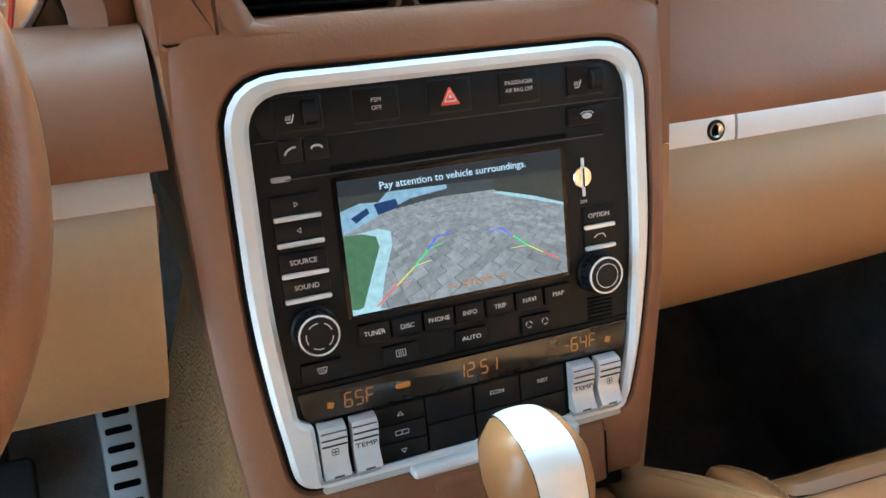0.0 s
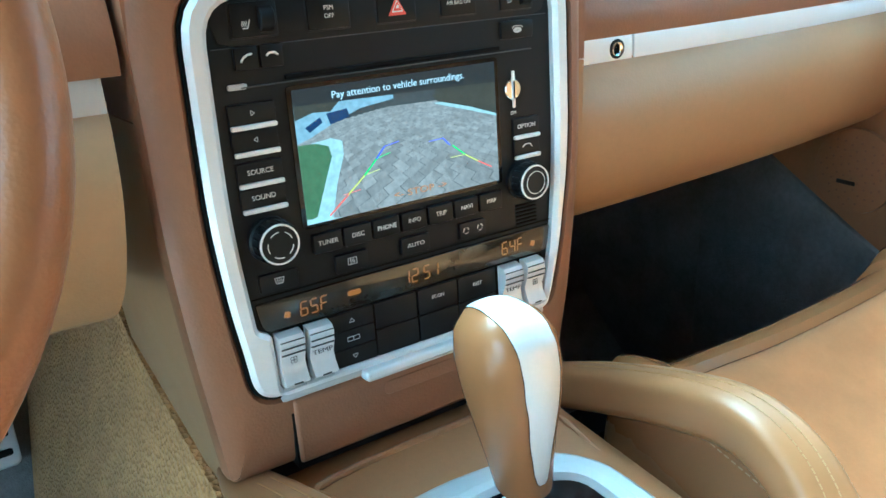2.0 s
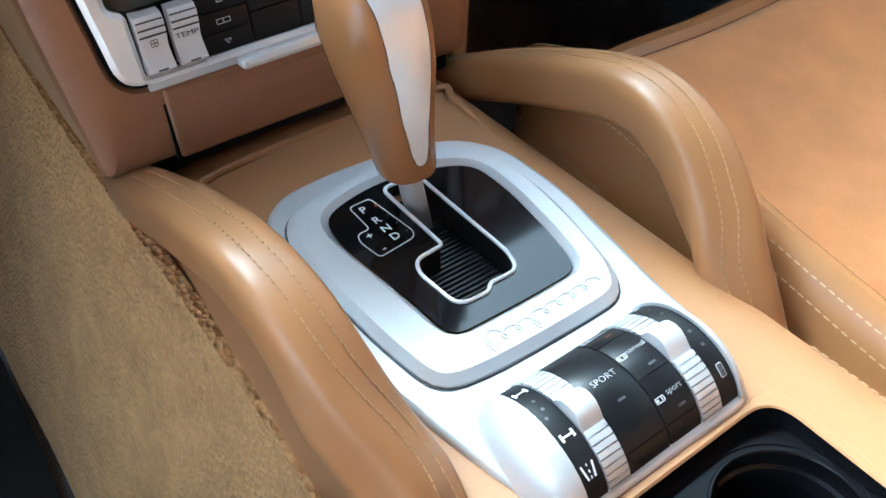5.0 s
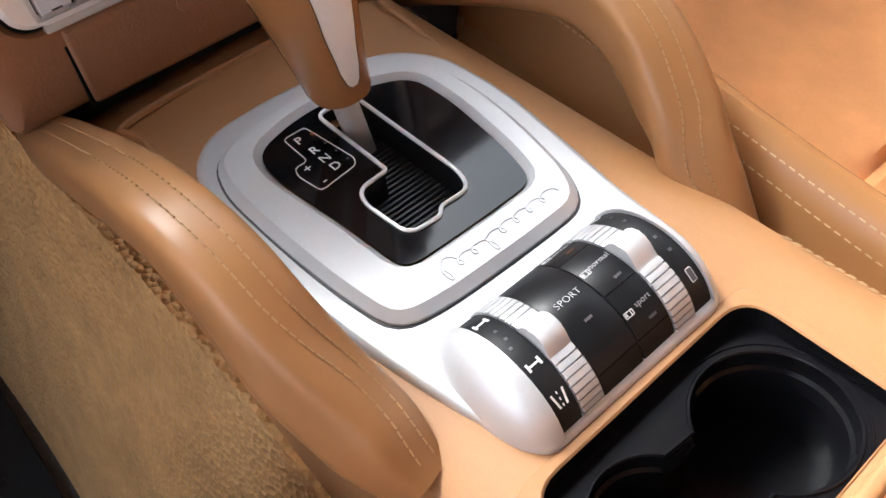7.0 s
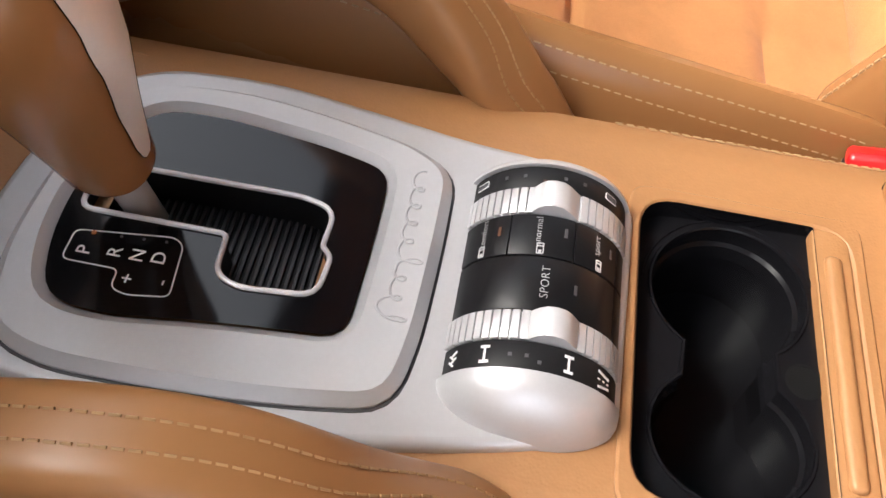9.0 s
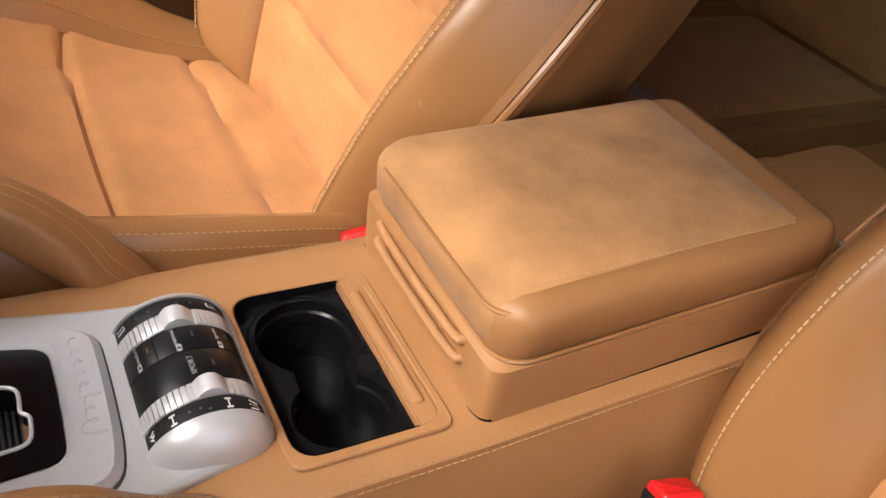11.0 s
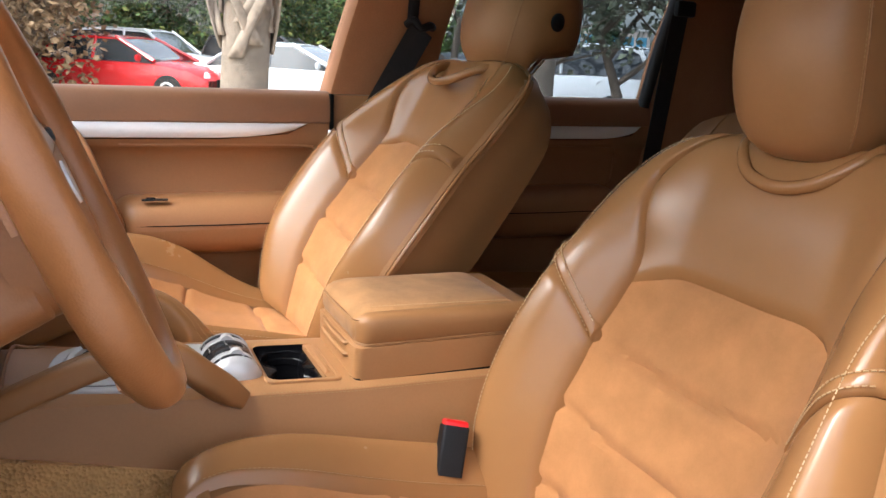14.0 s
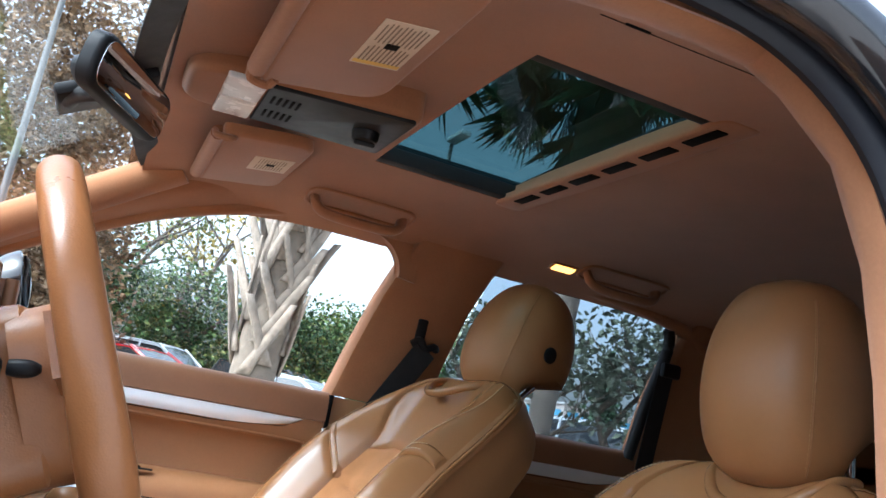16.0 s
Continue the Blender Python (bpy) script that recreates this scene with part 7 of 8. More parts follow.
def front_seat(m, inner, label, crest, lean_back, upright=0.0, shift=(0, 0, 0), slim=1.0, head_at=(0, 0), reach=1.0):
    REACH[0] = reach
    RB[0] = Matrix.Translation((0, crest[0], crest[1])) @ Matrix.Rotation(radians(lean_back), 4, "X")
    rb_ = Matrix.Translation(shift) @ Matrix.Translation((0, 0.05, 0.83)) @ Matrix.Rotation(radians(-upright), 4, "X") @ Matrix.Translation((0, -0.05, -0.83))
    s = thing("front_seat", label, "car seat", m, group="front seats")
    # backrest
    seg = [i / 24 for i in range(25)]
    loops = []
    for k in range(33):
        v = k / 32
        t = T0 + (T1 - T0) * v
        w = curve_table(B_W, t)[0]
        front = [seat_point("back", -0.995 + 1.99 * q, v, inner, -0.011) for q in seg]
        edge = curve_table(B_TOP, t)[0] - 0.055
        deep = -0.190 + 0.050 * max(0.0, (v - 0.80) / 0.20) ** 2
        side = [(1.0 - 0.02 * q - 0.16 * q * q * (1 - 0.6 * v), edge + (deep + 0.012 - edge) * q) for q in (0.08, 0.3, 0.55, 0.8, 0.95)]
        x1 = side[-1][0]
        side += [(x1 * 0.985, deep + 0.003), (x1 * 0.95, deep - 0.002), (x1 * 0.75, deep - 0.006), (x1 * 0.4, deep - 0.010)]
        back = [RB[0] @ Vector((w * x, n, t)) for x, n in side] + [RB[0] @ Vector((-w * x, n, t)) for x, n in side[::-1]]
        loops.append(front + back)
    sh = part("backrest", rings(loops), LEATHER_DULL, s, "tan leather backrest shell")
    part("insert", seat_patch("back", -INS - 0.004, INS + 0.004, 0.0, lambda u: INS_TOP(u) + 0.003, inner, 22, 60, (0.155, 0.315, 0.476)), SUEDE, s, "tan suede back insert")
    part("upper_panel", seat_patch("back", -INS - 0.004, INS + 0.004, INS_TOP, 0.99, inner, 20, 24), LEATHER, s, "smooth leather upper panel")
    for sd in (-1, 1):
        a, b = (INS, 0.995) if sd > 0 else (-0.995, -INS)
        part("bolster", seat_patch("back", a, b, 0.0, seam_v, inner, 22, 44, outer=sd), LEATHER, s, "shiny leather side bolster")
        a, b = (INS, 0.995) if sd > 0 else (-0.995, -INS)
        part("shoulder", seat_patch("back", a, b, lambda u: seam_v(u) - 0.002, 0.985, inner, 20, 34, outer=sd), LEATHER, s, "leather shoulder panel")
        seam_u = lambda a: sd * (INS + 0.004 + 0.378 * a)
        part("seam_band", sheet(lambda a, b: seat_point("back", seam_u(a), seam_v(abs(seam_u(a))) - 0.004 + 0.040 * b, inner, 0.0054 - 0.0085 * abs(2 * b - 1) ** 4 - 0.003 * ease((abs(seam_u(a)) - 0.90) / 0.08)), 26, 12, 0.006, RB[0].to_3x3() @ Vector((0, -1, 0))), LEATHER, sh, "double-stitched leather band")
        for dv in (0.004, 0.027):
            stitches([seat_point("back", seam_u(q / 22), seam_v(abs(seam_u(q / 22))) + dv, inner, 0.0062) for q in range(1, 20)], sh, 0.0042, 0.0020, 0.0008, material=THREAD_PALE)
        stitches([seat_point("back", sd * 0.865, v / 60, inner, 0.0066) for v in range(1, 58)], sh, 0.0042, 0.0020, 0.0008, material=THREAD_PALE)
        part("piping", tube([seat_point("back", sd * 0.996, v / 40, inner, -0.0155) for v in range(1, 40)], 0.0036, 8), LEATHER, sh, "leather piping")
    # neck collar under the headrest
    col_ = [(-0.088, -0.335, 1.248), (-0.092, -0.300, 1.258), (-0.082, -0.268, 1.252), (-0.05, -0.240, 1.236), (0, -0.230, 1.229), (0.05, -0.240, 1.236), (0.082, -0.268, 1.252), (0.092, -0.300, 1.258), (0.088, -0.335, 1.248)]
    part("collar", tube([rb_ @ (Vector(p) + Vector((0, 0.009, 0.010) if upright else (0, 0.018, 0.020))) for p in smooth_path(col_, 6)], 0.0080, 12, 1.0), LEATHER, s, "leather neck collar")
    part("neck_pad", moved(lathe([(0.084, -0.02), (0.086, 0.008), (0.078, 0.016), (0.03, 0.020), (0.002, 0.021)], 32), rb_ @ pose(0, -0.298, 1.252, -40, 0, 0) @ Matrix.Diagonal((1.0, 0.72, 1, 1))), LEATHER, s, "leather neck pad")
    # cushion
    loops = []
    for k in range(27):
        v = k / 26
        c, t = spine(CUSH, v)
        w = curve_table(C_W, v)[0]
        front = [seat_point("cush", -0.995 + 1.99 * q, v, inner, -0.011) for q in seg]
        low = [Vector((w * x, reach * c.y - 0.05 * (v > 0.9) * (v - 0.9) / 0.1, 0.60 + 0.02 * v)) for x in (1.0, 0.97, 0.6, 0.2, -0.2, -0.6, -0.97, -1.0)]
        loops.append(front + low)
    cs = part("cushion", rings(loops), LEATHER_DULL, s, "tan leather seat cushion")
    part("insert", seat_patch("cush", -0.70, 0.70, 0.01, 0.902, inner, 24, 60, (0.165, 0.42), corner=0.06), SUEDE, s, "tan suede cushion insert")
    part("front_band", seat_patch("cush", -0.70, 0.70, 0.899, 0.998, inner, 20, 10, puff=0.006), LEATHER, s, "leather front band")
    for sd in (-1, 1):
        a, b = (0.696, 0.995) if sd > 0 else (-0.995, -0.696)
        part("bolster", seat_patch("cush", a, b, 0.10, 0.985, inner, 16, 40, outer=sd), LEATHER, s, "shiny leather side bolster")
        stitches([seat_point("cush", sd * 0.725, v / 50, inner, 0.0052) for v in range(6, 46)], cs, 0.0036, 0.0024, 0.0005)
        for u in (0.905, 0.93) if sd == inner else ():
            stitches([seat_point("cush", sd * u, v / 50, inner, 0.0050 - 0.06 * (u - 0.905)) for v in range(8, 48)], cs, 0.0036, 0.0024, 0.0005)
    part("base", box((0, 0.24, 0.575), (0.40, 0.44, 0.09), 0.02), BLACK, s, "black seat base")
    for sd in (-1, 1):
        part("rail", box((sd * 0.17, 0.24, 0.495 if m.translation.z > -0.05 else 0.535), (0.05, 0.52, 0.10), 0.006), BLACK, s, "black seat rail")
    # headrest
    prof = [(-0.124, 0.030, 0.028), (-0.118, 0.070, 0.056), (-0.100, 0.096, 0.080), (-0.07, 0.114, 0.095), (-0.02, 0.122, 0.102), (0.03, 0.121, 0.098), (0.075, 0.112, 0.086), (0.112, 0.092, 0.066), (0.134, 0.062, 0.042), (0.143, 0.016, 0.014)]
    ax = Vector((0, -0.27, 0.963)).normalized()
    fw = Vector((0, 0.963, 0.27)).normalized()
    hc = Vector((0, -0.378 + head_at[0], 1.392 + head_at[1]))

    def head(h, a):
        w, d = curve_table([(p[0], p[1] * 0.90 * slim, p[2] * 1.14) for p in prof], h)
        ca, sa_ = math.cos(a), math.sin(a)
        dd = d * (0.92 if sa_ > 0 else 1.12)
        if sa_ < 0 and h < -0.05:
            dd *= 1 - 0.72 * ease((-0.03 - h) / 0.06)
        ww = w * (1.0 - 0.30 * max(0, -sa_) ** 1.1 - 0.05 * max(0, sa_))
        return rb_ @ (hc + ax * h + fw * (dd * math.copysign(abs(sa_) ** 0.85, sa_)) + Vector((ww * math.copysign(abs(ca) ** 0.82, ca), 0, 0)))

    hs = [lerp_table([(i / 9, p[0]) for i, p in enumerate(prof)], k / 30)[0] for k in range(31)]
    hr = part("headrest", rings([[head(h, 2 * math.pi * i / 48) for i in range(48)] for h in hs]), LEATHER_DULL, s, "tan leather headrest")
    for sd in (-1, 1):
        part("post", tube([rb_ @ (hc - ax * 0.07 - fw * 0.045 + Vector((sd * 0.055, 0, 0))), rb_ @ Vector((sd * 0.055, -0.345, 1.225))], 0.0065, 12), CHROME, s, "chrome headrest post")
        a_ = 0.50 if sd > 0 else math.pi - 0.50
        stitches([head(h, a_) for h in [-0.09 + 0.005 * i for i in range(40)]], hr)
        part("head_seam", tube([head(h, a_ - sd * 0.03) for h in [-0.10 + 0.01 * i for i in range(22)]], 0.0012, 6), LEATHER_DULL, hr, "seam")
    ang = math.pi + 0.15 if inner < 0 else -0.15
    bp, q1, q2 = head(-0.005, ang), head(0.005, ang), head(-0.005, ang + 0.05)
    nb = (q1 - bp).cross(q2 - bp).normalized()
    if nb.x * inner < 0:
        nb = -nb
    part("side_button", moved(lathe([(0.0170, -0.004), (0.0170, 0.002), (0.0150, 0.0036), (0.001, 0.0040)], 24), Matrix.Translation(bp) @ nb.to_track_quat("Z", "Y").to_matrix().to_4x4()), BLACK, hr, "round black button")
    return s


front_seat(pose(0.390, 0, 0), -1, "tan leather passenger seat with suede inserts, backrest tilted back", (-0.105, 1.137), 37.0, head_at=(-0.010, -0.012))
front_seat(pose(-0.390, -0.150, -0.075), 1, "tan leather driver's seat with suede inserts and shiny bolsters", (-0.046, 1.104), 27.0, 20.0, (0, -0.099, -0.066), 0.93, (0.044, -0.030), 0.91)


# ---- rear bench ----
def rear_seat(x0, x1, label):
    w = x1 - x0
    s = thing("bench_seat", label, "car seat", pose((x0 + x1) / 2, 0, 0), group="rear seats")

    def back(u, v, lift=0.0, uu=None):
        a = abs(2 * u - 1)
        return Vector(((u - 0.5) * w * (1 - 0.06 * v - 0.30 * max(0.0, (v - 0.72) / 0.28) ** 2.2), -0.83 - 0.24 * v + 0.0 - 0.03 * v * v + 0.03 * ease((a - 0.6) / 0.3) - 0.06 * max(0, (a - 0.9) / 0.1) ** 2, 0.74 + 0.50 * v - 0.05 * a * a * v * v - 0.03 * max(0, (v - 0.9) / 0.1) ** 2)) + Vector((0, lift * 0.9, lift * 0.43))

    part("backrest", sheet(lambda u, v: back(u, v), 24, 24, 0.12, (0, -0.9, -0.4)), LEATHER_DULL, s, "tan leather backrest")
    part("insert", sheet(lambda u, v: back(0.22 + 0.56 * u, 0.03 + 0.66 * v, 0.010 * (1 - max(0, 1 - min(u, 1 - u, v, 1 - v) / 0.1) ** 2) - 0.008 * math.exp(-((v - 0.45) / 0.03) ** 2)), 16, 30, 0.01), SUEDE, s, "suede back insert")

    def cush(u, v, lift=0.0):
        a = abs(2 * u - 1)
        return Vector(((u - 0.5) * w, -0.86 + 0.50 * v, 0.742 + 0.03 * v + 0.022 * ease((a - 0.6) / 0.3) - 0.05 * max(0, (a - 0.92) / 0.08) ** 2 - 0.09 * max(0, (v - 0.85) / 0.15) ** 2 + lift))

    part("cushion", sheet(cush, 22, 22, 0.20, (0, 0, -1)), LEATHER, s, "tan leather cushion")
    part("insert", sheet(lambda u, v: cush(0.2 + 0.6 * u, 0.05 + 0.78 * v, 0.008 * (1 - max(0, 1 - min(u, 1 - u, v, 1 - v) / 0.1) ** 2)), 14, 20, 0.01, (0, 0, -1)), SUEDE, s, "suede cushion insert")
    part("base", box((0, -0.62, 0.50), (w * 0.94, 0.44, 0.11), 0.01), DARK_CARPET, s, "dark base")
    part("headrest", moved(lathe([(0.02, -0.075), (0.085, -0.06), (0.11, -0.01), (0.105, 0.04), (0.07, 0.075), (0.01, 0.085)], 28), Matrix.Translation((0, -1.16, 1.33)) @ Matrix.Diagonal((1.05, 0.62, 1, 1))), LEATHER_DULL, s, "tan leather headrest")
    for sd in (-1, 1):
        part("seam", tube([back(0.5 + sd * (0.285 + 0.02 * q / 20), 0.03 + 0.90 * q / 20, 0.003) for q in range(21)], 0.0022, 6), LEATHER_DULL, s, "stitched seam")
    part("cross_seam", tube([back(0.2 + 0.6 * q / 16, 0.715, 0.004) for q in range(17)], 0.0022, 6), LEATHER_DULL, s, "stitched seam")
    part("hook_button", moved(lathe([(0.012, 0), (0.011, 0.004), (0.002, 0.005)], 16), Matrix.Translation(back(0.16, 0.06, 0.004)) @ Matrix.Rotation(radians(-65), 4, "X")), BLACK, s, "black button")
    return s


rear_seat(0.18, 0.66, "tan leather rear seat behind the passenger, in shade")
rear_seat(-0.66, -0.20, "tan leather rear seat behind the driver, in shade")
rear_seat(-0.19, 0.17, "narrow tan leather middle rear seat in shade")
rb = thing("rear_belt", "black rear seat belt hanging beside the rear seat", "seat belt")
part("webbing", sheet(lambda u, v: (0.645 - 0.02 * u, -0.93 - 0.06 * u + 0.05 * v, 0.80 + 0.62 * u), 14, 2, 0.002), WEB, rb)
part("guide", box((0.632, -0.985, 1.44), (0.02, 0.06, 0.04), 0.008), BLACK, rb)
rc = thing("rear_storage_box", "tan rear end of the console between the rear footwells", "console")
part("body", rings([[(x * k, y, z) for x, y in round_poly([(-0.10, -0.46), (0.10, -0.46), (0.10, -0.20), (-0.10, -0.20)], 0.03)] for k, z in ((1.15, 0.46), (1.05, 0.70), (1.0, 0.83), (0.93, 0.85))]), PANEL, rc)

# ================= steering wheel =================
WC = Vector((-0.399, 0.4345, 1.184))
W_UP = Vector((0, 0.390, 0.921)).normalized()
W_N = Vector((0, -0.921, 0.390)).normalized()
WM = Matrix((Vector((1, 0, 0)), W_UP, W_N)).transposed().to_4x4()
WM.translation = WC
wheel = thing("steering_wheel", "tan leather three-spoke steering wheel", "steering wheel", WM)
R_W = 0.1775
rim = []
for i in range(96):
    a = 2 * math.pi * i / 96
    rim.append((R_W * math.cos(a), R_W * math.sin(a), 0))
part("rim", tube(rim, [0.0165 + 0.0018 * max(0, math.cos(2 * (2 * math.pi * i / 96) - 0.7)) ** 6 for i in range(96)], 20, 1.12, up=(0, 0, 1), closed=True), WHEEL_L, wheel, "tan leather rim")
pad_o = round_poly([(-0.062, -0.085), (0.062, -0.085), (0.098, 0.012), (0.080, 0.062), (-0.080, 0.062), (-0.098, 0.012)], [0.035, 0.035, 0.04, 0.03, 0.03, 0.04], 6)
part("hub_pad", rings([[(x, y, z) for x, y in grown(pad_o, d)] for d, z in ((0, -0.055), (0.002, -0.02), (-0.004, -0.008), (-0.016, 0.002), (-0.035, 0.006))]), WHEEL_L, wheel, "brown leather hub pad")
for sgn, a in ((1, 10), (-1, 170), (1, -58), (-1, -122)):
    c, s_ = math.cos(radians(a)), math.sin(radians(a))
    w = 0.024 if abs(a) in (10, 170) else 0.016
    part("spoke", moved(rings([[(x, y * k, z) for y, z in ((-w, -0.012), (w, -0.012), (w, 0.006), (0, 0.010), (-w, 0.006))] for x, k in ((0.06, 1.3), (0.10, 1.0), (0.14, 0.85), (R_W - 0.006, 1.0))]), Matrix.Rotation(radians(a), 4, "Z") @ Matrix.Translation((0, 0, -0.012))), WHEEL_L, wheel, "leather spoke")
    part("spoke_inlay", moved(rings([[(x, y * k, z) for y, z in ((-w * 0.45, 0.002), (w * 0.45, 0.002), (w * 0.4, 0.009), (-w * 0.4, 0.009))] for x, k in ((0.118, 0.8), (0.135, 1.0), (R_W - 0.014, 0.9))]), Matrix.Rotation(radians(a), 4, "Z") @ Matrix.Translation((0, 0, -0.010))), WHEEL_L if a in (10, 170) else SILVER_LOW, wheel, "raised spoke inlay" if a in (10, 170) else "silver spoke inlay")
part("badge", moved(lathe([(0.017, 0), (0.016, 0.003), (0.002, 0.004)], 24), Matrix.Translation((0, 0.0, 0.005)) @ Matrix.Diagonal((0.85, 1.1, 1, 1))), SILVER_LOW, wheel, "worn metal badge")
for k in (-1, 1):
    part("thumb_key", box((k * 0.112, 0.030, -0.002), (0.020, 0.014, 0.012), 0.003), BLACK, wheel)
col = thing("steering_column", "brown column cover with black stalks", "steering column")
part("cover", moved(rings([[(x * k, y * k, z) for x, y in round_poly([(-0.078, -0.085), (0.078, -0.085), (0.085, 0.07), (-0.085, 0.07)], 0.035, 6)] for k, z in ((0.86, -0.035), (0.97, -0.045), (1.0, -0.08), (1.05, -0.15), (1.1, -0.24))]), WM), WHEEL_L, col, "brown column cover")
for x, y, l, yt in ((0.075, 0.030, 0.10, 0.004),):
    s_ = 1 if x > 0 else -1
    st = part("stalk", moved(tube(smooth_path([(x - s_ * 0.02, y, -0.075), (x + s_ * l * 0.4, y + yt, -0.070), (x + s_ * l, y + yt * 2, -0.058)], 5), [0.006] * 6 + [0.0085] * 5, 12), WM), BLACK, col, "black stalk")
    part("stalk_tip", moved(tube([(x + s_ * l * 0.72, y + yt * 1.7, -0.063), (x + s_ * l, y + yt * 2, -0.058)], 0.011, 14, 0.8), WM), BLACK, st)
for y, z, h, tip in ((0.526, 1.173, 0.034, 4), (0.520, 1.104, 0.030, -24)):
    st = part("stalk", moved(box((0, 0, 0), (0.030, 0.056, h), 0.009, 3), pose(-0.502, y, z, tip, 0, 0)), BLACK, col, "black switch stalk")
    part("stalk_mark", moved(box((-0.0153, -0.016, h * 0.28), (0.001, 0.010, 0.0016)), pose(-0.502, y, z, tip, 0, 0)), PRINT_DARK, st)
part("adjust_lever", tube(smooth_path([(-0.494, 0.494, 1.180), (-0.495, 0.483, 1.181), (-0.496, 0.471, 1.183)], 4), [0.0060, 0.0066, 0.0070, 0.0072, 0.0072, 0.0070, 0.0064, 0.0052, 0.0030], 14), BLACK, col, "small black lever")

# ---- pedals and mats ----
ped = thing("accelerator_pedal", "slotted aluminium accelerator pedal", "pedal")
pm = pose(-0.258, 1.17, 0.688, 58, 0, 0)
part("plate", moved(prism(round_poly([(-0.024, -0.09), (0.024, -0.09), (0.026, 0.09), (-0.026, 0.09)], 0.01), 0, 0.008, 0.003), pm), SILVER_LOW, ped, "aluminium plate")
for k in range(7):
    part("slot", moved(prism(rect(0.034, 0.009, 0.004, (0, -0.072 + k * 0.024)), 0.008, 0.0092, 0.0004), pm), GAP, ped, "black rubber slot")
bp_ = thing("brake_pedal", "black rubber brake pedal", "pedal")
bm_ = pose(-0.40, 1.13, 0.69, 58, 0, 0)
part("plate", moved(prism(rect(0.085, 0.065, 0.012), 0, 0.014, 0.004), bm_), RUBBER, bp_)
part("arm", tube([(-0.40, 1.15, 0.70), (-0.39, 1.22, 0.85)], 0.012, 8), BLACK, bp_)
for x0, x1, lb in ((-0.68, -0.265, "ribbed black rubber mat in the driver's footwell"), (0.25, 0.68, "black mat in the passenger footwell")):
    mat = thing("floor_mat", lb, "floor mat", group="floor mats")
    part("sheet", sheet(lambda u, v: (x0 + (x1 - x0) * u, 0.30 + 0.75 * v, 0.462 + 0.03 * max(0, v - 0.8)), 6, 12, 0.008, (0, 0, -1)), RUBBER, mat)
    for i in range(9):
        for j in range(16):
            part("rib", box((x0 + 0.03 + (x1 - x0 - 0.06) * (i + 0.5 * (j % 2)) / 9, 0.33 + 0.044 * j, 0.464 + 0.03 * max(0, (0.044 * j + 0.03) / 0.75 - 0.8)), (0.030, 0.006, 0.006), 0.002, 1), RUBBER, mat)
spk = thing("door_speaker", "round speaker grille low in the passenger door", "speaker")
part("grille", moved(lathe([(0.054, 0), (0.053, 0.005), (0.049, 0.0065), (0.004, 0.007)], 36), Matrix.Translation((0.7035, 0.645, 0.918)) @ Matrix.Rotation(radians(-90), 4, "Y")), DOOR_TAN, spk, "perforated tan grille")
for k in range(60):
    r, a = 0.0058 * math.sqrt(k + 0.5), k * 2.4
    part("hole", moved(lathe([(0.0018, 0), (0.0016, 0.0004), (0.0003, 0.0004)], 6), Matrix.Translation((0.6968, 0.645 + r * math.cos(a), 0.918 + r * math.sin(a))) @ Matrix.Rotation(radians(-90), 4, "Y")), BROWN, spk)
part("maker_plate", moved(box((0, 0, 0), (0.003, 0.024, 0.005), 0.001), pose(0.6958, 0.652, 0.903)), BLACK, spk, "small dark plate")
# ================= outside =================
ASPHALT = surface("brick_paving", (0.34, 0.305, 0.275), 0.9, vary=0.25, vscale=0.6, grain=60, bump=0.5, dist=0.004)
CONCRETE = surface("kerb_concrete", (0.42, 0.41, 0.38), 0.9, vary=0.15, vscale=2.0, grain=80, bump=0.3, dist=0.003)
BARK = surface("bark", (0.10, 0.075, 0.055), 0.95, vary=0.35, vscale=3.0, grain=35, bump=0.9, dist=0.02)
PALM_CORE = surface("palm_core", (0.19, 0.15, 0.115), 0.95, vary=0.35, vscale=6, grain=60, bump=0.9, dist=0.012)
BOOT = surface("palm_boot", (0.29, 0.228, 0.175), 0.9, vary=0.45, vscale=14, grain=70, bump=0.6, dist=0.006, island=0.2)
ground = tagged(part("ground", sheet(lambda u, v: (-400 + 800 * u, -400 + 800 * v, 0.0), 8, 8), ASPHALT, smooth=False), "pale brick paving of the car park", "ground", kind="structure")
rng = random.Random(11)


def leaf_mat(name, color):
    m = surface(name, color, 0.6, vary=0.3, vscale=0.5, bump=0.0, island=0.45, spec=0.3)
    return m


L_GREEN, L_DARK, L_OLIVE, L_GOLD, L_BROWN, L_GREY = leaf_mat("leaf_green", (0.060, 0.105, 0.026)), leaf_mat("leaf_dark", (0.028, 0.055, 0.020)), leaf_mat("leaf_olive", (0.11, 0.125, 0.030)), leaf_mat("leaf_gold", (0.26, 0.19, 0.035)), leaf_mat("leaf_brown", (0.20, 0.125, 0.065)), leaf_mat("leaf_grey", (0.085, 0.095, 0.062))


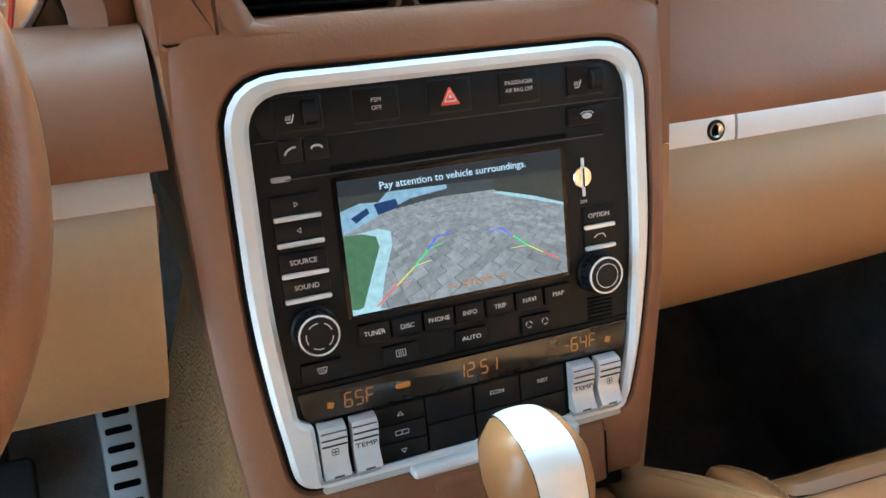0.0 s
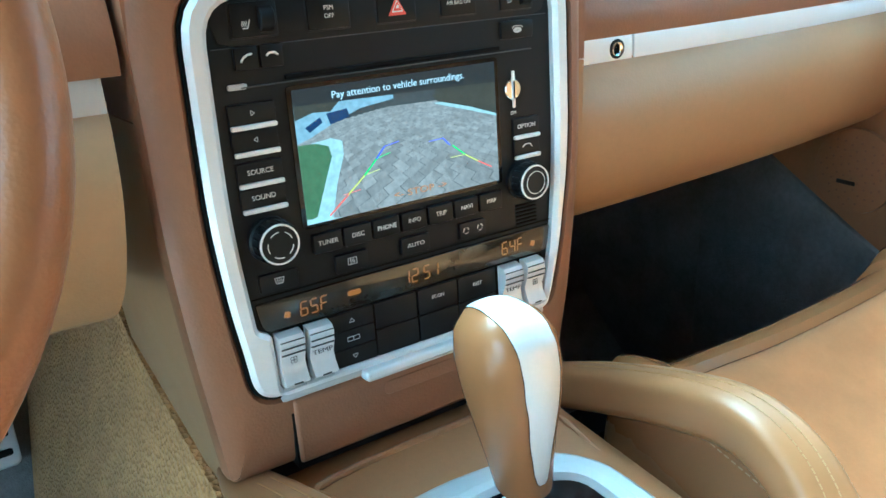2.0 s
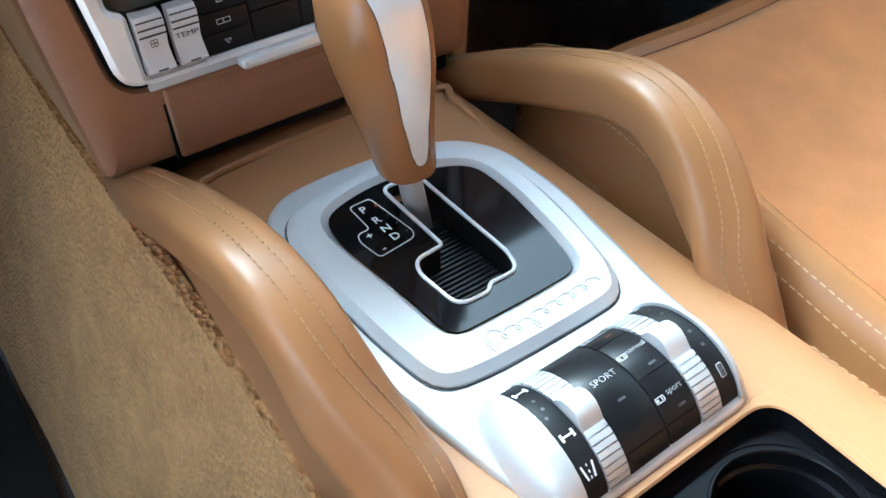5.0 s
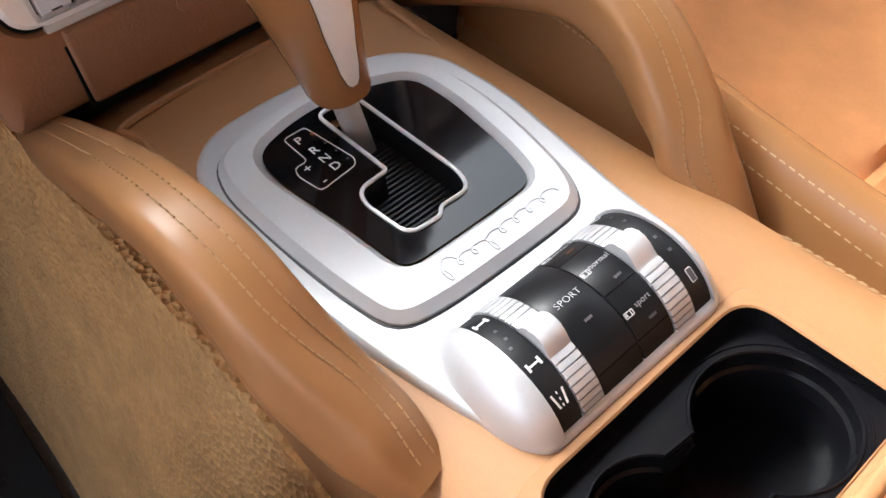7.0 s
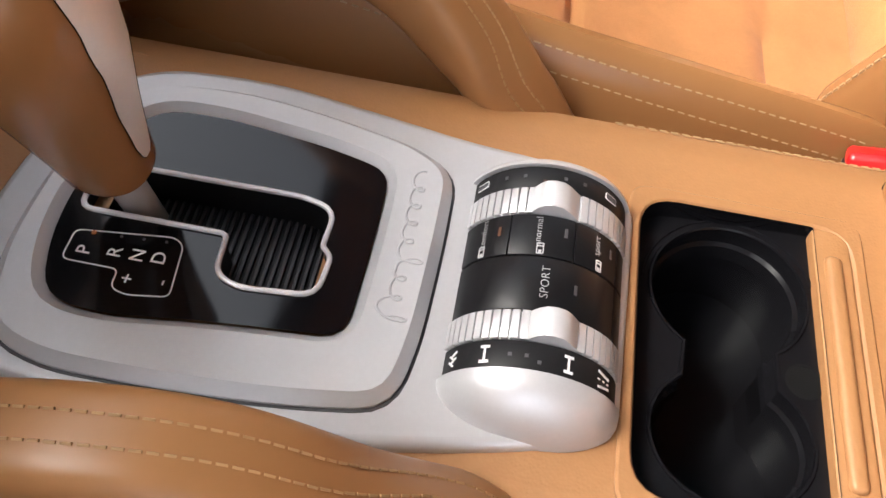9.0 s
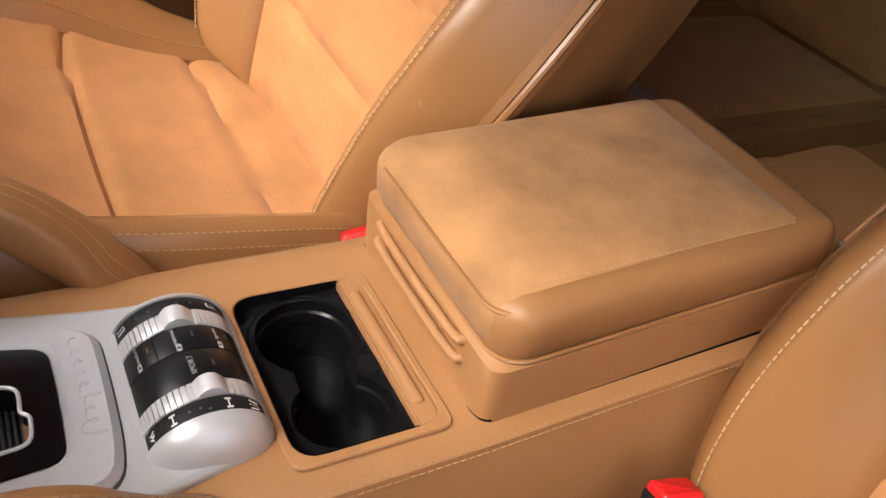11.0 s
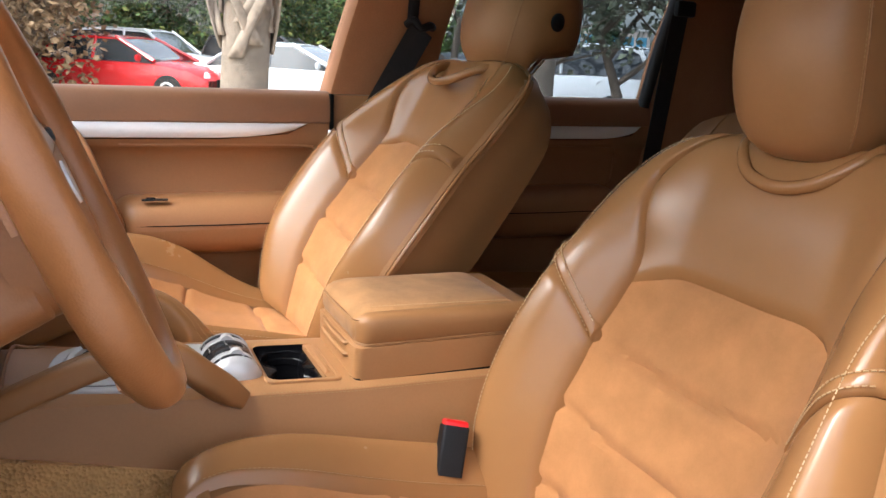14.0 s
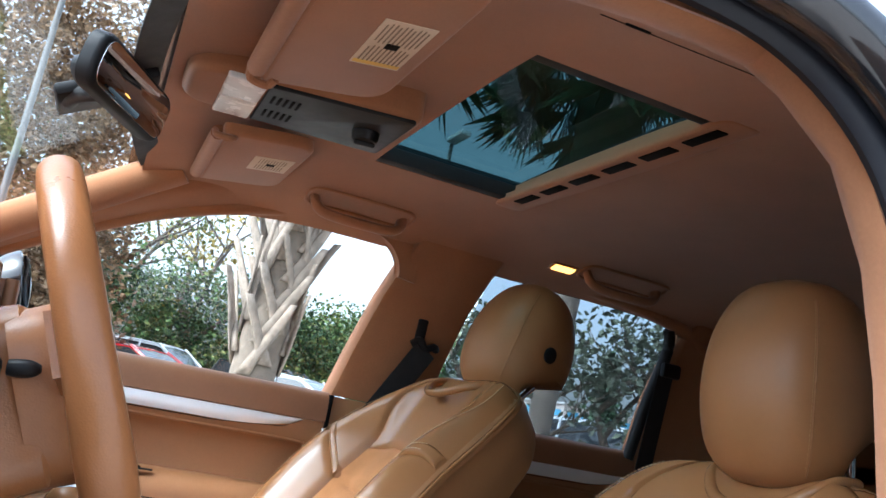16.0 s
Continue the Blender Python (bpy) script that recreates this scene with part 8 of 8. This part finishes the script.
def leaves(name, spots, mat, parent=None, size=0.14, label=""):
    """Leaf blades, folded in the middle, at spots of (place, spread, count)."""
    verts, faces = [], []
    for c, sp, cnt in spots:
        for _ in range(cnt):
            d = Vector((rng.gauss(0, 1), rng.gauss(0, 1), rng.gauss(0, 1)))
            d = d.normalized() * rng.random() ** 0.45
            p = Vector(c) + Vector((d.x * sp[0], d.y * sp[1], d.z * sp[2]))
            a = Vector((rng.uniform(-1, 1), rng.uniform(-1, 1), rng.uniform(-0.9, 0.5))).normalized()
            b = a.cross(Vector((rng.uniform(-1, 1), rng.uniform(-1, 1), rng.uniform(-1, 1)))).normalized()
            n = a.cross(b)
            l, w = size * rng.uniform(0.6, 1.4), size * rng.uniform(0.22, 0.42)
            k = len(verts)
            verts += [tuple(p), tuple(p + a * l * 0.5 + b * w + n * w * 0.3), tuple(p + a * l), tuple(p + a * l * 0.5 - b * w + n * w * 0.3)]
            faces += [(k, k + 1, k + 2), (k, k + 2, k + 3)]
    me = bpy.data.meshes.new(name)
    me.from_pydata(verts, [], faces)
    me.materials.append(mat)
    ob = new(name, me)
    if parent is not None:
        ob.parent = parent
    if label:
        ob["label"] = label
    return ob


def limbs(base, height, spread, r0, depth=3, kids=4, wob=0.18):
    """Tapered limbs as one mesh, and the places of their tips."""
    bms, tips = [], []

    def grow(p, d, l, r, lev):
        pts = [p]
        for i in range(4):
            d2 = (d + Vector((rng.uniform(-wob, wob), rng.uniform(-wob, wob), rng.uniform(-wob, wob) * 0.6))).normalized()
            pts.append(pts[-1] + d2 * l / 4)
            d = d2
        sp = smooth_path(pts, 3)
        bms.append(tube(sp, [r * (1 - 0.55 * i / (len(sp) - 1)) for i in range(len(sp))], 7 if lev else 10))
        if lev >= depth:
            tips.append(pts[-1])
            return
        for k in range(kids):
            a = rng.uniform(0, 2 * math.pi)
            q = pts[-1] if k < 2 else pts[rng.choice((2, 3))]
            nd = (d * 0.6 + Vector((math.cos(a), math.sin(a), rng.uniform(-0.05, 0.7))) * spread).normalized()
            grow(q, nd, l * rng.uniform(0.55, 0.8), r * 0.45, lev + 1)
        tips.append(pts[-1])

    grow(Vector(base), Vector((0, 0, 1)), height * 0.42, r0, 0)
    return joined(*bms), tips


def tree(pos, height, mat, label, count=60, size=0.16, spread=0.9, puff=0.9, depth=2):
    t = thing("tree", label, "tree", group="trees round the car park")
    bm, tips = limbs(pos, height, spread, height * 0.028, depth)
    part("trunk", bm, BARK, t, "grey-brown trunk and limbs")
    leaves("crown", [(p, (puff, puff, puff * 0.7), count) for p in tips], mat, t, size)
    return t


CAM_END = Vector((-1.19, 0.44, 0))


def place(az, d):
    a = radians(az)
    return CAM_END + Vector((math.sin(a) * d, math.cos(a) * d, 0))


# ---- palms ----
def palm(pos, top, r, label, crown=True, lean_=(0, 0), boots=90, low=0.3, fronds=26, lift=(-0.9, 0.8)):
    t = thing("palm_tree", label, "palm tree", Matrix.Translation(pos))
    ax = lambda z: Vector((lean_[0] * z, lean_[1] * z, z))
    part("trunk", tube([ax(z * top / 14) for z in range(15)], [r * (0.85 if z > 2 else 1.0) for z in range(15)], 20), PALM_CORE, t, "fibrous brown trunk")
    ref = []
    for v in range(4):
        ln, w0 = 0.60 * (0.80 + 0.12 * v), 0.056
        loops = []
        for i in range(7):
            q = i / 6
            w = w0 * (1 - 0.42 * q + 0.25 * max(0.0, 0.3 - q)) + 0.004 * math.sin(v * 2 + q * 9)
            x = 0.012 + 0.030 * q - 0.095 * q * q + 0.055 * q ** 4 + 0.006 * v * q
            z = ln * q
            sx = (0.25 + 0.03 * v) * q * (1 if v % 2 else -1)
            th = 0.016 * (1 - 0.5 * q)
            loops.append([(x - th, sx - w, z), (x + th * 0.6, sx - w * 0.8, z), (x + th, sx, z), (x + th * 0.6, sx + w * 0.8, z), (x - th, sx + w, z), (x - th * 0.5, sx, z)])
        bm = rings(loops)
        me = bpy.data.meshes.new("boot")
        bmesh.ops.recalc_face_normals(bm, faces=bm.faces)
        for f in bm.faces:
            f.smooth = True
        bm.to_mesh(me)
        bm.free()
        me.materials.append(BOOT)
        ref.append(me)
    for k in range(boots):
        z = low + (top - low) * k / boots
        ob = new("boot", ref[k % 4])
        ob.parent = t
        ob.matrix_basis = Matrix.Translation(ax(z)) @ Matrix.Rotation(k * 2.399 + rng.uniform(-0.15, 0.15), 4, "Z") @ Matrix.Translation((r * 0.86, 0, 0)) @ Matrix.Rotation(rng.uniform(-0.1, 0.12), 4, "Y")
    if crown:
        for k in range(fronds):
            a, up = k * 2.399, rng.uniform(*lift)
            d = Vector((math.cos(a), math.sin(a), 0))
            stem = [ax(top) + d * s * 1.5 + Vector((0, 0, up * s * 1.1 - 1.1 * s * s)) for s in [i / 8 for i in range(9)]]
            verts, faces = [], []
            tip = stem[5]
            for j in range(34):
                b = radians(-100 + 200 * j / 33)
                side_ = Vector((-d.y, d.x, 0))
                dirn = (d * math.cos(b) + side_ * math.sin(b) + Vector((0, 0, -0.25 - 0.35 * rng.random()))).normalized()
                l = 0.85 * rng.uniform(0.7, 1.05)
                wv = dirn.cross(Vector((0, 0, 1))).normalized() * 0.018
                n0 = len(verts)
                mid = tip + dirn * l * 0.55
                end = tip + dirn * l + Vector((0, 0, -0.22 * rng.random()))
                verts += [tuple(tip), tuple(mid + wv), tuple(end), tuple(mid - wv)]
                faces += [(n0, n0 + 1, n0 + 2), (n0, n0 + 2, n0 + 3)]
            bm = tube(stem[:6], 0.014, 5)
            me = bpy.data.meshes.new("frond")
            me.from_pydata(verts, [], faces)
            bm.from_mesh(me)
            bpy.data.meshes.remove(me)
            part("frond", bm, L_DARK, t)
    return t


palm(place(99.5, 6.3), 4.6, 0.20, "pale palm trunk with criss-cross leaf stubs beside the car", True, (0.03, -0.062), 112, 1.2, 13, (0.1, 1.1))
dark_palm = palm(place(119.3, 8.6), 5.7, 0.15, "dark cabbage palm with a shaggy skirt above the sunroof", True, (0.0, -0.075), 0, 0.6, 26, (-0.8, 0.7))
# Bark colour, darker than the palm's own core, stands for backlit shade.
part("skirt_core", tube([(0.0, -0.25, 3.3), (0.0, -0.315, 4.2), (0.0, -0.41, 5.5)], [0.20, 0.33, 0.38], 14), BARK, dark_palm, "shaggy dead fronds, their backlit shade in the colour")
sv, sf = [], []
for k in range(900):
    a, z0, l = rng.uniform(0, 2 * math.pi), rng.uniform(3.6, 5.6), rng.uniform(0.3, 0.7)
    r0 = 0.26 + 0.06 * (z0 - 3.6)
    d = Vector((math.cos(a), math.sin(a), 0))
    t_ = Vector((-d.y, d.x, 0)) * rng.uniform(0.012, 0.03)
    p0, p1 = d * r0 + Vector((0, -0.075 * z0, z0)), d * (r0 + rng.uniform(0.05, 0.22)) + Vector((0, -0.075 * z0, z0 - l))
    n0 = len(sv)
    sv += [tuple(p0 - t_), tuple(p0 + t_), tuple(p1)]
    sf.append((n0, n0 + 1, n0 + 2))
me = bpy.data.meshes.new("skirt")
me.from_pydata(sv, [], sf)
me.materials.append(L_DARK)
skirt = new("skirt", me)
skirt.parent = dark_palm


# ---- parked cars ----
def paint(name, color, rough=0.22):
    return surface(name, color, rough, vary=0.03, vscale=2, bump=0.0, coat=0.5)


P_RED, P_WHITE, P_BLACK, P_GREY, P_SILVER = paint("red_paint", (0.50, 0.012, 0.016)), paint("white_paint", (0.78, 0.79, 0.80)), paint("dark_paint", (0.015, 0.016, 0.019)), paint("grey_paint", (0.16, 0.18, 0.20)), paint("silver_paint", (0.50, 0.53, 0.56))
CAR_GLASS = surface("car_glass", (0.03, 0.035, 0.04), 0.06, vary=0.1, bump=0.0, coat=0.5)
TYRE = surface("tyre", (0.02, 0.02, 0.02), 0.85, vary=0.2, bump=0.0)
TAIL = surface("tail_lamp", (0.40, 0.01, 0.01), 0.2, bump=0.0)


def car(pos, heading, mat, tall, label):
    c = thing("parked_car", label, "car", Matrix.Translation(pos) @ Matrix.Rotation(radians(heading), 4, "Z"), group="parked cars")
    L, W = (4.7, 1.9) if tall else (4.7, 1.82)
    belt_z, roof = (1.08, 1.70) if tall else (0.95, 1.44)
    hood = 1.02 if tall else 0.88
    st = [(-L / 2, 0.45, belt_z - 0.12), (-L / 2 + 0.12, 0.30, belt_z), (-L / 2 + 0.7, 0.24, belt_z + 0.02), (0.6, 0.24, belt_z), (1.15, 0.26, hood + 0.06), (1.9, 0.28, hood - 0.04), (L / 2 - 0.15, 0.32, hood - 0.16), (L / 2, 0.45, hood - 0.30)]
    loops = []
    for i in range(33):
        x = -L / 2 + L * i / 32
        zb, zt = lerp_table([(a, b, d) for a, b, d in st], x)
        k = 1 - 0.14 * abs(2 * i / 32 - 1) ** 5
        hw = W / 2 * k
        loops.append([(x, -hw * 0.9, zb), (x, -hw, zb + 0.15), (x, -hw, zt - 0.22), (x, -hw * 0.96, zt - 0.06), (x, -hw * 0.86, zt), (x, 0, zt + 0.025), (x, hw * 0.86, zt), (x, hw * 0.96, zt - 0.06), (x, hw, zt - 0.22), (x, hw, zb + 0.15), (x, hw * 0.9, zb)])
    part("body", rings(loops), mat, c, "painted body")
    if tall:
        cab = [(-L / 2 + 0.10, belt_z, 0.98), (-L / 2 + 0.38, roof - 0.05, 0.84), (-0.9, roof, 0.82), (0.25, roof - 0.03, 0.82), (1.05, belt_z + 0.02, 0.94)]
    else:
        cab = [(-L / 2 + 0.55, belt_z, 0.95), (-L / 2 + 1.25, roof - 0.06, 0.78), (-0.6, roof, 0.76), (0.15, roof - 0.03, 0.76), (1.12, belt_z - 0.02, 0.92)]
    tops = []
    for (x, z, k) in cab:
        tops.append((x, z, k * W / 2))
    l0 = []
    for i in range(25):
        x = cab[0][0] + (cab[-1][0] - cab[0][0]) * i / 24
        z, hw = lerp_table([(a, b, d) for a, b, d in tops], x)
        l0.append([(x, -W / 2 * 0.93, belt_z - 0.05), (x, -W / 2 * 0.93 + (W / 2 * 0.93 - hw) * ((z - belt_z) / (roof - belt_z)), max(z, belt_z)), (x, 0, max(z, belt_z) + 0.02), (x, W / 2 * 0.93 - (W / 2 * 0.93 - hw) * ((z - belt_z) / (roof - belt_z)), max(z, belt_z)), (x, W / 2 * 0.93, belt_z - 0.05)])
    part("windows", rings(l0), CAR_GLASS, c, "dark glass")

    def top(u, v):
        a, b = (cab[1][0] - 0.05, cab[3][0] + 0.08)
        x = a + (b - a) * u
        z, hw = lerp_table([(p, q, r) for p, q, r in tops], x)
        y = (2 * v - 1) * hw * 1.03
        return (x, y, z + 0.035 - 0.05 * abs(2 * v - 1) ** 4)

    part("roof", sheet(top, 14, 10, 0.05, (0, 0, -1)), mat, c, "painted roof")
    for sd in (-1, 1):
        for i, (xa, za, xb, zb) in enumerate(((cab[3][0], roof - 0.02, cab[4][0] + 0.02, belt_z), (-0.35, roof - 0.02, -0.35, belt_z), (cab[1][0], roof - 0.05, cab[0][0], belt_z))):
            ya = W / 2 * (0.84 if tall else 0.78)
            part("pillar", tube([(xa, sd * ya, za), (xb, sd * W / 2 * 0.94, zb)], 0.045 if i != 1 else 0.035, 6), mat, c)
        part("mirror", moved(lathe([(0.01, -0.06), (0.07, -0.03), (0.08, 0.03), (0.01, 0.05)], 10), Matrix.Translation((0.85, sd * (W / 2 + 0.09), belt_z + 0.06)) @ Matrix.Rotation(radians(90), 4, "Y")), mat, c)
        part("headlight", moved(lathe([(0.01, 0.05), (0.10, 0.03), (0.13, 0), (0.01, -0.02)], 12), Matrix.Translation((L / 2 - 0.12, sd * W / 2 * 0.68, hood - 0.22)) @ Matrix.Rotation(radians(80), 4, "Y")), LENS, c, "clear headlight")
        part("tail_light", box((-L / 2 + 0.03, sd * W / 2 * 0.78, belt_z - 0.15), (0.08, 0.28, 0.16), 0.03), TAIL, c, "red tail light")
        for x in (-L / 2 + 0.85, L / 2 - 0.9):
            w_ = part("wheel", moved(lathe([(0.20, -0.1), (0.33, -0.1), (0.345, -0.07), (0.345, 0.07), (0.33, 0.1), (0.20, 0.1)], 24), Matrix.Translation((x, sd * (W / 2 - 0.10), 0.345)) @ Matrix.Rotation(radians(90), 4, "X")), TYRE, c, "black tyre")
            part("rim", moved(lathe([(0.21, 0.095), (0.19, 0.105), (0.05, 0.085), (0.01, 0.09)], 18), Matrix.Translation((x, sd * (W / 2 - 0.10), 0.345)) @ Matrix.Rotation(radians(90 * sd * -1), 4, "X")), SILVER_LOW, w_, "alloy rim")
    part("number_plate", box((L / 2 + 0.005, 0, 0.45), (0.02, 0.36, 0.12), 0.005), PRINT, c, "plain white plate")
    part("grille", box((L / 2 - 0.03, 0, hood - 0.34), (0.08, 0.9, 0.16), 0.02), GAP, c, "dark grille")
    return c


car(place(93.0, 20.0), 232, P_RED, False, "red sedan parked beyond the passenger window")
car(place(94.2, 25.5), 238, P_WHITE, True, "white sport utility vehicle parked behind the red sedan")
car(place(87.6, 27.0), 236, P_BLACK, True, "black sport utility vehicle parked near the hedge")
car(place(103.6, 19.0), 232, P_SILVER, False, "silver grey sedan parked beyond the palm")
car(place(102.4, 27.0), 238, P_BLACK, True, "dark sport utility vehicle near the hedge")
car(place(82.0, 26.0), 236, P_SILVER, False, "silver sedan parked near the hedge")
car(place(121.0, 19.0), 40, P_WHITE, True, "white sport utility vehicle seen through the rear door glass")
car(place(126.5, 26.0), 230, P_SILVER, False, "silver sedan far behind the rear door glass")
car(place(115.0, 28.0), 240, P_GREY, False, "grey sedan far behind the rear door glass")

# ---- hedge and woods ----
spots_a, spots_b, spots_c, spots_d = [], [], [], []
for i in range(300):
    az = 35 + 79 * i / 300 + rng.uniform(-0.4, 0.4)
    d = rng.uniform(31, 38)
    h = (4.6 + 2.4 * noise.noise(Vector((az * 0.16, 3, 0))) + 1.5 * noise.noise(Vector((az * 0.6, 7, 0))))
    if 100 < az < 112:
        h *= 0.85
    for k in range(3):
        z = rng.uniform(0.3, max(1.0, h))
        sp = (rng.uniform(1.0, 1.8), rng.uniform(1.0, 1.8), rng.uniform(0.8, 1.4))
        (spots_a if rng.random() < 0.5 else spots_b if rng.random() < 0.65 else spots_c).append((place(az, d) + Vector((0, 0, z)), sp, 150))
for nm, sp, mt in (("hedge_green", spots_a, L_GREEN), ("hedge_dark", spots_b, L_DARK), ("hedge_olive", spots_c, L_OLIVE)):
    tagged(leaves(nm, sp, mt, None, 0.19), "thick green hedge and woods beyond the parked cars", "hedge", kind="stuff")
# Scrub whose brown and density also stand for the windscreen's brown reflection.
spots_d = [(place(rng.uniform(50, 89), rng.uniform(19, 25)) + Vector((0, 0, 0.3 + 9.5 * rng.random() ** 1.15)), (1.2, 1.2, 1.0), 170) for _ in range(620)]
tagged(leaves("brown_thicket", spots_d, L_BROWN, None, 0.17), "reddish brown thicket ahead, its colour part windscreen reflection", "thicket", kind="stuff")
for az, d, h, mt, cnt, lb in ((96, 33, 9.5, L_GOLD, 34, "slender tree with sparse golden leaves"), (90, 34, 11.0, L_OLIVE, 46, "green tree above the hedge"), (84, 32, 11.5, L_GREEN, 60, "tall green tree above the hedge"),
                              (105, 34, 5.0, L_GREEN, 46, "green tree at the edge of the woods"), (77, 24, 9.0, L_OLIVE, 46, "tall green tree ahead of the car"), (68, 22, 9.0, L_GOLD, 34, "tree with yellowing leaves ahead of the car"),
                              (58, 21, 9.5, L_OLIVE, 50, "tall tree beyond the windscreen"), (48, 22, 9.0, L_GREEN, 50, "green tree beyond the windscreen")):
    tree(place(az, d), h, mt, lb, cnt, 0.24, 0.85, 1.0)
for az, d, h, mt, cnt in ((114, 20, 5.0, L_GREY, 14), (119.6, 16.5, 4.4, L_GREY, 12), (125.6, 15.5, 4.6, L_GREY, 13), (133, 22, 6, L_GREY, 30)):
    tree(place(az, d), h, mt, "live oak with twisting limbs and sparse grey-green leaves", cnt, 0.17, 1.0, 0.9, 3)
con = thing("conifer", "dark pointed conifer far behind the car", "tree")
cp = place(123.9, 33)
part("trunk", tube([cp, cp + Vector((0, 0, 4.8))], [0.16, 0.03], 8), BARK, con)
leaves("crown", [(cp + Vector((0, 0, 0.5 + 0.26 * i)), (1.6 * (1 - i / 17), 1.6 * (1 - i / 17), 0.25), 110) for i in range(17)], L_DARK, con, 0.24)
bl = thing("office_building", "low blue-glazed office building far behind the trees", "building")
bpz = place(122.4, 125)
WALL_B = surface("pale_wall", (0.50, 0.42, 0.36), 0.85, vary=0.1, vscale=0.4, bump=0.0)
BLUE_G = surface("blue_glass", (0.10, 0.30, 0.42), 0.15, vary=0.15, vscale=0.3, bump=0.0)
part("wall", box(bpz + Vector((0, 0, 3.0)), (14, 14, 6.0), 0.1), WALL_B, bl)
part("roof", box(bpz + Vector((0, 0, 6.1)), (14.6, 14.6, 0.35), 0.05), CONCRETE, bl)
for f in range(2):
    for k in range(6):
        part("window", box(bpz + Vector((-7.03, -5.5 + k * 2.2, 1.7 + f * 2.7)), (0.1, 1.7, 1.6)), BLUE_G, bl, "blue window")
        part("window", box(bpz + Vector((-5.5 + k * 2.2, 7.03, 1.7 + f * 2.7)), (1.7, 0.1, 1.6)), BLUE_G, bl, "blue window")
POST_GREY = surface("weathered_steel", (0.16, 0.16, 0.16), 0.7, vary=0.15, vscale=4, bump=0.0)
for az, d in ((82.5, 14.0), (110.3, 17.0)):
    lp = thing("street_lamp", "grey lamp post in the car park", "street lamp", Matrix.Translation(place(az, d)), group="lamp posts")
    part("post", tube([(0, 0, 0), (0, 0, 7.0)], [0.07, 0.045], 10), POST_GREY, lp)
    part("foot", lathe([(0.18, 0), (0.18, 0.5), (0.14, 0.56), (0.02, 0.57)], 14), CONCRETE, lp)
    part("head", box((-0.35, 0, 7.0), (0.8, 0.25, 0.12), 0.04), SILVER_LOW, lp)
kerb = thing("kerb", "pale concrete kerb beside the parked car", "kerb", kind="structure")
part("kerb_stone", tube(smooth_path([(2.2, -14, 0.07), (2.4, -3, 0.07), (2.5, 6, 0.07), (2.0, 16, 0.07)], 6), 0.09, 6), CONCRETE, kerb)
verge = tagged(leaves("verge_plants", [((4.6 + rng.uniform(-1.2, 1.2), rng.uniform(-7, 8), 0.15), (0.3, 0.3, 0.15), 30) for _ in range(60)], L_OLIVE, None, 0.16), "low green plants along the verge", "plants", kind="stuff")
